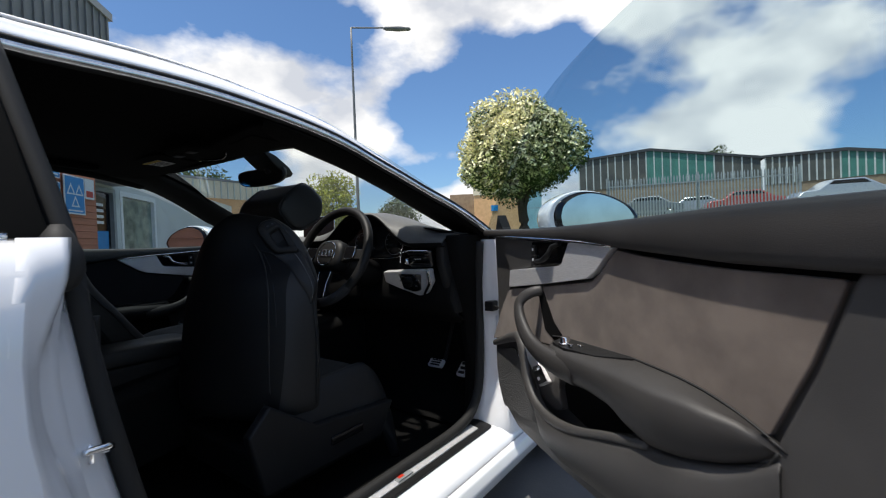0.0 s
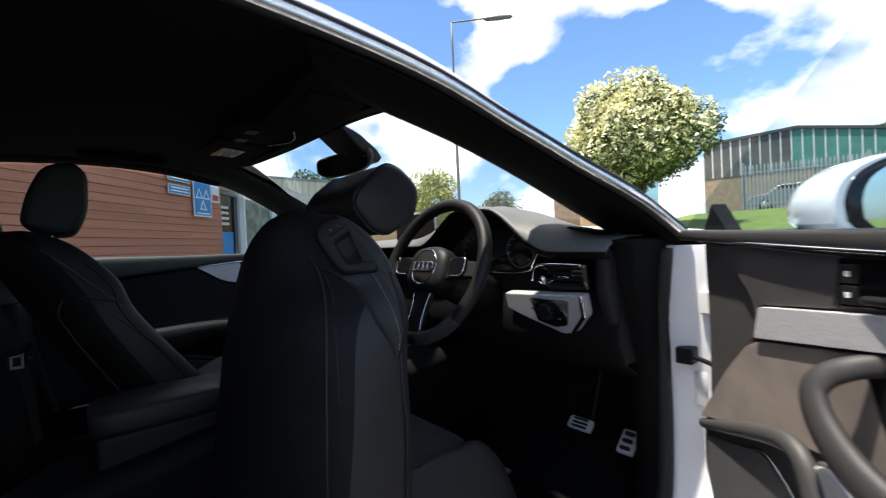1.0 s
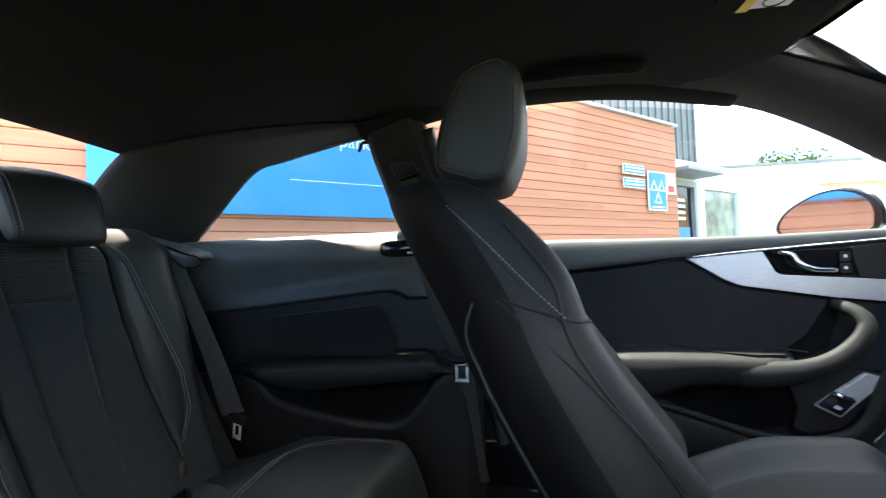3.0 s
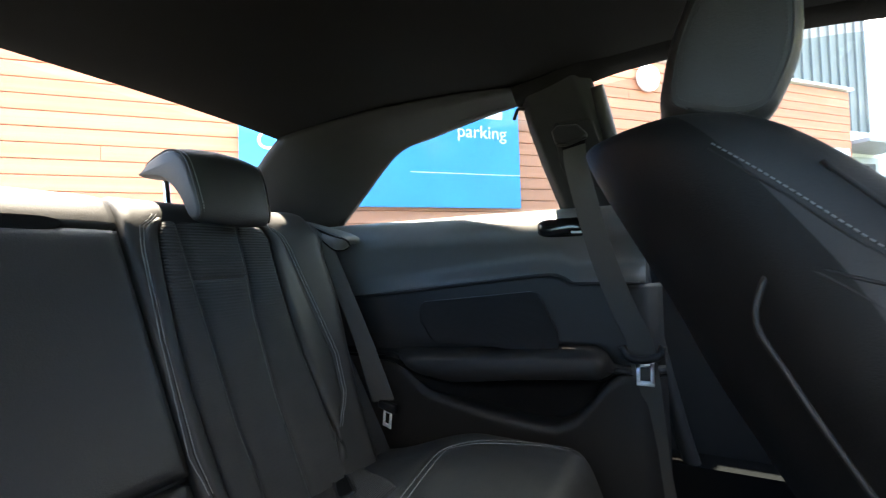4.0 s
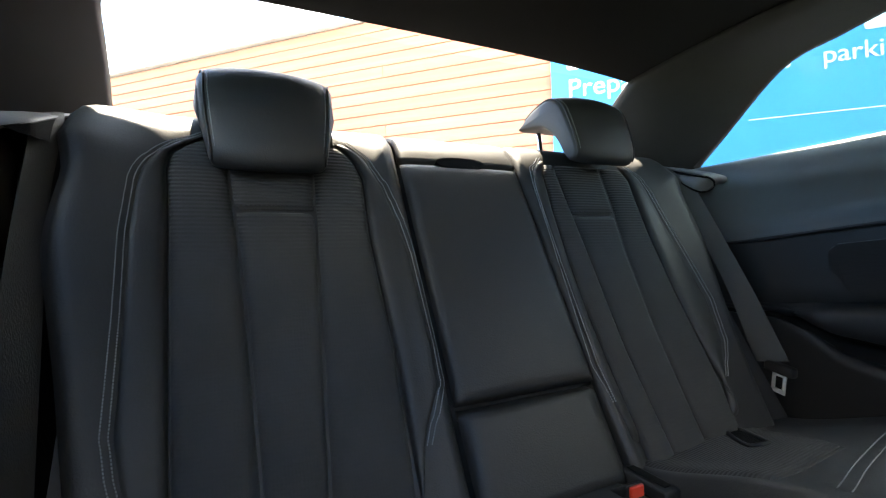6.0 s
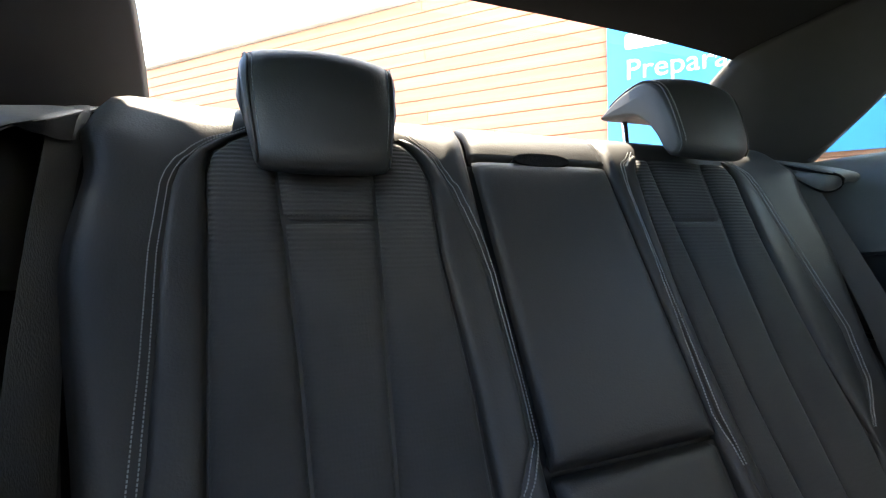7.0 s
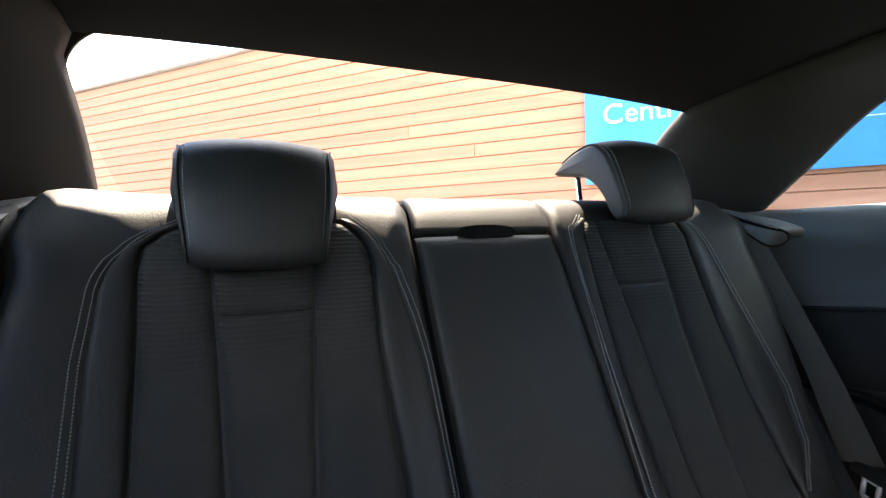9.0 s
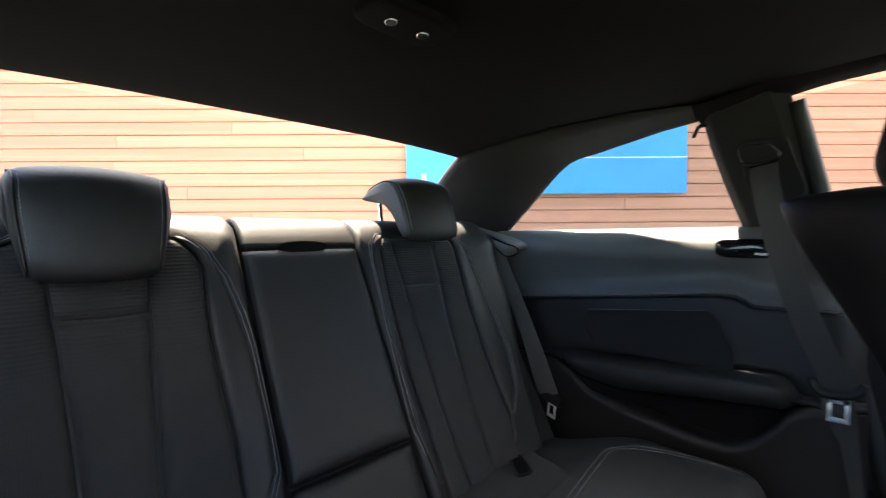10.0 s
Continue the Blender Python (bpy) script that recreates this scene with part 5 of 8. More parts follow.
    part("inner_web", pr([(a + D, b) for a, b in ((0.262, 0.585), (0.30, 0.592), (0.36, 0.60), (0.45, 0.565), (0.43, 0.505), (0.445, 0.455), (0.41, 0.442), (0.34, 0.462), (0.295, 0.52))], 0.010, 0.032, 0.012), LIN, d, "grey inner web of the pocket", bevel=0.006)
    face = []
    for i in range(36):
        s = 0.292 + 0.672 * i / 35
        zt = lerp_table([(0.292, 0.49), (0.32, 0.462), (0.36, 0.442), (0.43, 0.430), (0.53, 0.442), (0.66, 0.482), (0.76, 0.510), (0.84, 0.520), (0.90, 0.538), (0.964, 0.572)], s)
        zb = lerp_table([(0.292, 0.375), (0.34, 0.345), (0.45, 0.325), (0.85, 0.335), (0.93, 0.40), (0.964, 0.47)], s)
        k = 0.35 + 0.65 * smooth01(0.29, 0.40, s) * smooth01(0.965, 0.84, s)
        face.append([at(s + D, zt + (zb - zt) * f, 0.010 + w * k) for f, w in ((0.0, 0.030), (0.03, 0.043), (0.12, 0.052), (0.35, 0.052), (0.65, 0.044), (0.9, 0.028), (1.0, 0.0))])
    part("pocket_face", surf(face), LIN, d, "dark grey pocket face", solid=0.006, offset=-1)
    part("lower_seam", tube([at(s_ + D, z_, w_) for s_, z_, w_ in ((0.715, 0.512, 0.058), (0.77, 0.5145, 0.052), (0.84, 0.5225, 0.044), (0.90, 0.540, 0.036), (0.945, 0.562, 0.030), (0.962, 0.588, 0.028))], 0.0026, 26, 6), M_rubber, d)
    plate = part("switch_plate", pr([(a + D, b) for a, b in ((0.262, 0.578), (0.300, 0.590), (0.402, 0.512), (0.356, 0.488))], 0.030, 0.044, 0.006), M_alu, d, "grey switch plate", bevel=0.003)
    part("tailgate_switch", pr([(a + D, b) for a, b in ((0.325, 0.528), (0.366, 0.548), (0.398, 0.516), (0.356, 0.494))], 0.044, 0.047, 0.003), M_hard, plate, "black boot release switch")
    part("switch_cap", pr([(a + D, b) for a, b in ((0.330, 0.534), (0.362, 0.549), (0.372, 0.540), (0.340, 0.524))], 0.047, 0.0500, 0.002), M_chrome, plate, "bright switch cap")
    part("switch_mark", pr([(a + D, b) for a, b in ((0.352, 0.512), (0.364, 0.518), (0.370, 0.512), (0.358, 0.506))], 0.0472, 0.048), M_white, plate, smooth=False)
    # frameless pane
    if glass_up:
        top = spline([(p.y, p.z, 0) for p in DLO3[7:]], 26)
        g = part("door_glass", surf([[at(max(-0.03, 1.95 - q.x), q.y, 0.02 + 0.36 * (q.y - 0.93)), at(max(-0.03, 1.95 - q.x), 0.90, 0.012)] for q in top]), M_tint, d, "tinted frameless window pane")
    part("sail_piece", pr([(0.0, 0.905), (0.075, 0.905), (0.028, 0.965)], -0.03, 0.0), M_hard, d, "black mirror triangle", smooth=False)
    return d


door_r = door("driver_door", "white coupe door standing open, suede and grey lining", Vector((0.877, 1.916, 0)), Vector((0.795, -0.606, 0)).normalized(), Vector((-0.606, -0.795, 0)).normalized(), 1)
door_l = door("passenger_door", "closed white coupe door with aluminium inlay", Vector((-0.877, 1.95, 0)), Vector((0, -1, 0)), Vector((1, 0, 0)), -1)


def wing_mirror(parent_pose, sg, label):
    """A door mirror on its foot: s along the door, w out from it."""
    t = thing("door_mirror", label, "wing mirror", group="wing mirrors")
    m = parent_pose
    at = lambda s, z, w: m @ Vector((s, z, w))
    out = [(-0.115, 0.918), (-0.112, 0.955), (-0.135, 0.995), (-0.20, 1.022), (-0.28, 1.018), (-0.365, 0.985), (-0.405, 0.945), (-0.40, 0.915), (-0.345, 0.893), (-0.16, 0.893)]
    out = [(-0.115 + (p.x + 0.115) * 1.17, 0.93 + (p.y - 0.93) * 1.10) for p in spline([(a, b, 0) for a, b in out + out[:1]], 49)[:-1]]
    rings = []
    for s, k in ((0.02, 0.55), (0.045, 0.80), (0.09, 0.96), (0.14, 1.0), (0.158, 0.99), (0.163, 0.95)):
        rings.append([at(s, 0.95 + (z - 0.95) * k, -0.25 + (w + 0.25) * k) for w, z in out])
    part("housing", loft(rings), M_paint, t, "white mirror housing", bevel=0.006)
    rings = [[at(s, 0.951 + (z - 0.95) * k, -0.262 + (w + 0.25) * k) for w, z in out] for s, k in ((0.150, 0.96), (0.166, 0.92), (0.1685, 0.87))]
    part("rim", loft(rings), M_gloss, t, "black mirror rim")
    part("mirror_glass", loft([[at(s, 0.951 + (z - 0.95) * 0.84, -0.268 + (w + 0.25) * 0.80) for w, z in out] for s in (0.1670, 0.1705)]), M_mirror, t, "mirror glass", smooth=False)
    part("foot", loft([[at(0.05 + 0.05 * math.cos(a), 0.90 + 0.012 * math.sin(a), w) for a in [2 * math.pi * k / 12 for k in range(12)]] for w in (-0.20, -0.12, -0.05)]), M_gloss, t, "black mirror foot")
    return t


wing_mirror(axes(Vector((0.877, 1.916, 0)), Vector((0.795, -0.606, 0)).normalized(), UP, Vector((-0.606, -0.795, 0)).normalized()), 1, "white door mirror on the open door")
wing_mirror(axes(Vector((-0.835, 1.99, 0)), Vector((0.292, -0.956, 0)), UP, Vector((0.956, 0.292, 0))), -1, "white door mirror on the closed door")


# ---- seats ----
def stitches(path, step=0.0038, length=0.0025, w=0.0007, normal=(0, 0.883, 0.469), lift=0.0012):
    """A row of short threads along a path."""
    c = [Vector(p) for p in path]
    total = sum((b - a).length for a, b in zip(c, c[1:]))
    n = max(3, int(total / step))
    pts = spline(c, n * 2)
    nn = Vector(normal)
    verts, faces = [], []
    for i in range(0, len(pts) - 1, 2):
        a, b = pts[i], pts[i + 1]
        d = (b - a).normalized()
        b = a + d * length
        s = d.cross(nn).normalized() * w
        k = len(verts)
        o = nn * lift
        verts += [a - s, a + s, b + s, b - s, a - s * 0.5 + o, a + s * 0.5 + o, b + s * 0.5 + o, b - s * 0.5 + o]
        faces += [(k + 4, k + 5, k + 6, k + 7), (k, k + 1, k + 5, k + 4), (k + 1, k + 2, k + 6, k + 5), (k + 2, k + 3, k + 7, k + 6), (k + 3, k, k + 4, k + 7)]
    me = bpy.data.meshes.new("tmp")
    me.from_pydata([tuple(v) for v in verts], [], faces)
    bm = bmesh.new()
    bm.from_mesh(me)
    bpy.data.meshes.remove(me)
    return bm


# rear backrest: its profile from the cushion up over the top roll
BACK = spline([(0.30, 0.36, 0), (0.262, 0.428, 0), (0.208, 0.528, 0), (0.10, 0.732, 0), (0.006, 0.908, 0), (-0.010, 0.942, 0), (-0.034, 0.969, 0), (-0.075, 0.980, 0), (-0.11, 0.968, 0)], 160)


def bulge(x):
    return 0.030 * smooth01(0.47, 0.60, abs(x)) + 0.010 * smooth01(0.17, 0.14, abs(x)) * smooth01(0.127, 0.14, abs(x))


def on_back(x, i, off=0.0):
    """Point on the backrest surface at profile index i."""
    i = max(0, min(len(BACK) - 1, i))
    p = BACK[i]
    a, b = BACK[max(0, i - 1)], BACK[min(len(BACK) - 1, i + 1)]
    d = (b - a).normalized()
    n = Vector((d.y, -d.x))
    o = off + bulge(x) * (1 - 0.75 * smooth01(0.90, 0.965, p.y))
    return Vector((x, p.x + n.x * o, p.y + n.y * o))


def z_index(z):
    return min(range(len(BACK)), key=lambda i: abs(BACK[i].y - z) + (1.0 if BACK[i].x < -0.055 else 0))


def back_panel(name, xl, xr, z0, z1, m, parent, sg, puff=0.006, edge=0.007, base=0.004, nu=14, label=""):
    """A padded panel between two curves x(z) on the backrest, pressed in along its seams."""
    i0, i1 = z_index(z0), z_index(z1)
    rows = []
    for i in range(i0, i1 + 1, 2):
        z = BACK[i].y
        a, b = xl(z), xr(z)
        t = (i - i0) / max(1, i1 - i0)
        endf = 1 - abs(2 * t - 1) ** 40
        row = []
        for k in range(nu + 1):
            u = k / nu
            w = 1 - abs(2 * u - 1) ** 10
            row.append(on_back((a + (b - a) * u), i, base - edge + (edge + puff * (1 - (2 * u - 1) ** 2)) * w * endf))
        rows.append([Vector((p.x * sg, p.y, p.z)) for p in row])
    return part(name, surf(rows), m, parent, label, solid=0.006, offset=-1)


T = lambda *tab: (lambda z: lerp_table(sorted(tab), z))
X_OST = T((0.43, 0.468), (0.517, 0.503), (0.56, 0.513), (0.68, 0.515), (0.78, 0.519), (0.856, 0.516), (0.88, 0.510), (0.907, 0.493), (0.925, 0.468), (0.945, 0.424))
X_XI = T((0.40, 0.452), (0.50, 0.460), (0.67, 0.470), (0.80, 0.477), (0.88, 0.483), (0.905, 0.480), (0.925, 0.456), (0.945, 0.414))
X_CL = T((0.40, 0.366), (0.655, 0.381), (0.796, 0.393), (0.868, 0.402), (0.945, 0.410))
X_CR = T((0.40, 0.303), (0.638, 0.289), (0.785, 0.281), (0.862, 0.278), (0.945, 0.276))
X_XR = T((0.40, 0.195), (0.62, 0.191), (0.777, 0.199), (0.88, 0.195), (0.91, 0.205), (0.93, 0.222), (0.945, 0.240))
X_IST = T((0.43, 0.195), (0.502, 0.173), (0.56, 0.142), (0.611, 0.140), (0.744, 0.144), (0.80, 0.151), (0.863, 0.164), (0.91, 0.185), (0.93, 0.203), (0.945, 0.224))
NEAR = (X_OST, X_XI, X_CL, X_CR, X_XR, X_IST)
# the passenger side's seams sit a little further in
FAR = (T((0.43, 0.40), (0.50, 0.440), (0.55, 0.484), (0.63, 0.502), (0.73, 0.498), (0.81, 0.494), (0.88, 0.492), (0.912, 0.486), (0.93, 0.470), (0.945, 0.440)),
       T((0.40, 0.418), (0.50, 0.428), (0.65, 0.426), (0.78, 0.434), (0.86, 0.446), (0.906, 0.455), (0.93, 0.446), (0.945, 0.432)),
       T((0.40, 0.320), (0.48, 0.322), (0.60, 0.326), (0.74, 0.342), (0.85, 0.366), (0.945, 0.380)),
       T((0.40, 0.240), (0.57, 0.230), (0.73, 0.236), (0.85, 0.238), (0.945, 0.240)),
       T((0.40, 0.182), (0.50, 0.176), (0.63, 0.172), (0.72, 0.176), (0.82, 0.186), (0.91, 0.200), (0.945, 0.218)),
       T((0.43, 0.160), (0.50, 0.148), (0.55, 0.140), (0.63, 0.143), (0.72, 0.147), (0.82, 0.158), (0.88, 0.166), (0.92, 0.176), (0.945, 0.205)))


def reach(outline, c, d):
    """How far a closed outline lies from c in the direction d."""
    best = 0.0
    for p1, p2 in zip(outline, outline[1:] + outline[:1]):
        e, w = Vector(p2) - Vector(p1), Vector(p1) - c
        den = d.x * e.y - d.y * e.x
        if abs(den) > 1e-12:
            k, m = (w.x * e.y - w.y * e.x) / den, (w.x * d.y - w.y * d.x) / den
            if k > 0 and -1e-6 <= m <= 1 + 1e-6:
                best = max(best, k)
    return best


def drawn_in(outline, d):
    """A closed outline drawn in by d along its normals."""
    k, out = len(outline), []
    area = sum(outline[i - 1][0] * outline[i][1] - outline[i][0] * outline[i - 1][1] for i in range(k))
    for i in range(k):
        a, b = Vector(outline[i - 1]), Vector(outline[(i + 1) % k])
        t = (b - a).normalized()
        n = Vector((-t.y, t.x)) * (1 if area > 0 else -1)
        out.append((outline[i][0] + n.x * d, outline[i][1] + n.y * d))
    return out


def rear_headrest(sg, parent_label, mid, half, rise, hang=0.0, taper=0.3):
    """A hooked shell: a padded front that hangs ahead of the seat, and a lip that runs back to its posts."""
    h = thing("rear_headrest", parent_label, "headrest", group="rear headrests")
    prof = [(-0.117, 1.046), (-0.078, 1.067), (-0.034, 1.079), (0.000, 1.079), (0.026, 1.062), (0.042, 1.032), (0.054, 0.998), (0.063, 0.963), (0.062, 0.945), (0.052, 0.934), (0.037, 0.935),
            (0.025, 0.950), (0.013, 0.978), (-0.002, 1.001), (-0.026, 1.018), (-0.060, 1.026), (-0.112, 1.034), (-0.120, 1.039)]
    prof = [(p.x, p.y + rise) for p in spline([(a, b, 0) for a, b in prof + prof[:1]], 61)[:-1]]

    def ring(x, d):
        u = (x - mid) / half
        out = []
        for a, b in drawn_in(prof, d):
            f = smooth01(0.0, 0.05, a)
            low = smooth01(1.02 + rise, 0.93 + rise, b)
            out.append(Vector((sg * (mid + (x - mid) * (1.07 - (0.12 + 0.04 * taper) * smooth01(-0.02, 0.055, a)) * (1 - (0.035 + 0.065 * taper) * low - 0.055 * taper * smooth01(1.035 + rise, 1.082 + rise, b))), a + 0.017 * f * (1 - u * u), b - hang * low + 0.012 * (1 - u * u) * smooth01(1.02 + rise, 1.07 + rise, b) - 0.006 * (1 - u * u) * low)))
        return out

    r_ = 1 + 0.9 * taper
    side = [(half + 0.0008, 0.0070 * r_), (half + 0.0002, 0.0058 * r_), (half - 0.0020, 0.0036 * r_), (half - 0.0065, 0.0015 * r_), (half - 0.014, 0.0004 * r_), (half - 0.024, 0.0)]
    xs = [mid - e for e, _ in side] + [mid + (half - 0.024) * (-1 + 2 * k / 16) for k in range(1, 16)] + [mid + e for e, _ in side[::-1]]
    ds = [d for _, d in side] + [0.0] * 15 + [d for _, d in side[::-1]]
    part("cushion", loft([ring(x, d) for x, d in zip(xs, ds)]), M_leather, h)
    for u in (-1, 1):
        edge = [p for p, (a, b) in zip(ring(mid + u * (half - 0.0035), 0.0012 * r_), prof) if a > 0.022 or (b > 1.035 + rise and a > -0.10)]
        edge.sort(key=lambda p: p.y - 2.2 * p.z if p.y > 0.02 else p.y - 3.0)
        part("piping", tube(edge[::2], 0.0017, 46, 6), M_leather, h)
        part("stitching", stitches([p + Vector((-sg * u * 0.006, 0.0015, 0.0012)) for p in edge[::2]], 0.0058, 0.0040, 0.0008, normal=(0, 0.85, 0.5)), M_thread, h, smooth=False)
    for dx in (-0.055, 0.055):
        part("post", tube([(sg * (mid + dx), -0.098, 1.045 + rise), (sg * (mid + dx), -0.088, 0.962)], 0.006, 6, 12), M_bright, h, "chrome post")
        part("collar", cyl(0.016, 0.010, Matrix.Translation((sg * (mid + dx), -0.087, 0.976)), 18), M_hard, h, bevel=0.003)
    return h


def cushion_z(x, y):
    """Height of the rear cushion: it dips towards the backrest and falls away at its front and sides."""
    t, u = (y - 0.215) / 0.540, abs(x - 0.36) / 0.235
    z = 0.408 + 0.074 * smooth01(0.04, 0.55, t) + 0.006 * smooth01(0.55, 0.85, u) + 0.006 * math.cos(u * 3)
    return z - 0.16 * smooth01(0.85, 1.0, u) ** 2 - 0.17 * max(0.0, (t - 0.86) / 0.14) ** 2.2


rear = thing("rear_bench", "black leather rear bench with ribbed cloth inserts and grey stitching", "rear seat")
for sg in (1, -1):
    X_OST, X_XI, X_CL, X_CR, X_XR, X_IST = NEAR if sg > 0 else FAR
    C_IN = 0.1245 if sg > 0 else 0.1325
    # leather cover that carries the panels, side to side and over the top
    rows = []
    for i in range(0, 160, 3):
        edge = lerp_table([(0.40, 0.512), (0.52, 0.528), (0.62, 0.548), (0.75, 0.578), (0.86, 0.590), (0.91, 0.606)], BACK[i].y) + (0.018 * smooth01(0.90, 0.76, BACK[i].y) if sg > 0 else 0.0)
        cols = [C_IN + (edge - C_IN) * k / 34 for k in range(35)]
        r = []
        for x in cols:
            e = 1 - abs(2 * (x - C_IN) / (edge - C_IN) - 1) ** 24
            inset = smooth01(0.0, 0.02, min(x - X_IST(BACK[i].y), X_OST(BACK[i].y) - x)) if BACK[i].y < 0.945 and BACK[i].x > -0.03 else 0.0
            q = on_back(x, i, -0.014 + 0.016 * e - 0.008 * inset)
            r.append(Vector((sg * q.x, q.y, q.z)))
        rows.append(r)
    part("backrest_cover", surf(rows), M_leather, rear, "black leather backrest cover", solid=0.02, offset=-1)
    back_panel("outer_bolster", X_XI, X_OST, 0.44, 0.945, M_leather, rear, sg, 0.0045, 0.005, 0.002, 8)
    back_panel("inner_bolster", X_IST, X_XR, 0.44, 0.945, M_leather, rear, sg, 0.0045, 0.005, 0.002, 8)
    back_panel("outer_insert", X_CL, X_XI, 0.40, 0.943, M_ribbed, rear, sg, 0.007, 0.008, 0.0, 12, "dark woven cloth insert")
    back_panel("inner_insert", X_XR, X_CR, 0.40, 0.943, M_ribbed, rear, sg, 0.007, 0.008, 0.0, 12)
    back_panel("centre_insert", X_CR, X_CL, 0.40, 0.819, M_ribbed, rear, sg, 0.005, 0.008, 0.0, 12)
    back_panel("upper_insert", X_CR, X_CL, 0.822, 0.943, M_ribbed, rear, sg, 0.004, 0.008, 0.0, 12, "ribbed dark cloth insert")
    for nm, fx in (("outer", X_OST), ("inner", X_IST)):
        for d in (-0.0035, 0.0035):
            path = []
            for z in [0.495 + (0.944 - 0.495) * k / 40 for k in range(41)]:
                q = on_back(fx(z) + d + (0.004 if nm == "outer" else -0.004), z_index(z), 0.0035)
                path.append((sg * q.x, q.y, q.z))
            part("stitching", stitches(path), M_thread, rear, "grey double stitching", smooth=False)
    path = [on_back(X_CR(0.823) + (X_CL(0.823) - X_CR(0.823)) * k / 8, z_index(0.824), 0.0025) for k in range(9)]
    part("seam_stitching", stitches([(sg * q.x, q.y, q.z) for q in path], 0.006, 0.004, 0.0006), mat("dark_thread", (0.018, 0.018, 0.019), 0.8), rear, smooth=False)
    # cushion, with a stitched line that runs across and then along its outer edge
    line_ = [p.xy for p in spline([(0.19, 0.505, 0), (0.251, 0.492, 0), (0.328, 0.480, 0), (0.400, 0.467, 0), (0.465, 0.454, 0), (0.488, 0.455, 0), (0.506, 0.476, 0), (0.528, 0.520, 0), (0.548, 0.580, 0), (0.561, 0.640, 0), (0.556, 0.690, 0)], 60)]
    seat_line = lambda x, y: min((Vector((x, y)) - q).length for q in line_)
    rows = []
    for j in range(61):
        y = 0.215 + 0.540 * j / 60
        row = []
        for k in range(73):
            x = 0.36 + 0.235 * (-1 + 2 * k / 72) * (1 - 0.06 * smooth01(0.7, 1.0, j / 60))
            row.append(Vector((sg * x, y, cushion_z(x, y) - 0.005 * math.exp(-(seat_line(x, y) / 0.006) ** 2))))
        rows.append(row)
    part("cushion", surf(rows), M_leather, rear, "black leather rear cushion", solid=0.02, offset=-1)
    # ribbed cloth let into the rear of the cushion
    cut = lambda y: lerp_table([(0.23, 0.475), (0.28, 0.462), (0.38, 0.385), (0.45, 0.325)], y)
    ins = [[(0.155 + (cut(y) - 0.155) * k / 14, y) for k in range(15)] for y in [0.232 + 0.228 * q / 18 for q in range(19)]]
    part("cushion_insert", surf([[Vector((sg * x, y, cushion_z(x, y) + 0.0035 - 0.006 * max(abs(2 * k / 14 - 1), abs(2 * q / 18 - 1)) ** 16)) for k, (x, y) in enumerate(r)] for q, r in enumerate(ins)]), M_seatrib, rear, "ribbed dark cloth insert in the cushion", solid=0.003, offset=-1)
    for d in (-0.006, 0.006):
        st = []
        for i_, q in enumerate(line_):
            e = (line_[min(59, i_ + 1)] - line_[max(0, i_ - 1)]).normalized()
            x, y = q.x - e.y * d, q.y + e.x * d
            st.append((sg * x, y, cushion_z(x, y) - 0.0005))
        part("cushion_stitching", stitches(st[::2], 0.0042, 0.0027, 0.0006, (0, 0, 1), 0.0010), M_seatthread, rear, "grey double stitching", smooth=False)
    # slot for the belt buckle: a rim round a dark recess
    o_, e_ = Vector((0.352, 0.310)), Vector((-0.69, 0.724))
    f_ = Vector((e_.y, -e_.x))
    loop = [o_ + e_ * (0.066 * c) + f_ * (0.015 * s_) for c, s_ in [(math.copysign(abs(math.cos(q)) ** 0.45, math.cos(q)), math.copysign(abs(math.sin(q)) ** 0.45, math.sin(q))) for q in [2 * math.pi * k / 28 for k in range(28)]]]
    up_ = lambda q, h: Vector((sg * q.x, q.y, cushion_z(q.x, q.y) + h))
    sl = part("buckle_slot", loft([[up_(o_ + (q - o_) * 0.88, h) for q in loop] for h in (-0.004, 0.0045)]), M_carpet, rear, "dark buckle slot in the cushion", smooth=False)
    part("slot_rim", tube([up_(q, 0.0045) for q in loop], 0.0038, 56, 6, closed=True), M_hard, sl, "black plastic slot rim")
bk = part("buckle", loft([[Vector((-0.092 + 0.017 * c, 0.266 + 0.05 * t + 0.004 * s_, 0.384 + 0.032 * t + 0.018 * s_)) for c, s_ in ((-1, -0.6), (1, -0.6), (1, 0.6), (-1, 0.6))] for t in (0.0, 0.5, 1.0)]), M_hard, rear, "black belt buckle", bevel=0.004)
part("release_button", box(-0.104, -0.080, 0.317, 0.323, 0.408, 0.424), M_red, bk, "red release button", bevel=0.002)
well = part("buckle_well", box(-0.150, -0.119, 0.262, 0.345, 0.398, 0.418), M_soft, rear, "black buckle holder", bevel=0.005)
part("well_slot", box(-0.141, -0.128, 0.272, 0.335, 0.4184, 0.4196), M_carpet, well, "dark slot", smooth=False)
rear_headrest(1, "black leather rear headrest pushed down on the bench", 0.343, 0.100, -0.040, 0.012, 1.0)
rear_headrest(-1, "black leather rear headrest raised on chrome posts", 0.327, 0.094, 0.0)

part("backrest_core", surf([[on_back(0.56 * u, i, -0.026) for u in [-1 + k / 10 for k in range(21)]] for i in range(0, 150, 4)]), M_rubber, rear, solid=0.01, offset=-1)
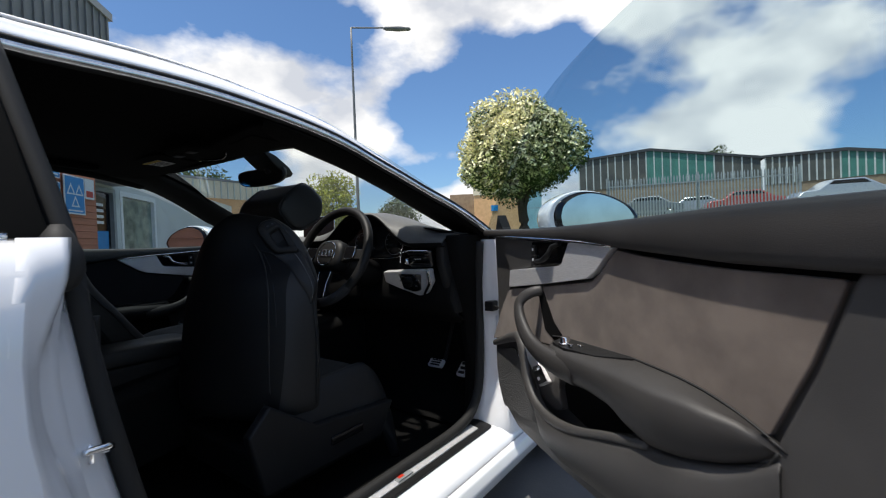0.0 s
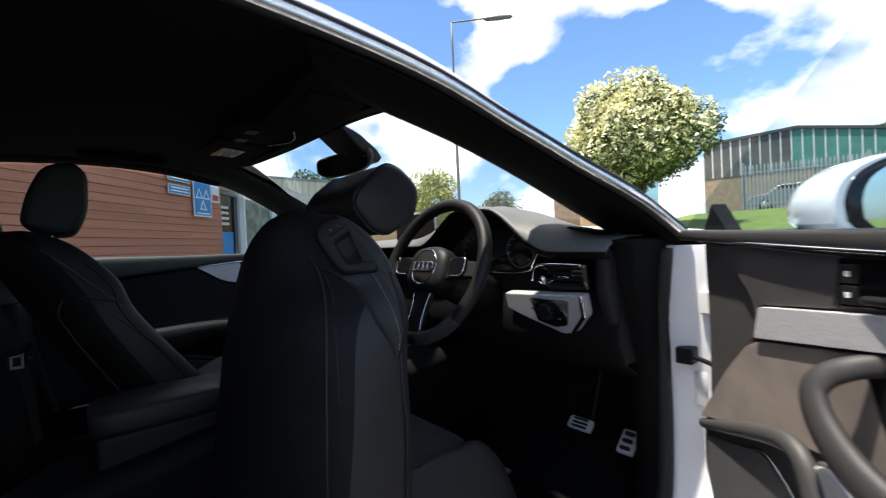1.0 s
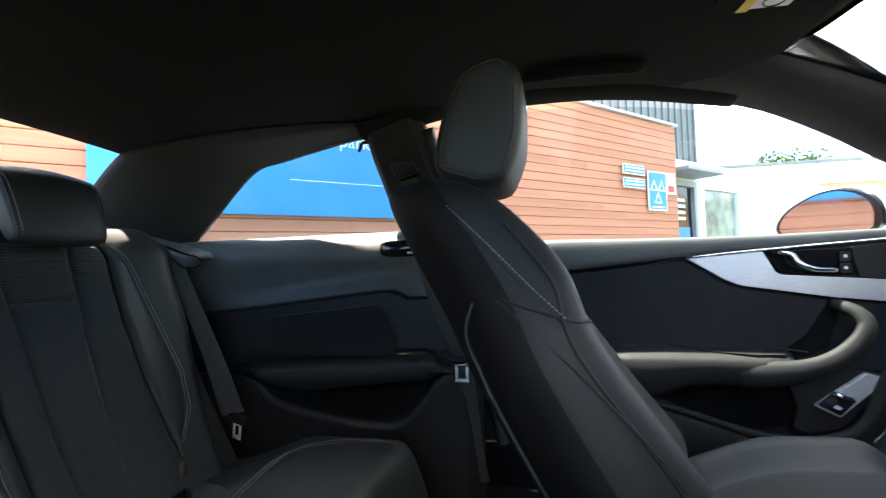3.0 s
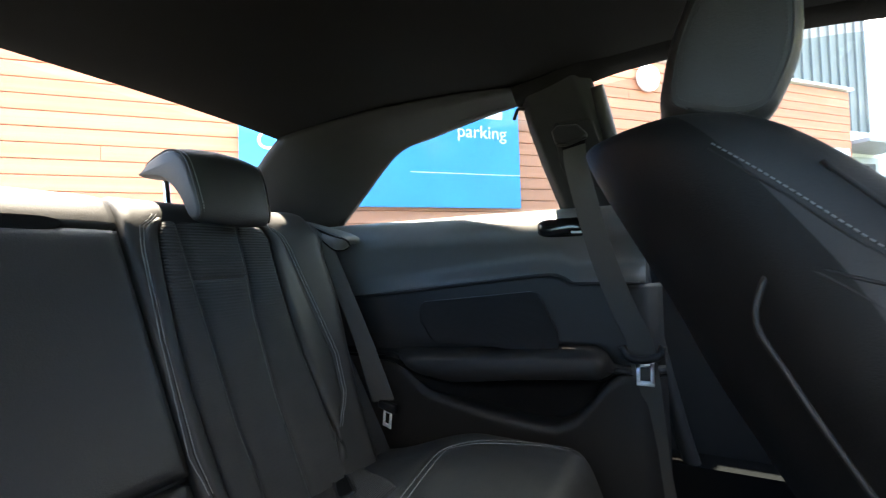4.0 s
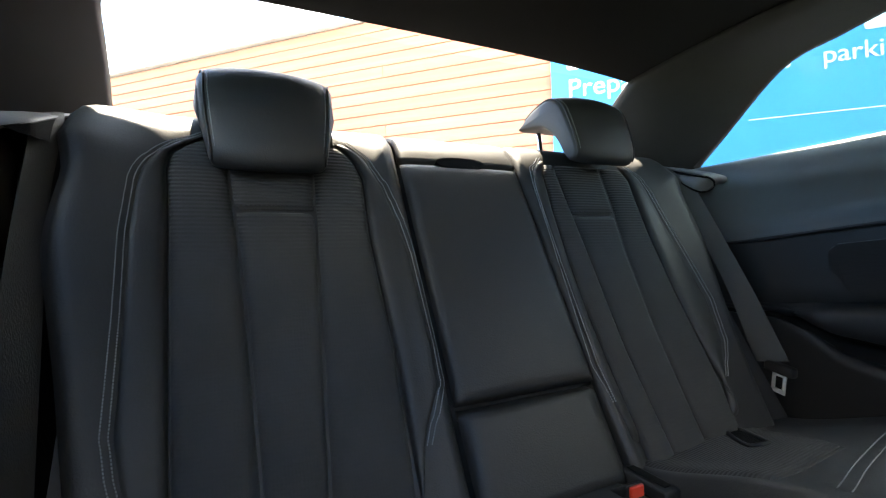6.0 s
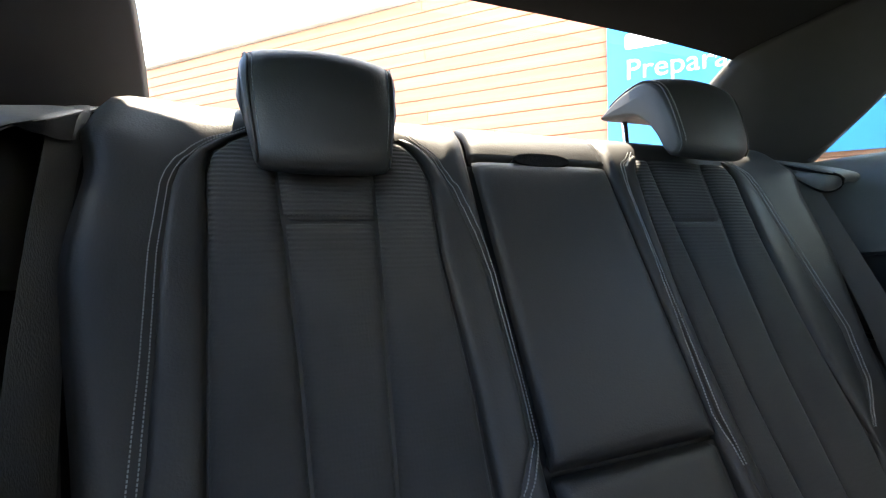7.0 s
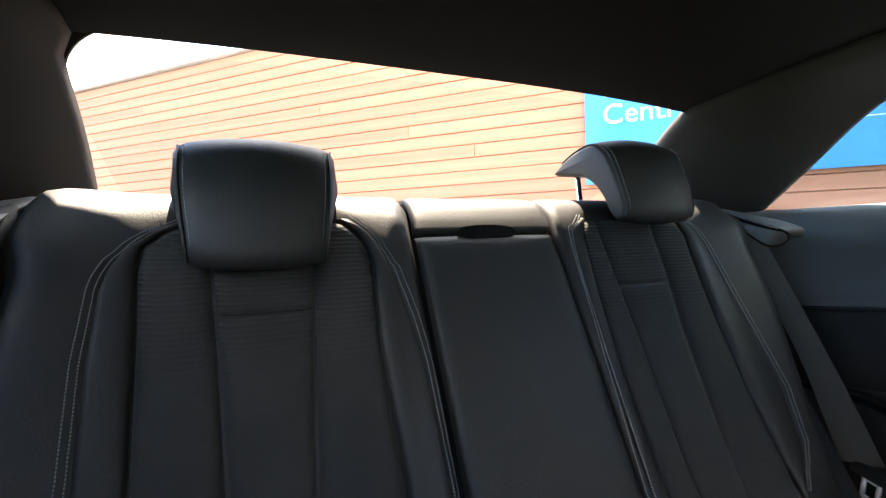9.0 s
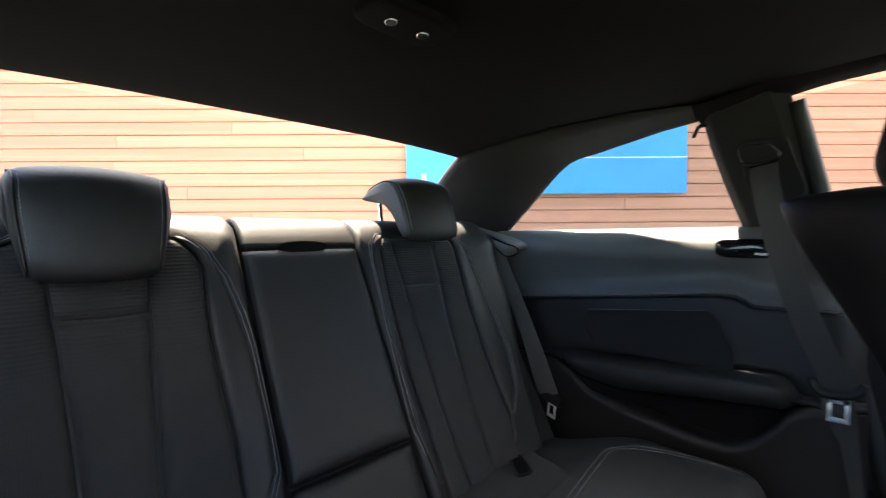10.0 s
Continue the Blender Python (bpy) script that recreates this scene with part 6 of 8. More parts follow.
# centre backrest with its latch, lower pad and top
rows = []
for i in range(z_index(0.532), z_index(0.917) + 1, 2):
    t = (i - z_index(0.532)) / (z_index(0.917) - z_index(0.532))
    ef = 1 - abs(2 * t - 1) ** 26
    row = []
    for k in range(25):
        u = -1 + 2 * k / 24
        x = -0.004 + 0.1265 * u
        w = (1 - abs(u) ** 20) * ef
        row.append(on_back(x, i, -0.001 + 0.010 * w + 0.004 * (1 - u * u) * ef))
    rows.append(row)
part("centre_backrest", surf(rows), M_leather, rear, "smooth black leather fold-down centre backrest", solid=0.02, offset=-1)
rows = []
for i in range(z_index(0.40), z_index(0.527) + 1, 2):
    t = (i - z_index(0.40)) / (z_index(0.527) - z_index(0.40))
    ef = 1 - abs(2 * t - 1) ** 20
    rows.append([on_back(-0.004 + 0.125 * u, i, -0.004 + 0.013 * (1 - abs(u) ** 14) * ef) for u in [-1 + 2 * k / 16 for k in range(17)]])
part("centre_lower_pad", surf(rows), M_leather, rear, "", solid=0.02, offset=-1)
rows = []
for i in range(z_index(0.921), 160, 2):
    t = (i - z_index(0.921)) / (159 - z_index(0.921))
    rows.append([on_back(-0.004 + 0.1285 * u, i, 0.004 * (1 - abs(u) ** 16) - 0.003) for u in [-1 + 2 * k / 24 for k in range(25)]])
part("centre_top", surf(rows), M_leather, rear, "", solid=0.02, offset=-1)
latch = part("latch_recess", loft([[on_back(0.052 * math.copysign(abs(math.cos(a)) ** 0.7, math.cos(a)), z_index(0.914), 0.0) + Vector((0, d * 0.88 - 0.0048 * math.sin(a), d * 0.47 + 0.0110 * math.sin(a))) for a in [2 * math.pi * k / 28 for k in range(28)]] for d in (-0.010, 0.0108)]), M_carpet, rear, "dark latch recess", smooth=False)
part("centre_cushion", loft([[Vector((x, y, z)) for x, z in ((-0.125, 0.25), (0.125, 0.25), (0.122, 0.392 + h), (0.10, 0.402 + h), (-0.10, 0.402 + h), (-0.122, 0.392 + h))] for y, h in ((0.22, 0.0), (0.4, 0.012), (0.6, 0.030), (0.70, 0.020))]), M_leather, rear, "", bevel=0.012)


# ---- front seats ----
def front_seat(name, label, hinge, lean, cx, cush_y, cush_z, mirror_sg, shell, full, crest):
    """lean: degrees the backrest tips ahead of upright; parts share one shape."""
    s = thing(name, label, "front seat", group="front seats")
    cl, sl = math.cos(radians(lean)), math.sin(radians(lean))
    H = Vector((cx, hinge[0], hinge[1]))
    F = lambda x, a, b: H + Vector((x * mirror_sg, a * sl + b * cl, a * cl - b * sl))   # a up the back, b ahead
    sec = [(-0.55, 0.002), (-0.80, 0.034), (-0.93, 0.040), (-1.0, 0.010), (-1.0, -0.030), (-0.955, shell[0]), (-0.84, shell[1]), (-0.5, shell[2]), (0.0, shell[3]), (0.5, shell[4]), (0.84, -0.106), (0.955, -0.068), (1.0, -0.030), (1.0, 0.010), (0.93, 0.040), (0.80, 0.034), (0.55, 0.002), (0.0, -0.008)]
    prof = [(0.0, 0.215, 1.0, 0.06), (0.06, 0.235, 1.0, 0.045), (0.13, 0.245, 1.0, 0.03), (0.22, 0.247, 1.0, 0.018), (0.31, 0.238, 1.0, 0.004), (0.355, 0.228, 1.0, 0.004), (0.40, 0.214, 1.0, 0.016), (0.44, 0.197, 0.98, 0.010), (0.48, 0.178, 0.94, 0.0), (0.52, 0.157, 0.85, -0.010), (0.55, 0.134, 0.70, -0.020), (0.572, 0.105, 0.49, -0.028), (0.584, 0.068, 0.26, -0.032)]
    if mirror_sg < 0:
        prof = prof[:7] + [(0.445, 0.199, 0.98, 0.010), (0.49, 0.190, 0.94, 0.0), (0.535, 0.180, 0.86, -0.010), (0.568, 0.164, 0.71, -0.020), (0.592, 0.138, 0.50, -0.028), (0.605, 0.090, 0.27, -0.032)]
    shoulder = [(-0.55, 0.002), (-0.80, 0.034), (-0.93, 0.040), (-1.0, 0.022), (-0.97, 0.0), (-0.90, -0.012), (-0.64, -0.074), (-0.36, -0.126), (0.0, -0.150)]
    shoulder += [(-u, b) for u, b in shoulder[-2::-1]] + [(0.0, -0.008)]
    rings = []
    for a, w, k, sh in prof:
        g = smooth01(0.385, 0.465, a)
        row = []
        for (u, b), (u2, b2) in zip(sec, shoulder):
            h = g * smooth01(0.0, 0.3, u)
            u, b = u + (u2 - u) * h, b + (b2 - b) * h
            if mirror_sg > 0 and u < 0:
                u *= 1 - 0.28 * smooth01(0.44, 0.57, a)
            kk = k + (1 - k) * 0.75 * full if b < -0.04 else k
            bb = (b + 0.04) * kk - 0.04 + (sh if b > -0.03 else sh * 0.3)
            drop = 0.035 * smooth01(0.0, -0.5, u) * smooth01(0.44, 0.55, a) if mirror_sg > 0 else 0.0
            row.append(F(u * w, a - drop + crest * max(0.0, -bb - 0.03) * smooth01(0.40, 0.55, a), bb))
        rings.append(row)
    br = part("backrest", loft(rings), M_leather, s, "black leather backrest")
    # rear faces take the darker copy, which holds their shade
    br.data.materials.append(M_shell)
    for f in br.data.polygons:
        if len(f.vertices) == 4 and 4 <= f.index % len(sec) <= 10:
            f.material_index = 1
    br.modifiers.new("round", "SUBSURF").levels = 2
    br.modifiers["round"].render_levels = 2
    for u in (-1, 1):
        pts = []
        for a, w, k, sh in prof[:7]:
            pts.append(F(u * w * 0.90, a, (-0.092 + 0.04) * k - 0.042 + sh * 0.3))
        pts += [F(u * 0.150, 0.44, -0.060), F(u * 0.118, 0.456, -0.082), F(u * 0.085, 0.470, -0.108), F(u * 0.05, 0.480, -0.132), F(0.0, 0.486, -0.150)]
        if mirror_sg > 0 and u > 0:
            pts = [Vector(v) for v in ((0.430, 1.292, 0.900), (0.4445, 1.2757, 0.9033), (0.4739, 1.2815, 0.8703), (0.5103, 1.2735, 0.8247), (0.5464, 1.2565, 0.7768), (0.5625, 1.2466, 0.7301), (0.567, 1.2425, 0.6961), (0.572, 1.236, 0.60), (0.575, 1.232, 0.50))]
        elif mirror_sg > 0:
            pts = pts[:5]
        else:
            pts = pts[:7] + [F(u * 0.178, 0.44, -0.050), F(u * 0.150, 0.475, -0.020)]
        part("back_piping", tube(pts, 0.0026, 50, 8), M_leather, s, "edge piping of the back panel")
        pts2 = [F(u * (w * 0.985), a, 0.012 + sh) for a, w, k, sh in prof[1:9]]
        part("side_seam", tube(pts2, 0.0022, 40, 6), M_rubber, s)
    # shoulder fold line across the front
    part("shoulder_seam", tube([F(-0.19, 0.348, 0.020), F(-0.12, 0.355, 0.004), F(0.0, 0.36, -0.006), F(0.12, 0.355, 0.004), F(0.19, 0.348, 0.020)], 0.0025, 30, 6), M_rubber, s)
    ins = [[F(x, a, 0.004 - 0.010 * (1 - (x / 0.14) ** 2) + 0.02 * smooth01(0.2, 0.05, a) + 0.006) for x in [-0.14 + 0.28 * k / 12 for k in range(13)]] for a in [0.06 + 0.40 * k / 16 for k in range(17)]]
    part("back_insert", surf(ins), M_insert, s, "dark cloth insert", solid=0.006)
    # headrest block on two posts: upright, or rolled ahead and inboard with the tipped seat
    if mirror_sg < 0:
        # a leaning slab with a flat flank and a rounded front
        hs = rounded([(0.862, 1.000), (0.878, 1.082), (0.912, 1.158), (0.975, 1.172), (1.003, 1.140), (1.000, 1.040), (0.972, 0.980), (0.935, 0.974)], 0.030, 6)
        hs = [(p.x, p.y) for p in spline([(a, b, 0) for a, b in hs + hs[:1]], 57)[:-1]]
        S_ = lambda e, d: [Vector((cx + e, y - 0.012, z)) for y, z in drawn_in(hs, d)]
        side = [(0.0905, 0.024), (0.0900, 0.017), (0.0875, 0.0105), (0.082, 0.0045), (0.074, 0.001), (0.060, 0.0)]
        rings = [S_(-e, d) for e, d in side] + [S_(e, 0.0) for e in (-0.03, 0.0, 0.03)] + [S_(e, d) for e, d in side[::-1]]
    if mirror_sg > 0:
        hw = rounded([(1.384, 1.000), (1.404, 1.040), (1.474, 1.096), (1.515, 1.082), (1.562, 1.038), (1.543, 0.974), (1.468, 0.934), (1.428, 0.946)], 0.026, 5)
        hw = [(p.x, p.y) for p in spline([(a, b, 0) for a, b in hw + hw[:1]], 41)[:-1]]
        W = lambda u, k: [Vector((0.295 + 0.127 * u, 1.467 + (y - 1.467) * k, 1.015 + (z - 1.015) * k)) for y, z in hw]
        rings = [W(u, k) for u, k in ((-1.0, 0.80), (-0.985, 0.90), (-0.94, 0.965), (-0.86, 0.985), (-0.5, 0.99), (0, 1.0), (0.5, 0.995), (0.86, 0.985), (0.94, 0.965), (0.985, 0.90), (1.0, 0.80))]
    hr = part("headrest", loft(rings), M_leather, s, "black leather headrest")
    for u in (-0.90, 0.90) if mirror_sg > 0 else ():
        part("headrest_piping", tube(W(u, 0.985) + W(u, 0.985)[:1], 0.0028, 60, 6), M_leather, hr)
        part("headrest_stitching", stitches([p + Vector((-0.006 * u, 0, 0)) for p in W(u, 0.995)[::2]], 0.0045, 0.0028, 0.0005, (u, 0.3, 0.3), 0.0008), mat("faint_thread", (0.10, 0.10, 0.105), 0.8), hr, smooth=False)
    for u in (-1, 1) if mirror_sg < 0 else ():
        loop = S_(u * 0.0868, 0.0115)
        part("headrest_piping", tube(loop + loop[:1], 0.0022, 70, 6), M_leather, hr)
        loop = S_(u * 0.0915, 0.0175)
        part("headrest_stitching", stitches(loop[::2], 0.0040, 0.0026, 0.0005, (u, 0, 0), 0.0005), mat("dim_thread", (0.035, 0.035, 0.036), 0.8), hr, smooth=False)
    for x in (-0.055, 0.055):
        part("headrest_post", tube([Vector((cx + x, 0.897, 0.93)), Vector((cx + x, 0.920, 1.0))] if mirror_sg < 0 else [F(x - 0.07, 0.50, -0.02), F(x - 0.07, 0.585, 0.02)], 0.0065, 6, 12), M_bright, s, "chrome post")
    # easy-entry release let into the outer shoulder
    R0 = Vector((0.500, 1.3297, 0.8831)) if mirror_sg > 0 else F(0.112, 0.515, -0.052)
    rn = Vector((0.775, -0.565, 0.285)).normalized() if mirror_sg > 0 else Vector((-0.72, -0.45, 0.53)).normalized()
    ra = (Vector((0.589, 0.808, 0.0)) if mirror_sg > 0 else Vector((-0.53, 0.848, 0.0)))
    ra = (ra - rn * ra.dot(rn)).normalized()
    rb2 = rn.cross(ra) * mirror_sg
    pt = lambda a, b, w: R0 + ra * a + rb2 * b + rn * w
    outer = rounded([(-0.061, 0.0605), (-0.057, 0.043), (-0.0275, -0.002), (-0.012, -0.0175), (0.047, -0.018), (0.050, -0.006), (0.009, 0.064), (-0.015, 0.086), (-0.042, 0.082)], 0.014, 5)
    hole = rounded([(-0.028, 0.0405), (-0.0015, 0.058), (0.0235, 0.002), (-0.003, -0.0005)], 0.007, 5)
    # pair each point of the outer contour with the hole's contour by angle about the hole's middle
    hc = Vector((-0.003, 0.024))
    frame_rows = [[], [], [], [], [], [], [], []]
    for j in range(72):
        q = 2 * math.pi * j / 72
        d = Vector((math.cos(q), math.sin(q)))
        ro_, rh = reach(outer, hc, d), reach(hole, hc, d)
        for row_, (r_, w) in zip(frame_rows, ((ro_ + 0.003, -0.020), (ro_ + 0.001, 0.001), (ro_ - 0.002, 0.0065), (ro_ - 0.005, 0.0085), (rh + 0.005, 0.0085), (rh + 0.002, 0.0065), (rh, 0.002), (rh - 0.002, -0.012))):
            row_.append(pt(hc.x + d.x * r_, hc.y + d.y * r_, w + 0.004))
    part("release_frame", surf(frame_rows, close_u=True), M_soft, s, "black easy-entry release frame")
    part("release_recess", loft([[pt(a, b, w) for a, b in drawn_in(hole, -0.002)] for w in (-0.016, -0.003)]), M_rubber, s, "dark release recess", smooth=False)
    part("release_lever", loft([[pt(a, b, w) for a, b in rounded([(0.0015, 0.053), (0.0065, 0.058), (0.044, -0.001), (0.024, 0.001)], 0.003, 3)] for w in (0.008, 0.0160)]), M_soft, s, "black release lever", bevel=0.003)
    part("switch_pad", loft([[pt(a, b, w) for a, b in rounded([(-0.041, 0.061), (-0.019, 0.0765), (-0.007, 0.067), (-0.034, 0.050)], 0.004, 3)] for w in (0.006, 0.0165)]), M_hard, s, "black memory switch pad", bevel=0.002)
    for a, b in ((-0.032, 0.0605), (-0.019, 0.0675)):
        part("lever_mark", loft([[pt(a + da, b + db, w) for da, db in ((-0.002, -0.0007), (0.002, 0.0007), (0.002, 0.0019), (-0.002, 0.0005))] for w in (0.0166, 0.0170)]), M_thread, s, smooth=False)
    if mirror_sg > 0:
        part("flank_seam", tube([(0.470, 1.287, 0.876), (0.4976, 1.302, 0.868), (0.5189, 1.323, 0.8444), (0.5438, 1.327, 0.8225), (0.5748, 1.3314, 0.7865), (0.5921, 1.351, 0.7413), (0.5962, 1.3555, 0.722)], 0.0013, 40, 6), M_rubber, s, "dark seam of the shoulder pad")
        # padded shoulder edge between that seam and the front edge, stitched along its middle
        inner_ = spline([(0.506, 1.308, 0.862), (0.5189, 1.323, 0.8444), (0.5438, 1.327, 0.8225), (0.5748, 1.3314, 0.7865), (0.5921, 1.351, 0.7413), (0.5955, 1.355, 0.724)], 24)
        outer_ = spline([(0.535, 1.372, 0.874), (0.562, 1.372, 0.840), (0.586, 1.372, 0.806), (0.600, 1.371, 0.776), (0.601, 1.369, 0.756), (0.5965, 1.357, 0.726)], 24)
        rows, thread = [], []
        for i, (p, q_) in enumerate(zip(inner_, outer_)):
            e = math.sin(math.pi * i / 23) ** 0.6
            n_ = Vector((0.85, -0.25, 0.45))
            rows.append([p - n_ * 0.004] + [p.lerp(q_, f) + n_ * (0.0065 * e * (1 - abs(2 * f - 1) ** 2.5) - 0.0005) for f in (0.04, 0.15, 0.3, 0.45, 0.6, 0.75, 0.9)] + [q_ + Vector((-0.002, 0.004, 0)), q_ + Vector((-0.05, 0.015, -0.005))])
            thread.append(p.lerp(q_, 0.70) + n_ * (0.0064 * e))
        part("shoulder_pad", surf(rows), M_leather, s, "padded shoulder edge", solid=0.003, offset=-1)
        part("flank_stitching", stitches(thread[1:-1:2], 0.0062, 0.0042, 0.0007, (0.85, -0.25, 0.45), 0.0012), M_thread, s, "pale flank stitching", smooth=False)
        part("edge_seam", tube([(0.482, 1.289, 0.868), (0.5185, 1.2845, 0.8245), (0.5552, 1.2675, 0.777), (0.5712, 1.2605, 0.7293), (0.5774, 1.2575, 0.6957), (0.581, 1.252, 0.60), (0.583, 1.248, 0.50)], 0.0013, 40, 6), M_rubber, s)
    else:
        part("shoulder_stitching", stitches([(-0.1905, 0.8958, 0.9402), (-0.1786, 0.9260, 0.9112), (-0.1706, 0.9536, 0.8838), (-0.1565, 0.9922, 0.8440), (-0.1405, 1.0330, 0.8055)], 0.0055, 0.0036, 0.0007, (0.95, -0.12, 0.28), 0.0012), M_thread, s, "grey shoulder stitching", smooth=False)
        part("shoulder_seam", tube([(-0.1925, 0.8928, 0.9362), (-0.1802, 0.9230, 0.9072), (-0.1722, 0.9506, 0.8798), (-0.1580, 0.9892, 0.8400), (-0.1425, 1.0300, 0.8015)], 0.0016, 40, 6), M_rubber, s)
        part("pad_seam", tube([(-0.1738, 0.9383, 0.8371), (-0.1565, 0.9727, 0.8217), (-0.146, 1.0097, 0.8102), (-0.1459, 1.0432, 0.8011), (-0.160, 1.060, 0.800)], 0.0018, 40, 8), M_rubber, s, "dark seam under the shoulder pad")
        part("flank_seam", tube([(-0.1738, 0.9383, 0.8371), (-0.1542, 0.9725, 0.8125), (-0.1324, 1.0308, 0.7622), (-0.1185, 1.0809, 0.7129), (-0.1180, 1.110, 0.680), (-0.1210, 1.135, 0.645)], 0.0015, 50, 6), M_rubber, s)
    # cushion and base
    rows = []
    for j in range(25):
        t = j / 24
        row = []
        for k in range(29):
            u = -1 + 2 * k / 28
            zz = cush_z - 0.02 + 0.025 * t - (0.075 * (1 - smooth01(0.0, 0.55, t)) if mirror_sg < 0 else 0.0) + 0.035 * smooth01(0.45, 0.75, abs(u)) - 0.20 * smooth01(0.70, 1.0, abs(u)) ** 2 - 0.17 * max(0, (t - 0.72) / 0.28) ** 2.2
            row.append(Vector((cx + 0.255 * u, cush_y[0] + (cush_y[1] - cush_y[0]) * t, zz)))
        rows.append(row)
    part("seat_cushion", surf(rows), M_leather, s, "black leather seat cushion", solid=0.03, offset=-1)
    ci = [[Vector((cx + 0.25 * u, cush_y[0] + (cush_y[1] - cush_y[0]) * t, cush_z - 0.018 + 0.025 * t - (0.075 * (1 - smooth01(0.0, 0.55, t)) if mirror_sg < 0 else 0.0) + 0.004 * (1 - abs(u / 0.5) ** 8))) for u in [-0.5 + k / 12 for k in range(13)]] for t in [0.1 + 0.72 * k / 12 for k in range(13)]]
    part("cushion_insert", surf(ci), M_insert, s, "dark cloth cushion insert", solid=0.006)
    part("seat_base", box(cx - 0.235, cx + 0.235, cush_y[0] - 0.02, cush_y[1] - 0.06, 0.24, cush_z - 0.12), M_hard, s, "black plastic seat base", bevel=0.02)
    side = cx + 0.25 * mirror_sg
    part("side_valance", loft([[Vector((side + d * mirror_sg, y, z)) for y, z in ((cush_y[0] - 0.04, 0.27), (cush_y[1] - 0.10, 0.27), (cush_y[1] - 0.04, cush_z - 0.10), (cush_y[0] + 0.12, cush_z - 0.075), (cush_y[0] - 0.02, cush_z + 0.02), (cush_y[0] - 0.08, cush_z - 0.04))] for d in (-0.02, 0.012)]), M_hard, s, "black seat valance", bevel=0.008)
    part("seat_switch", box(side + 0.012 * mirror_sg - 0.006, side + 0.012 * mirror_sg + 0.006, cush_y[0] + 0.16, cush_y[0] + 0.28, cush_z - 0.15, cush_z - 0.125), M_gloss, s, "seat adjuster switches", bevel=0.004)
    return s


front_seat("driver_seat", "black leather driver seat tipped forward for entry", (1.294, 0.393), 9.7, 0.365, (1.22, 1.68), 0.47, 1, (-0.080, -0.130, -0.182, -0.200, -0.165), 0.15, 0.15)
front_seat("passenger_seat", "black leather front passenger seat set upright", (1.18, 0.47), -27.0, -0.365, (1.13, 1.62), 0.518, -1, (-0.060, -0.085, -0.135, -0.158, -0.135), 1.0, 0.45)

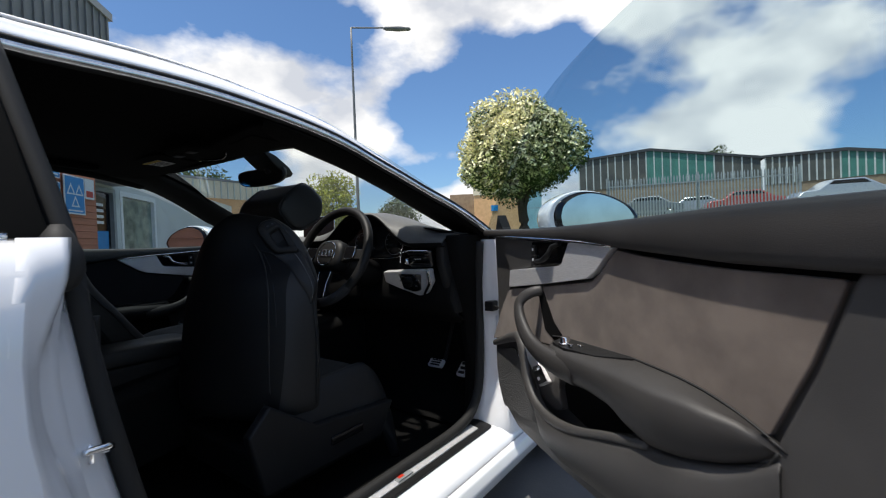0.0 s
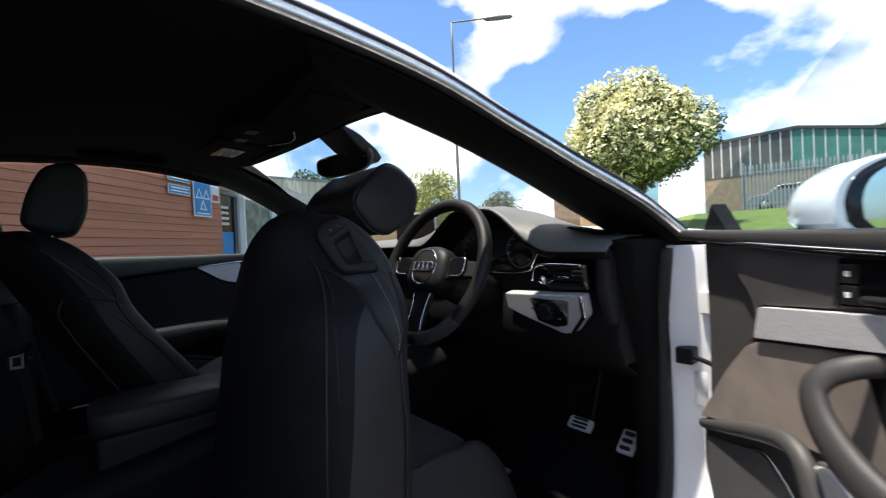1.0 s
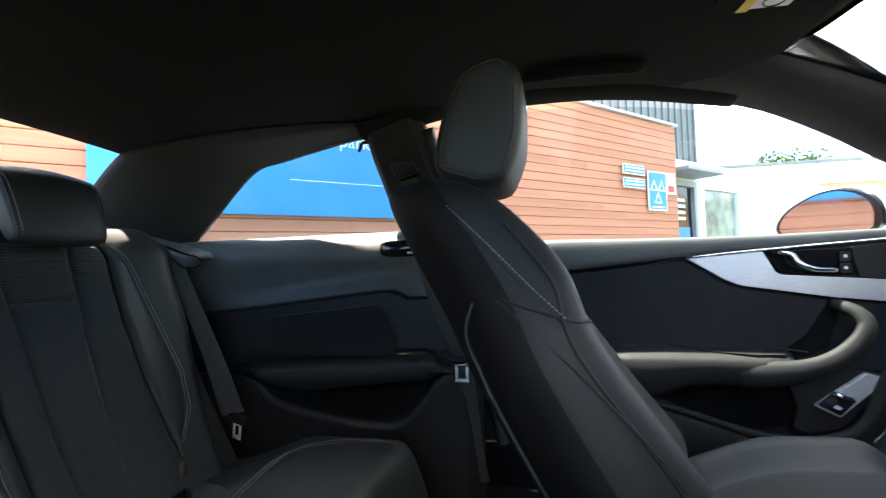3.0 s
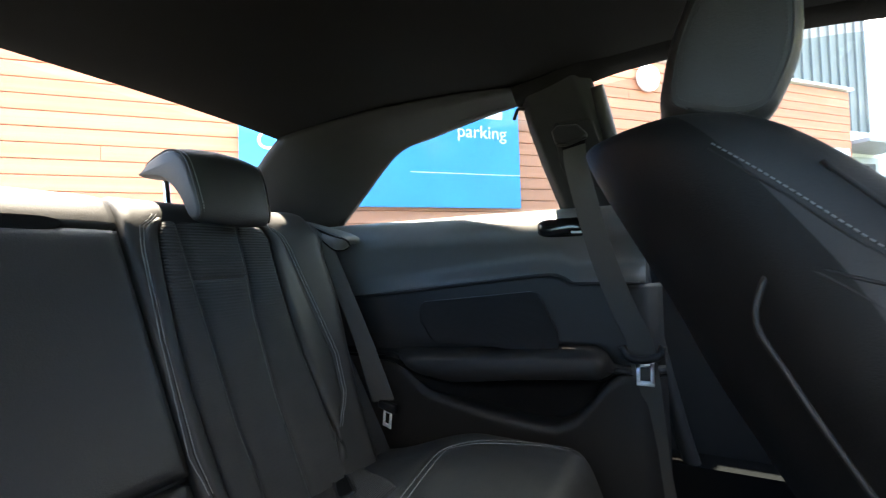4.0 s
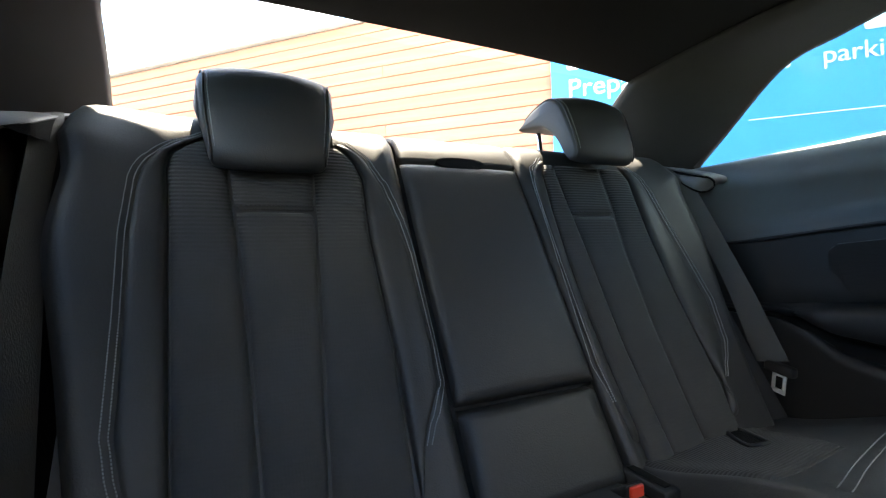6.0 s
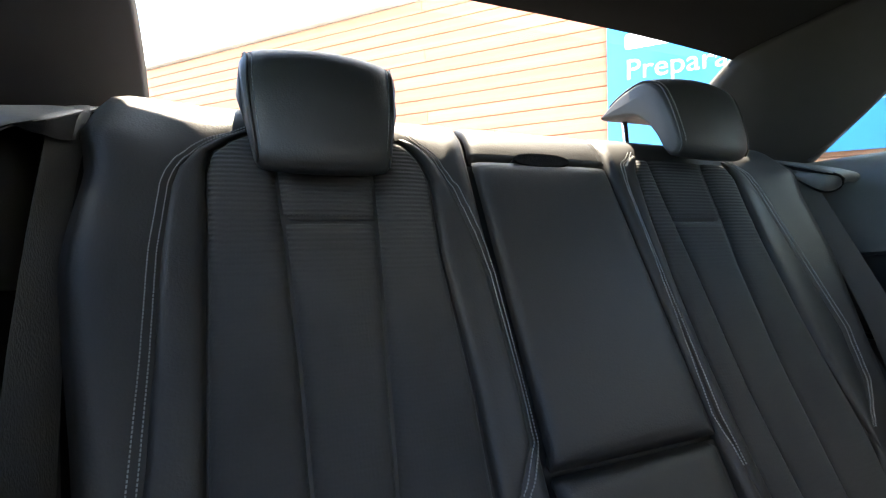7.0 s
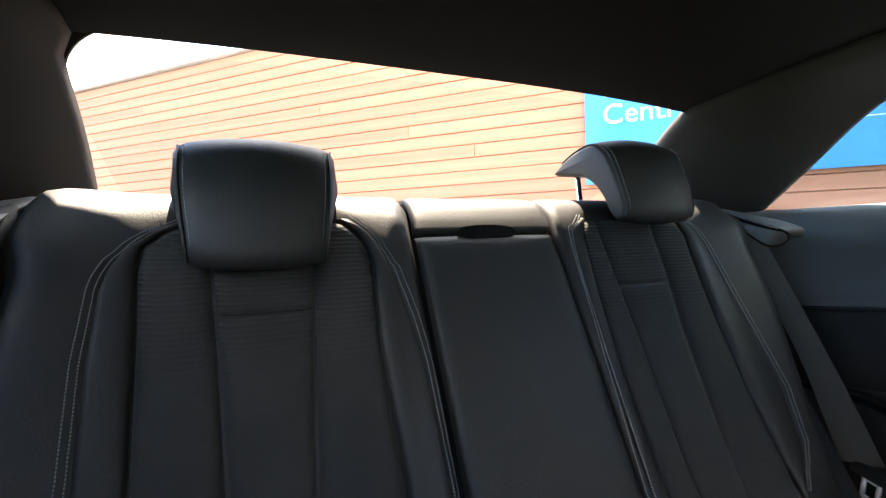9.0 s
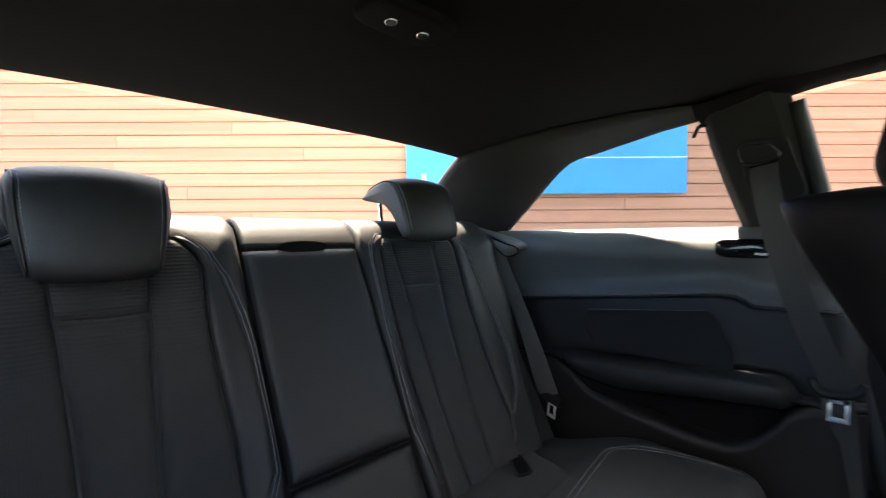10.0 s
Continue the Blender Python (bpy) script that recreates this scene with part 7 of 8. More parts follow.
# ---- rear side panels ----
for sg in (1, -1):
    sp = thing("rear_side_panel", "black rear side panel with armrest and pocket", "side panel", group="rear side panels")
    V3 = lambda x, y, z: Vector((sg * x, y, z))
    ys_ = [-0.06 + (0.87 if sg < 0 else 0.79) * k / 30 for k in range(31)]
    rows = []
    for y in ys_:
        cut = lerp_table([(-0.06, 0.745), (0.11, 0.755), (0.60, 0.805), (0.64, 0.80), (0.66, 0.785), (0.85, 0.785)], y)
        nar = -0.012 * smooth01(0.25, 0.0, y) + 0.026 * smooth01(0.35, 0.72, y)
        g_ = 0.022 * smooth01(0.05, 0.35, y)
        rows.append([V3(x + nar, y, z) for x, z in ((0.785, 0.948), (0.758, 0.957), (0.730, 0.955), (0.706, 0.944), (0.690, 0.920), (0.683, 0.896), (0.685 + g_ * 0.3, 0.874), (0.690 + g_, cut + 0.052), (0.689 + g_ * 0.7, cut + 0.030), (0.686 + g_ * 0.15, cut + 0.016), (0.683, cut + 0.005), (0.682, cut - 0.003))])
    # black panel; its paler colour carries the sky light from the window
    part("upper_panel", surf(rows), M_ledge, sp, "soft black upper panel with sky light put into its colour", solid=0.012, offset=-1)
    rows = []
    for y in [-0.06 + 0.90 * k / 75 for k in range(76)]:
        cut = lerp_table([(-0.06, 0.745), (0.11, 0.755), (0.60, 0.805), (0.64, 0.80), (0.66, 0.785), (0.85, 0.785)], y)
        nar = 0.026 * smooth01(0.35, 0.72, y) + 0.035 * smooth01(0.79, 0.84, y) ** 2
        zt = lerp_table([(-0.06, 0.602), (0.22, 0.606), (0.26, 0.612), (0.41, 0.622), (0.54, 0.628), (0.65, 0.637), (0.715, 0.640), (0.735, 0.624), (0.745, 0.604), (0.85, 0.602)], y)
        zl = lerp_table([(-0.06, 0.598), (0.22, 0.600), (0.26, 0.594), (0.32, 0.572), (0.40, 0.562), (0.445, 0.566), (0.54, 0.577), (0.65, 0.586), (0.725, 0.592), (0.745, 0.600), (0.85, 0.599)], y)
        zr = lerp_table([(-0.06, 0.590), (0.20, 0.585), (0.26, 0.562), (0.32, 0.526), (0.39, 0.510), (0.485, 0.492), (0.567, 0.480), (0.627, 0.478), (0.669, 0.497), (0.709, 0.541), (0.738, 0.582), (0.76, 0.592), (0.85, 0.592)], y)
        fa = smooth01(0.20, 0.30, y) * smooth01(0.752, 0.722, y)
        fh = smooth01(0.34, 0.44, y) * smooth01(0.745, 0.71, y)
        fr = smooth01(0.20, 0.32, y) * smooth01(0.80, 0.735, y)
        rows.append([V3(x + nar, y, z) for x, z in (
            (0.679, cut - 0.002), (0.677, cut - 0.012), (0.674, 0.70), (0.671, 0.66), (0.671, zt + 0.012),
            (0.667 - 0.030 * fa, zt + 0.006), (0.668 - 0.056 * fa, zt + 0.001), (0.668 - 0.063 * fa, zt - 0.007), (0.668 - 0.063 * fa, (zt + zl) / 2), (0.668 - 0.058 * fa, zl + 0.005), (0.669 - 0.046 * fa, zl),
            (0.670 + 0.030 * fh, zl - 0.001), (0.671 + 0.046 * fh, (zl + zr) / 2), (0.668 + 0.030 * fh - 0.012 * fr, zr + 0.002),
            (0.668 - 0.016 * fr, zr), (0.667 - 0.023 * fr, zr - 0.006), (0.667 - 0.024 * fr, zr - 0.014), (0.668 - 0.018 * fr, zr - 0.030), (0.670 - 0.008 * fr, 0.42), (0.671, 0.34), (0.672, 0.24))])
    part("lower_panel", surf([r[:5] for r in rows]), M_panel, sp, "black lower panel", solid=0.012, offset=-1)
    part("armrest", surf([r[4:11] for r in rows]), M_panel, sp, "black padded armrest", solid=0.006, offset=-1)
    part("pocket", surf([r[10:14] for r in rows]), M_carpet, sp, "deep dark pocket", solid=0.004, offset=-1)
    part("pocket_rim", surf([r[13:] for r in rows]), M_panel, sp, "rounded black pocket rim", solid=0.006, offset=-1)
    part("panel_seam", tube([V3(0.676, -0.02, 0.749), V3(0.676, 0.11, 0.7535), V3(0.677, 0.40, 0.783), V3(0.696, 0.60, 0.8035), V3(0.700, 0.645, 0.798), V3(0.701, 0.665, 0.785), V3(0.703, 0.735, 0.784), V3(0.705, 0.80, 0.784)], 0.0035, 44, 6), M_rubber, sp)
    g_x = lambda y, z: 0.6575 + 0.026 * smooth01(0.35, 0.72, y) + 0.0015 * (1 - abs(z - 0.70) / 0.06)
    rows = []
    for y in [0.30 + 0.335 * k / 24 for k in range(25)]:
        top = 0.741 + 0.095 * (y - 0.30) - 0.10 * smooth01(0.585, 0.645, y) - 0.012 * smooth01(0.315, 0.30, y)
        low = 0.643 + 0.05 * smooth01(0.34, 0.30, y) - 0.004 * (y > 0.5)
        rows.append([V3(g_x(y, low + (top - low) * j / 8), y, low + (top - low) * j / 8) for j in range(9)])
    part("speaker_grille", surf(rows), M_grille, sp, "dark speaker grille", solid=0.004)
    part("grille_edge", tube([r[-1] for r in rows[:-4]], 0.0012, 30, 6), M_ledge, sp)
    part("grab_scoop", loft([[V3(0.722 - 0.020 * d, 0.652 + 0.060 * k * math.copysign(abs(math.cos(a)) ** 0.55, math.cos(a)), 0.908 + 0.021 * k * math.copysign(abs(math.sin(a)) ** 0.55, math.sin(a))) for a in [2 * math.pi * j / 28 for j in range(28)]] for d, k in ((0, 1.0), (1.0, 1.0), (1.1, 0.85))]), M_gloss, sp, "black pull scoop")
    part("scoop_edge", tube([V3(0.699, 0.668, 0.897), V3(0.697, 0.688, 0.896), V3(0.698, 0.697, 0.903), V3(0.699, 0.698, 0.912)], 0.003, 16, 6), M_steel, sp, "bright steel hook")
    # rear belt: guide, strap, tongue
    rb_ = thing("rear_seat_belt", "black rear seat belt with steel tongue", "seat belt", group="seat belts")
    lip = spline([V3(0.614, -0.090, 0.978), V3(0.611, -0.02, 0.955), V3(0.609, 0.043, 0.9315), V3(0.611, 0.078, 0.917), V3(0.632, 0.092, 0.905), V3(0.658, 0.078, 0.892)], 20)
    slit = [p + Vector((0.004 * sg, 0, -(0.010 if sg < 0 else 0.030) * math.sin(math.pi * min(1.0, k / 16)) ** 0.7 - 0.001)) for k, p in enumerate(lip)]
    foot = spline([V3(0.614, -0.070, 0.955), V3(0.609, 0.00, 0.925), V3(0.608, 0.040, 0.898), V3(0.611, 0.067, 0.880), V3(0.637, 0.073, 0.8790), V3(0.655, 0.076, 0.886)], 20)
    rail = spline([V3(0.716, -0.100, 0.952), V3(0.700, -0.02, 0.945), V3(0.694, 0.05, 0.930), V3(0.694, 0.09, 0.915), V3(0.690, 0.105, 0.903), V3(0.682, 0.098, 0.890)], 20)
    gd = part("belt_guide", surf([[p, p.lerp(q, 0.08) + UP * 0.003, p.lerp(q, 0.4) + UP * 0.006, p.lerp(q, 0.75) + UP * 0.004, q] for p, q in zip(lip, rail)]), M_ledge, rb_, "black moulded belt guide", solid=0.004)
    part("guide_slot", surf([[p + Vector((0.003 * sg, 0, 0)), q] for p, q in zip(lip, slit)]), M_carpet, gd, "dark belt slot", solid=0.002)
    if sg < 0:
        part("guide_pad", surf([[p, p.lerp(q, 0.5) - Vector((0.002 * sg, 0, 0)), q] for p, q in zip(slit, foot)]), M_ledge, gd, solid=0.004)
        part("guide_joint", tube(foot[8:] + lip[:14:-1], 0.0022, 40, 6), M_carpet, gd)
    if sg < 0:
        ea, eb = [(0.618, -0.05, 0.962), (0.598, -0.028, 0.953), (0.590, 0.045, 0.842), (0.589, 0.131, 0.68), (0.592, 0.195, 0.50)], [(0.640, 0.025, 0.934), (0.618, 0.046, 0.915), (0.615, 0.104, 0.805), (0.613, 0.190, 0.635), (0.610, 0.248, 0.508)]
        at_t = (0.601, 0.236, 0.492)
    else:
        ea, eb = [(0.622, -0.035, 0.964), (0.606, -0.015, 0.950), (0.606, 0.045, 0.82), (0.600, 0.09, 0.66), (0.598, 0.125, 0.48)], [(0.642, 0.030, 0.938), (0.622, 0.050, 0.914), (0.630, 0.080, 0.79), (0.632, 0.12, 0.65), (0.624, 0.16, 0.49)]
        at_t = (0.601, 0.155, 0.475)
    part("strap", surf([[V3(*p), V3(*p.lerp(q, 0.5)), V3(*q)] for p, q in zip(spline(ea, 26), spline(eb, 26))]), M_belt, rb_, "black webbing", solid=0.002)
    tm = Matrix.Translation((sg * at_t[0], at_t[1], at_t[2])) @ Matrix.Rotation(radians(-78 * sg), 4, "Z") @ Matrix.Rotation(radians(8), 4, "Y")
    part("tongue_cover", box(-0.030, 0.030, -0.009, 0.009, -0.010, 0.012, tm), M_hard, rb_, bevel=0.005)
    tg = tm @ Matrix.Translation((0, 0, -0.026))
    part("tongue", merge(box(-0.014, -0.008, -0.0015, 0.0015, -0.020, 0.018, tg), box(0.008, 0.014, -0.0015, 0.0015, -0.020, 0.018, tg), box(-0.014, 0.014, -0.0015, 0.0015, -0.025, -0.016, tg), box(-0.014, 0.014, -0.0015, 0.0015, 0.010, 0.018, tg)), M_steel, rb_, "steel belt tongue")
    # front belt on the centre pillar
    fb = thing("front_seat_belt", "black front seat belt hanging from the centre pillar", "seat belt", group="seat belts")
    face = lambda z: 0.756 - 0.36 * (z - 0.95)
    flat = lambda pts, d: [V3(face(p[1]) - d, p[0], p[1]) for p in pts]
    plate = rounded([(0.640, 1.138), (0.722, 1.135), (0.751, 1.030), (0.728, 0.995), (0.668, 0.995), (0.645, 1.05)], 0.010, 4)
    plate = [(p[0], p[1]) for p in plate]
    pl = part("outlet_plate", loft([flat(plate, -0.004), flat(plate, 0.004), flat([(0.690 + (y - 0.690) * 0.95, 1.07 + (z - 1.07) * 0.95) for y, z in plate], 0.007)]), M_pillar, fb, "dark belt outlet plate", smooth=False)
    hood = [(0.638, 1.118), (0.650, 1.128), (0.694, 1.124), (0.712, 1.104), (0.709, 1.096), (0.662, 1.086), (0.642, 1.094)]
    part("outlet_hood", loft([flat(hood, 0.004), flat(hood, 0.020), flat([(0.676 + (y - 0.676) * 0.90, 1.107 + (z - 1.107) * 0.86) for y, z in hood], 0.026)]), M_hard, pl, "black belt outlet hood", bevel=0.003)
    part("outlet_lip", tube(flat([(0.648, 1.090), (0.664, 1.086), (0.690, 1.091), (0.710, 1.098)], 0.024), 0.0042, 20, 8), M_soft, pl)
    part("outlet_slot", loft([flat([(0.655, 1.086), (0.706, 1.095), (0.703, 1.074), (0.655, 1.066)], d) for d in (0.004, 0.0085)]), M_carpet, pl, "dark belt slot", smooth=False)
    strap = spline([(0.700, 0.681, 1.082), (0.690, 0.684, 1.055), (0.674, 0.70, 0.98), (0.668, 0.735, 0.84), (0.674, 0.775, 0.72), (0.680, 0.80, 0.65), (0.71, 0.82, 0.40), (0.72, 0.83, 0.33)], 30)
    part("strap", surf([[V3(p.x, p.y - 0.024, p.z - 0.004), V3(p.x - 0.002, p.y + 0.024, p.z + 0.004)] for p in strap]), M_belt, fb, "black webbing", solid=0.002)
    part("tongue_cover", tube([V3(0.668, 0.765, 0.660), V3(0.663, 0.775, 0.640), V3(0.662, 0.80, 0.636), V3(0.664, 0.83, 0.645), V3(0.668, 0.838, 0.665)], 0.008, 20, 8), M_hard, fb, "black tongue cover")
    ft = Matrix.Translation((sg * 0.664, 0.805, 0.612)) @ Matrix.Rotation(math.pi / 2, 4, "Z")
    part("tongue", merge(box(-0.016, -0.009, -0.0015, 0.0015, -0.020, 0.018, ft), box(0.009, 0.016, -0.0015, 0.0015, -0.020, 0.018, ft), box(-0.016, 0.016, -0.0015, 0.0015, -0.026, -0.017, ft), box(-0.016, 0.016, -0.0015, 0.0015, 0.010, 0.020, ft)), M_steel, fb, "steel belt tongue")


# ---- dashboard ----
dash = thing("dashboard", "black dashboard with aluminium inlay and hooded instruments", "dashboard")


def dash_profile(x):
    """Section of the dashboard at x: a tall hood over the instruments, falling away to the door."""
    b1, b2 = 1 - smooth01(0.05, 0.25, abs(x - 0.345)), 1 - smooth01(0.0, 0.34, abs(x - 0.345))
    k = (x / 0.72) ** 2
    base = lerp_table([(-0.8, 0.930), (0.0, 0.938), (0.12, 0.936), (0.60, 0.918), (0.8, 0.912)], x)
    lip = lerp_table([(-0.8, 0.905), (0.12, 0.908), (0.50, 0.884), (0.8, 0.880)], x) + 0.110 * b1
    return [(2.30 - 0.20 * k, 0.915 + 0.02 * b2), (2.10 - 0.10 * k, 0.920 + 0.050 * b2), (1.98, base + 0.076 * b2), (1.90, base + 0.086 * b2), (1.84, base - 0.006 + 0.086 * b2), (1.805, max(lip + 0.006, base - 0.020 + 0.080 * b2)),
            (1.793, lip), (1.797, lip - 0.010), (1.83 + 0.025 * b1, lip - 0.016), (1.868, max(0.866, lip - 0.034)), (1.872, 0.858), (1.865, 0.80), (1.845, 0.74), (1.835, 0.68), (1.86, 0.63), (1.95, 0.58), (2.2, 0.56)]


DX = [-0.735 + 1.47 * k / 90 for k in range(91)]
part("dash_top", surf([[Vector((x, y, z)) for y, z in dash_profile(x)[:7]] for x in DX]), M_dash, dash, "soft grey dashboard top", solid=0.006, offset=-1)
# far darker than the top: the shade below the hood is in the colour
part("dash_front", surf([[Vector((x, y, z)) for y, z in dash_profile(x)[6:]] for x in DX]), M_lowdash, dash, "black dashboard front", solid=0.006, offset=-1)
# end cap toward the door
part("end_cap", loft([[Vector((x, y, z)) for y, z in ((1.86, 0.62), (1.835, 0.72), (1.80, 0.80), (1.80, 0.875), (1.85, 0.900), (2.05, 0.905), (2.1, 0.62))] for x in (0.70, 0.735)]), M_soft, dash, bevel=0.012)
# instruments
part("instrument_panel", loft([[Vector((0.365 + 0.175 * c, 1.862 - 0.004 * k, 0.892 + 0.062 * s_)) for c, s_ in [(math.copysign(abs(math.cos(q)) ** 0.4, math.cos(q)), math.copysign(abs(math.sin(q)) ** 0.5, math.sin(q))) for q in [2 * math.pi * j / 32 for j in range(32)]]] for k in (0.0, 1.0)]), M_screen, dash, "dark instrument display", smooth=False)
M_dial = mat("dial_marking", (0.12, 0.125, 0.13), 0.5)
for dx in (-0.055, 0.118):
    ring = [Vector((0.345 + dx + 0.045 * math.cos(q), 1.850, 0.885 + 0.045 * math.sin(q))) for q in [2 * math.pi * j / 24 for j in range(24)]]
    g = part("dial", tube(ring, 0.0010, 48, 5, closed=True), M_dial, dash, "dial ring")
    for j in range(9):
        q = radians(-40 + 260 * j / 8)
        c = Vector((0.345 + dx + 0.037 * math.cos(q), 1.849, 0.885 + 0.037 * math.sin(q)))
        part("dial_mark", box(c.x - 0.002, c.x + 0.002, 1.847, 1.850, c.z - 0.002, c.z + 0.002), M_dial, g, smooth=False)
# aluminium inlay with the light switch, and the outer vent
tilt = Matrix.Translation((0.56, 1.83, 0.76)) @ Matrix.Rotation(radians(-6), 4, "Z") @ Matrix.Rotation(radians(12), 4, "X")
tp = lambda pts, d0, d1, r=0.006: prism(rounded([(x - 0.56, z - 0.76) for x, z in pts], r), d1 - d0, tilt @ axes((0, -d0, 0), (1, 0, 0), (0, 0, 1), (0, -1, 0)))
inlay = part("inlay", tp([(0.440, 0.782), (0.686, 0.792), (0.686, 0.745), (0.646, 0.700), (0.615, 0.694), (0.50, 0.722), (0.440, 0.740)], 0.0, 0.028), M_alu, dash, "brushed aluminium inlay", bevel=0.004)
part("light_switch_panel", tp([(0.530, 0.776), (0.646, 0.776), (0.633, 0.718), (0.60, 0.710), (0.545, 0.720)], 0.028, 0.031), M_gloss, dash, "black light switch panel")
part("inlay_end", tp([(0.678, 0.7905), (0.6875, 0.7925), (0.6875, 0.744), (0.648, 0.699), (0.642, 0.704), (0.678, 0.746)], 0.0285, 0.0315, 0.002), M_bright, dash, "bright bevelled end of the inlay")

part("light_knob", cyl(0.020, 0.016, tilt @ Matrix.Translation((0.022, -0.038, -0.012)) @ Matrix.Rotation(math.pi / 2, 4, "X"), 24), M_hard, dash, "rotary light switch", bevel=0.003)
part("knob_bar", box(0.002, 0.042, -0.050, -0.046, -0.015, -0.008, tilt), M_bright, dash, smooth=False)
for dx, dz in ((-0.03, 0.01), (-0.03, -0.012), (0.05, 0.012), (0.062, -0.008), (0.0, -0.035), (0.05, -0.03)):
    part("switch_mark", box(dx, dx + 0.008, -0.0325, -0.031, dz, dz + 0.004, tilt), M_dial, dash, smooth=False)
vent = part("side_vent", tp([(0.560, 0.858), (0.688, 0.856), (0.686, 0.798), (0.585, 0.793), (0.545, 0.815)], -0.015, 0.004), M_gloss, dash, "black side vent")
for z in (0.805, 0.818, 0.831, 0.843):
    part("vent_slat", tp([(0.582, z), (0.680, z + 0.002), (0.680, z + 0.007), (0.582, z + 0.005)], 0.003, 0.010, 0.001), M_hard, vent, smooth=False)
part("vent_line", tube([tilt @ Vector(p) for p in ((-0.022, -0.018, 0.058), (-0.006, -0.020, 0.090), (0.03, -0.020, 0.100), (0.128, -0.016, 0.098))], 0.0028, 26, 6), M_bright, vent, "bright vent line")
part("vent_wheel", cyl(0.012, 0.012, tilt @ Matrix.Translation((0.012, -0.012, 0.060)) @ Matrix.Rotation(math.pi / 2, 4, "Y"), 16), M_chrome, vent)
part("vent_tab", box(0.055, 0.088, -0.018, -0.010, 0.066, 0.071, tilt), M_chrome, vent, bevel=0.002)
vent_z = lambda x: dash_profile(x)[3][1] + 0.004
part("demist_vent", loft([[Vector((x, y, vent_z(x) + h)) for x, y in ((0.585, 1.885), (0.668, 1.885), (0.676, 1.955), (0.598, 1.955))] for h in (-0.004, 0.0)]), M_carpet, dash, "black demister vent", smooth=False)
for k in range(5):
    part("vent_slat", loft([[Vector((x, 1.890 + 0.014 * k + dy, vent_z(x) + h)) for x, dy in ((0.590 + 0.002 * k, 0.0), (0.666 + 0.001 * k, 0.0), (0.666 + 0.001 * k, 0.006), (0.590 + 0.002 * k, 0.006))] for h in (0.0, 0.002)]), M_hard, dash, smooth=False)
part("cluster_line", tube([(0.345, 1.845, 0.826), (0.44, 1.843, 0.826), (0.505, 1.83, 0.834), (0.530, 1.815, 0.855), (0.555, 1.803, 0.880)], 0.0022, 30, 6), M_chrome, dash)
scr = thing("centre_screen", "slim tablet screen with an aluminium edge on the dashboard", "screen")
part("screen_body", loft([[Vector((0.02 + 0.105 * c, y, 0.955 + 0.058 * s_)) for c, s_ in [(math.copysign(abs(math.cos(q)) ** 0.25, math.cos(q)), math.copysign(abs(math.sin(q)) ** 0.25, math.sin(q))) for q in [2 * math.pi * j / 32 for j in range(32)]]] for y in (1.845, 1.835)]), M_screen, scr, bevel=0.002)
part("screen_edge", tube([Vector((0.02 + 0.106 * math.copysign(abs(math.cos(q)) ** 0.25, math.cos(q)), 1.84, 0.955 + 0.059 * math.copysign(abs(math.sin(q)) ** 0.25, math.sin(q)))) for q in [2 * math.pi * j / 32 for j in range(32)]], 0.004, 64, 6, closed=True), M_chrome, scr, "bright screen edge")
part("screen_foot", box(-0.03, 0.07, 1.845, 1.90, 0.90, 0.93), M_soft, scr, bevel=0.006)

# ---- steering wheel ----
wheel = thing("steering_wheel", "black leather three-spoke steering wheel with a chrome-ringed boss", "steering wheel")
WM = Matrix.Translation((0.328, 1.655, 0.848)) @ Matrix.Rotation(radians(66), 4, "X")
w_at = lambda x, y, z=0.0: WM @ Vector((x, y, z))
RIM = 0.182
part("rim", tube([w_at(RIM * math.cos(q), RIM * math.sin(q)) for q in [2 * math.pi * j / 48 for j in range(48)]], 0.0165, 96, 14, closed=True), M_rimskin, wheel, "black leather rim")
for q0, q1 in ((-2.45, -1.75), (-1.40, -0.70)):
    part("grip_zone", tube([w_at(RIM * math.cos(q0 + (q1 - q0) * j / 12), RIM * math.sin(q0 + (q1 - q0) * j / 12)) for j in range(13)], 0.0172, 30, 14), wave_bump(mat("perforated_leather", (0.028, 0.028, 0.03), 0.55), 220, 0.5, "X"), wheel, "perforated rim grip")
boss = [(0.075 * math.copysign(abs(math.cos(q)) ** 0.7, math.cos(q)), 0.062 * math.copysign(abs(math.sin(q)) ** 0.7, math.sin(q)) - 0.004) for q in [2 * math.pi * j / 36 for j in range(36)]]
part("boss", loft([[w_at(x * k, y * k, z) for x, y in boss] for z, k in ((-0.035, 0.9), (-0.01, 1.0), (0.012, 0.98), (0.022, 0.88), (0.0265, 0.66))]), M_rimskin, wheel, "black airbag boss")
part("boss_ring", tube([w_at(0.046 * math.cos(q), 0.046 * math.sin(q) - 0.002, 0.0255) for q in [2 * math.pi * j / 32 for j in range(32)]], 0.0022, 64, 6, closed=True), M_bright, wheel, "chrome ring on the boss")
for k in range(4):
    part("emblem_ring", tube([w_at(-0.0270 + 0.018 * k + 0.0118 * math.cos(q), 0.0118 * math.sin(q) - 0.002, 0.0295) for q in [2 * math.pi * j / 20 for j in range(20)]], 0.0016, 36, 6, closed=True), M_bright, wheel, "plain chrome ring")
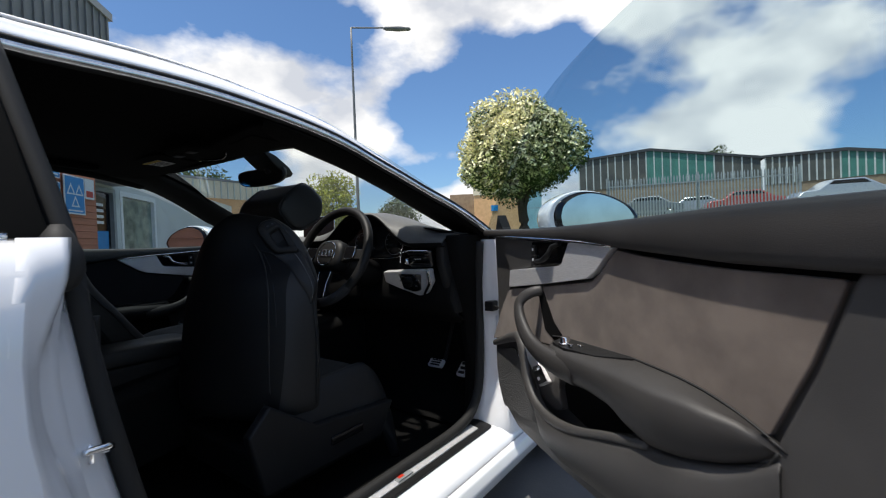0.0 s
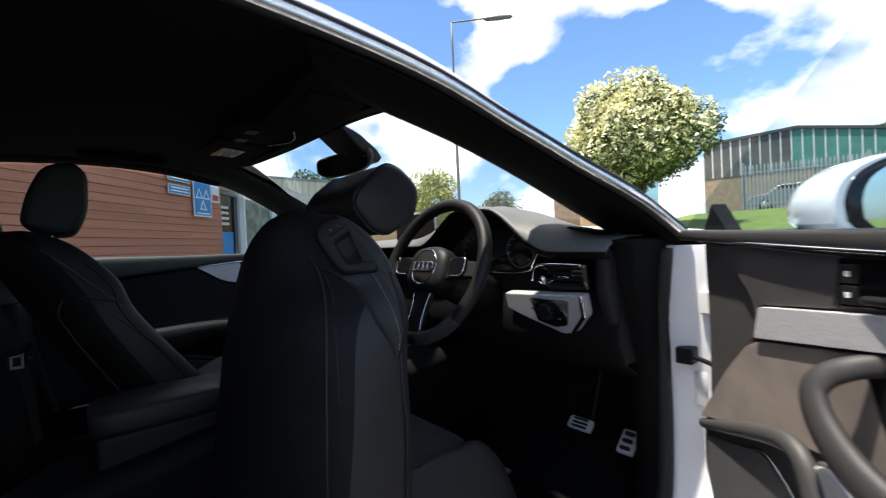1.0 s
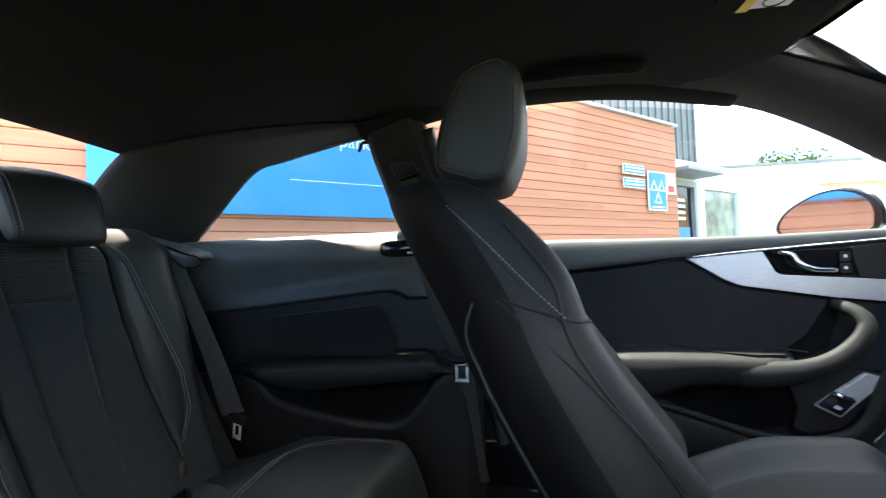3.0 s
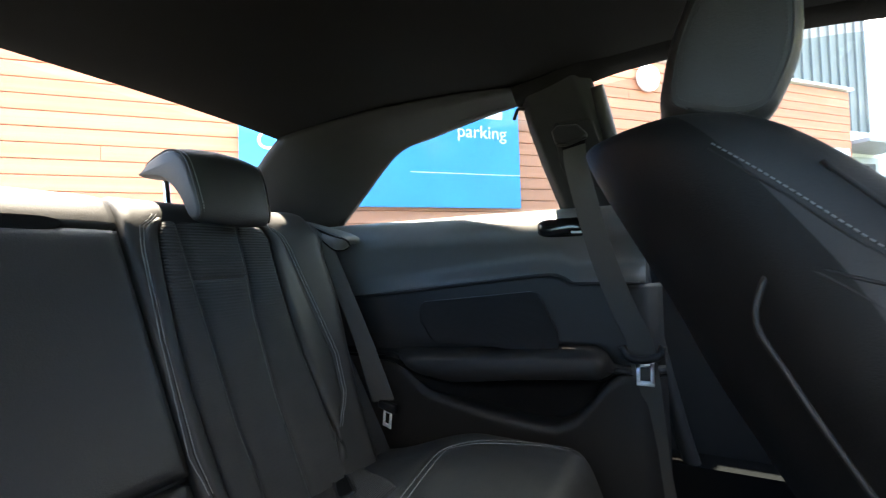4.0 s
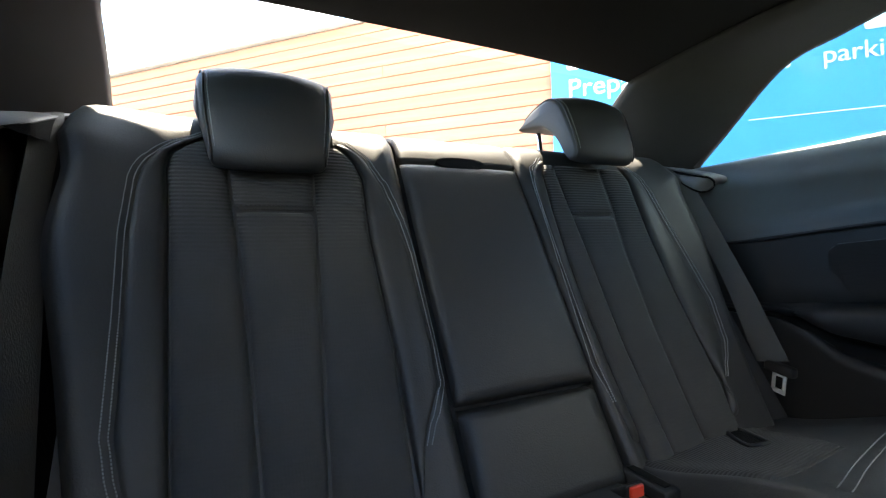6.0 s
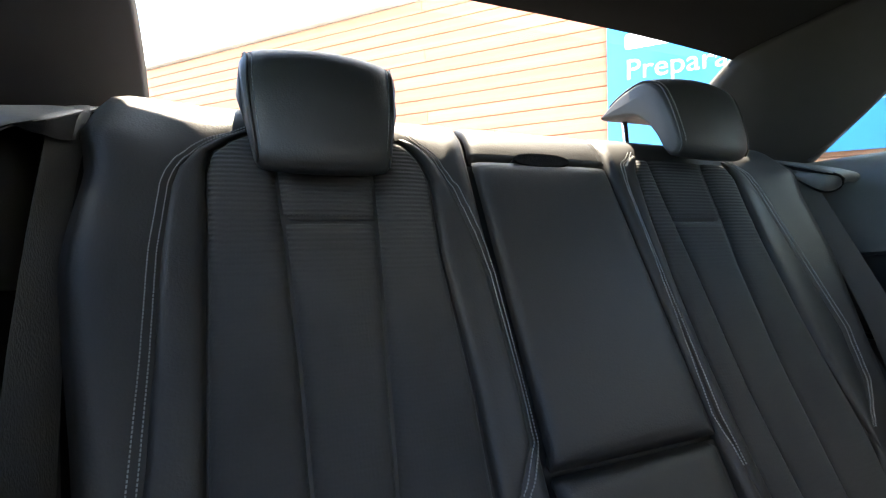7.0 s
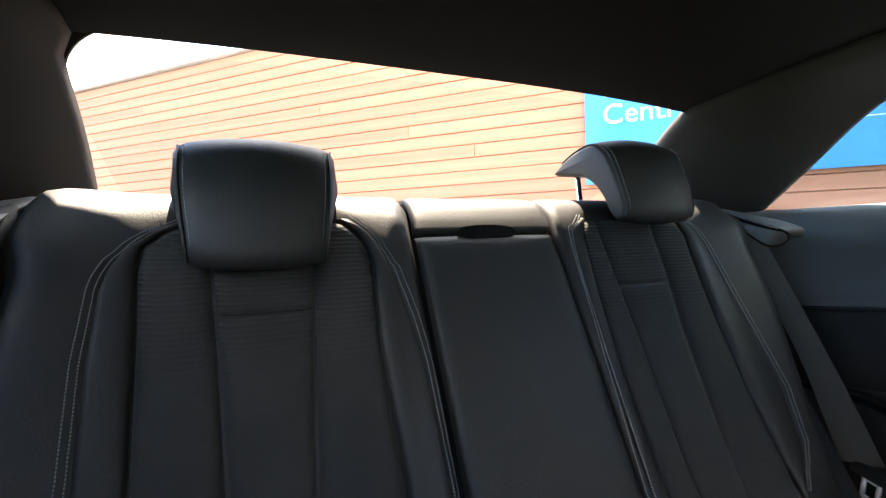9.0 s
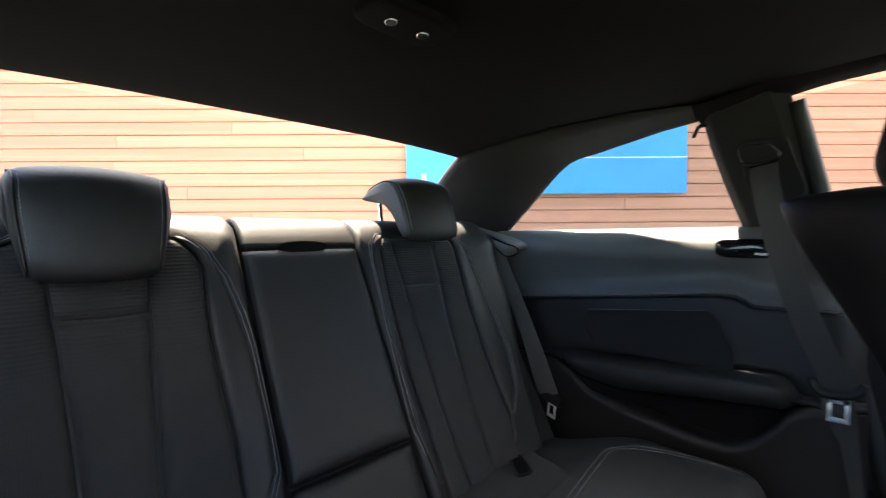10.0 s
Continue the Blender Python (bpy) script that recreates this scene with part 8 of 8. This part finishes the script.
for sgx in (-1, 1):
    sp_ = part("spoke", loft([[w_at(sgx * x, y, z) for y, z in ((h, -0.012), (h, 0.006), (-h, 0.010), (-h, -0.012))] for x, h in ((0.060, 0.030), (0.11, 0.022), (0.155, 0.020), (0.178, 0.022))]), M_rimskin, wheel, "black spoke", bevel=0.004)
    part("switch_pod", loft([[w_at(sgx * (0.108 + 0.026 * c), 0.004 + 0.024 * s_, z) for c, s_ in [(math.copysign(abs(math.cos(q)) ** 0.4, math.cos(q)), math.copysign(abs(math.sin(q)) ** 0.4, math.sin(q))) for q in [2 * math.pi * j / 24 for j in range(24)]]] for z in (0.004, 0.014)]), M_gloss, sp_, "glossy spoke switches", bevel=0.002)
    part("switch_edge", tube([w_at(sgx * 0.132, 0.026, 0.014), w_at(sgx * 0.136, 0.004, 0.015), w_at(sgx * 0.128, -0.018, 0.014), w_at(sgx * 0.09, -0.021, 0.014)], 0.0022, 20, 6), M_chrome, sp_)
part("lower_spoke", loft([[w_at(x, y, z) for x, z in ((-w, -0.012), (w, -0.012), (w * 0.9, 0.006), (-w * 0.9, 0.006))] for y, w in ((-0.055, 0.030), (-0.11, 0.022), (-0.172, 0.026))]), M_rimskin, wheel, "black lower spoke", bevel=0.004)
for sgx in (-1, 1):
    part("spoke_trim", tube([w_at(sgx * 0.033, -0.062, 0.008), w_at(sgx * 0.026, -0.11, 0.007), w_at(sgx * 0.029, -0.165, 0.006)], 0.002, 16, 6), M_chrome, wheel, "bright spoke edge")
part("column_shroud", loft([[WM @ Vector((r * math.cos(q), r * 0.8 * math.sin(q) - 0.005, z)) for q in [2 * math.pi * j / 20 for j in range(20)]] for z, r in ((-0.03, 0.055), (-0.10, 0.068), (-0.20, 0.075))]), M_hard, wheel, "black column shroud")
for sgx in (-1, 1):
    part("stalk", tube([w_at(sgx * 0.055, 0.02, -0.05), w_at(sgx * 0.12, 0.035, -0.045), w_at(sgx * 0.165, 0.042, -0.04)], 0.008, 14, 8, flat=0.6), M_hard, wheel, "black column stalk")

# ---- pedals ----
M_pedal = mat("pedal_steel", (0.78, 0.78, 0.79), 0.38, 0.35, scale=50)
for x, w, h, y, lab in ((0.492, 0.038, 0.019, 2.06, "wide steel brake pedal"), (0.642, 0.022, 0.034, 2.044, "narrow bright steel accelerator pedal")):
    pd = thing("pedal", lab, "pedal", group="pedals")
    pm = Matrix.Translation((x, y, 0.362 if x < 0.5 else 0.362)) @ Matrix.Rotation(radians(40), 4, "X")
    part("plate", prism(rounded([(-w, -h), (w, -h), (w, h), (-w, h)], 0.008), 0.012, pm), M_pedal, pd, "bright steel plate", bevel=0.003)
    for k in (-1, 0, 1):
        part("rubber_pad", prism(rounded([(-w * 0.62, k * h * 0.6 - h * 0.15), (w * 0.62, k * h * 0.6 - h * 0.15), (w * 0.62, k * h * 0.6 + h * 0.15), (-w * 0.62, k * h * 0.6 + h * 0.15)], 0.004), 0.004, pm @ Matrix.Translation((0, 0, 0.012))), M_rubber, pd)
    part("lever", tube([pm @ Vector((0, h * 0.8, -0.005)), pm @ Vector((0, h * 3, -0.03)), Vector((x, y + 0.16, 0.60))], 0.008, 12, 8), M_hard, pd)

# ---- roof fittings ----
visor_m = Matrix.Translation((-0.42, 1.362, 1.270)) @ Matrix.Rotation(radians(-4), 4, "X") @ Matrix.Rotation(radians(5), 4, "Z")
visor = thing("sun_visor", "black sun visor folded up with a white and yellow label", "sun visor")
part("visor_board", loft([[visor_m @ Vector((0.195 * c, 0.080 * s_, z)) for c, s_ in [(math.copysign(abs(math.cos(q)) ** 0.25, math.cos(q)), math.copysign(abs(math.sin(q)) ** 0.25, math.sin(q))) for q in [2 * math.pi * j / 32 for j in range(32)]]] for z in (0.0, -0.018)]), M_liner, visor, bevel=0.006)
part("label_paper", box(-0.030, 0.100, -0.035, 0.033, -0.0195, -0.0185, visor_m), M_label, visor, "white airbag warning label", smooth=False)
part("label_band", box(-0.030, 0.100, -0.036, -0.020, -0.0202, -0.0196, visor_m), M_yellow, visor, "yellow label band", smooth=False)
part("label_mark", tube([visor_m @ Vector((0.0 + 0.014 * math.cos(q), 0.006 + 0.014 * math.sin(q), -0.0200)) for q in [2 * math.pi * j / 20 for j in range(20)]], 0.0014, 30, 4, closed=True), M_dark, visor)
for k in range(4):
    part("writing_bar", box(0.025, 0.091 - 0.012 * (k % 2), -0.014 + 0.011 * k, -0.010 + 0.011 * k, -0.0202, -0.0196, visor_m), M_dark, visor, smooth=False)
part("hinge_rod", tube([visor_m @ Vector((-0.19, 0.07, -0.008)), visor_m @ Vector((0.20, 0.07, -0.008))], 0.006, 6, 8), M_hard, visor)
visor2 = thing("sun_visor", "black sun visor folded up over the driver side", "sun visor")
vm2 = Matrix.Translation((0.315, 1.375, 1.240)) @ Matrix.Rotation(radians(-4), 4, "X") @ Matrix.Rotation(radians(-5), 4, "Z")
part("visor_board", loft([[vm2 @ Vector((0.195 * c, 0.080 * s_, z)) for c, s_ in [(math.copysign(abs(math.cos(q)) ** 0.25, math.cos(q)), math.copysign(abs(math.sin(q)) ** 0.25, math.sin(q))) for q in [2 * math.pi * j / 32 for j in range(32)]]] for z in (0.0, -0.018)]), M_liner, visor2, bevel=0.006)
part("hinge_rod", tube([vm2 @ Vector((-0.19, 0.07, -0.008)), vm2 @ Vector((0.20, 0.07, -0.008))], 0.006, 6, 8), M_hard, visor2)
part("mirror_flap", box(-0.08, 0.08, -0.045, 0.04, -0.0205, -0.0178, vm2), M_liner, visor2, bevel=0.002)

con = thing("roof_console", "black roof console with glossy lamp lenses", "roof console")
part("console_body", loft([[Vector((-0.060 + 0.125 * c * k, 1.400 + 0.125 * s_ * k, 1.272 - d)) for c, s_ in [(math.copysign(abs(math.cos(q)) ** 0.5, math.cos(q)), math.copysign(abs(math.sin(q)) ** 0.5, math.sin(q))) for q in [2 * math.pi * j / 32 for j in range(32)]]] for d, k in ((0.0, 1.0), (0.022, 0.97), (0.030, 0.85))]), M_liner, con, bevel=0.004)
for dx in (-0.08, 0.02):
    part("lamp_lens", box(dx - 0.075, dx - 0.030, 1.322, 1.352, 1.2385, 1.2415), mat("lamp_lens", (0.016, 0.016, 0.017), 0.45, spec=0.2), con, "glossy lamp lens", bevel=0.002)
part("console_trim", tube([(-0.160, 1.425, 1.241), (-0.060, 1.46, 1.238), (0.040, 1.425, 1.241)], 0.0035, 20, 6), M_gloss, con)

rvm = thing("rear_view_mirror", "black frameless rear-view mirror under the windscreen head", "mirror")
MM = axes((-0.058, 1.622, 1.186), Vector((0.975, 0.22, 0.03)).normalized(), Vector((-0.03, -0.06, 1.0)).normalized())
mo = [(0.128 * math.copysign(abs(math.cos(q)) ** 0.55, math.cos(q)), 0.036 * math.copysign(abs(math.sin(q)) ** 0.7, math.sin(q)) + 0.005 * math.cos(2 * q)) for q in [2 * math.pi * j / 36 for j in range(36)]]
part("mirror_shell", loft([[MM @ Vector((x * k, y * k, z)) for x, y in mo] for z, k in ((-0.034, 0.5), (-0.028, 0.82), (-0.014, 0.97), (0.0, 1.0), (0.006, 1.0))]), M_hard, rvm, "black mirror shell")
part("mirror_glass", loft([[MM @ Vector((x * 0.95, y * 0.92, z)) for x, y in mo] for z in (0.006, 0.008)]), M_mirror, rvm, "mirror glass", smooth=False)
part("stem", tube([MM @ Vector((0.03, 0.01, -0.02)), (-0.01, 1.62, 1.205), (0.0, 1.625, 1.235)], 0.012, 12, 10), M_hard, rvm)
part("sensor_cover", loft([[Vector((x * k, y, z)) for x in (-1, 1) for y, z in (((y0, z0), (y1, z1)) if x < 0 else ((y1, z1), (y0, z0)))] for k, y0, z0, y1, z1 in ((0.075, 1.545, 1.262, 1.545, 1.275), (0.07, 1.60, 1.215, 1.615, 1.25), (0.05, 1.66, 1.185, 1.685, 1.215), (0.03, 1.70, 1.178, 1.715, 1.195))]), M_hard, rvm, "black sensor cover", bevel=0.006)

grab = thing("grab_handle", "black folded grab handle above the passenger door", "grab handle")
part("handle_bar", tube([(-0.602, 0.985, 1.262), (-0.576, 1.0, 1.248), (-0.570, 1.1, 1.245), (-0.576, 1.195, 1.240), (-0.602, 1.21, 1.254)], 0.012, 30, 10), M_liner, grab)
for y in (0.99, 1.205):
    part("handle_foot", box(-0.622, -0.588, y - 0.014, y + 0.014, 1.244, 1.268), M_liner, grab, bevel=0.004)
dome_l = thing("rear_roof_lamp", "black rear roof lamp with two bright push buttons", "roof lamp")
part("lamp_body", loft([[Vector((0.006 + 0.080 * c * k, 0.372 + 0.045 * s_ * k, 1.262 - d)) for c, s_ in [(math.copysign(abs(math.cos(q)) ** 0.5, math.cos(q)), math.copysign(abs(math.sin(q)) ** 0.5, math.sin(q))) for q in [2 * math.pi * j / 28 for j in range(28)]]] for d, k in ((0.0, 1.0), (0.012, 0.95), (0.015, 0.8))]), M_liner, dome_l, bevel=0.003)
for x in (0.036, -0.024):
    part("push_button", cyl(0.010, 0.006, Matrix.Translation((x, 0.372, 1.246)), 18), M_bright, dome_l, "bright push button", bevel=0.002)
# centre armrest box between the front seats
arm_c = thing("console_box", "black padded armrest between the front seats", "armrest")
part("lid", loft([[Vector((-0.01 + 0.085 * c * k, 1.12 + 0.16 * s_ * k, z)) for c, s_ in [(math.copysign(abs(math.cos(q)) ** 0.35, math.cos(q)), math.copysign(abs(math.sin(q)) ** 0.35, math.sin(q))) for q in [2 * math.pi * j / 32 for j in range(32)]]] for z, k in ((0.545, 0.97), (0.555, 1.0), (0.585, 1.0), (0.595, 0.94))]), M_leather, arm_c, "padded lid")
part("box", box(-0.09, 0.07, 0.97, 1.27, 0.45, 0.546), M_soft, arm_c, "black console box", bevel=0.012)


# ---- cladding boards, one by one ----
bd = bpy.data.meshes.new("board")
bb_ = bmesh.new()
H_, D_ = 0.0958, 0.020
vs_ = [(0, 0.0), (0, D_ - 0.004), (0.004, D_), (H_ - 0.006, D_), (H_ - 0.001, D_ - 0.006), (H_, 0.0)]
ends = [[bb_.verts.new((x, z, d)) for z, d in vs_] for x in (0, 1)]
for i in range(len(vs_)):
    j = (i + 1) % len(vs_)
    bb_.faces.new((ends[0][i], ends[0][j], ends[1][j], ends[1][i]))
bb_.faces.new(ends[0][::-1])
bb_.faces.new(ends[1])
bmesh.ops.recalc_face_normals(bb_, faces=bb_.faces)
bb_.to_mesh(bd)
bb_.free()
bd.materials.append(M_cedar)
rnd = random.Random(11)
row = 0
z = 0.06
while z + H_ < W_TOP:
    s = W_START + rnd.uniform(-3.5, 0)
    while s < W_END:
        ln = rnd.choice((3.6, 4.2, 4.8))
        a, b = max(s, W_START), min(s + ln - 0.003, W_END)
        if b - a > 0.05:
            o = new("board", bd)
            o.parent = wall_west
            o.matrix_basis = WALL @ Matrix.Translation((a, z, -0.0295 + rnd.uniform(0, 0.002))) @ Matrix.Diagonal((b - a, 1, 1, 1))
        s += ln
    z += 0.0985
    row += 1
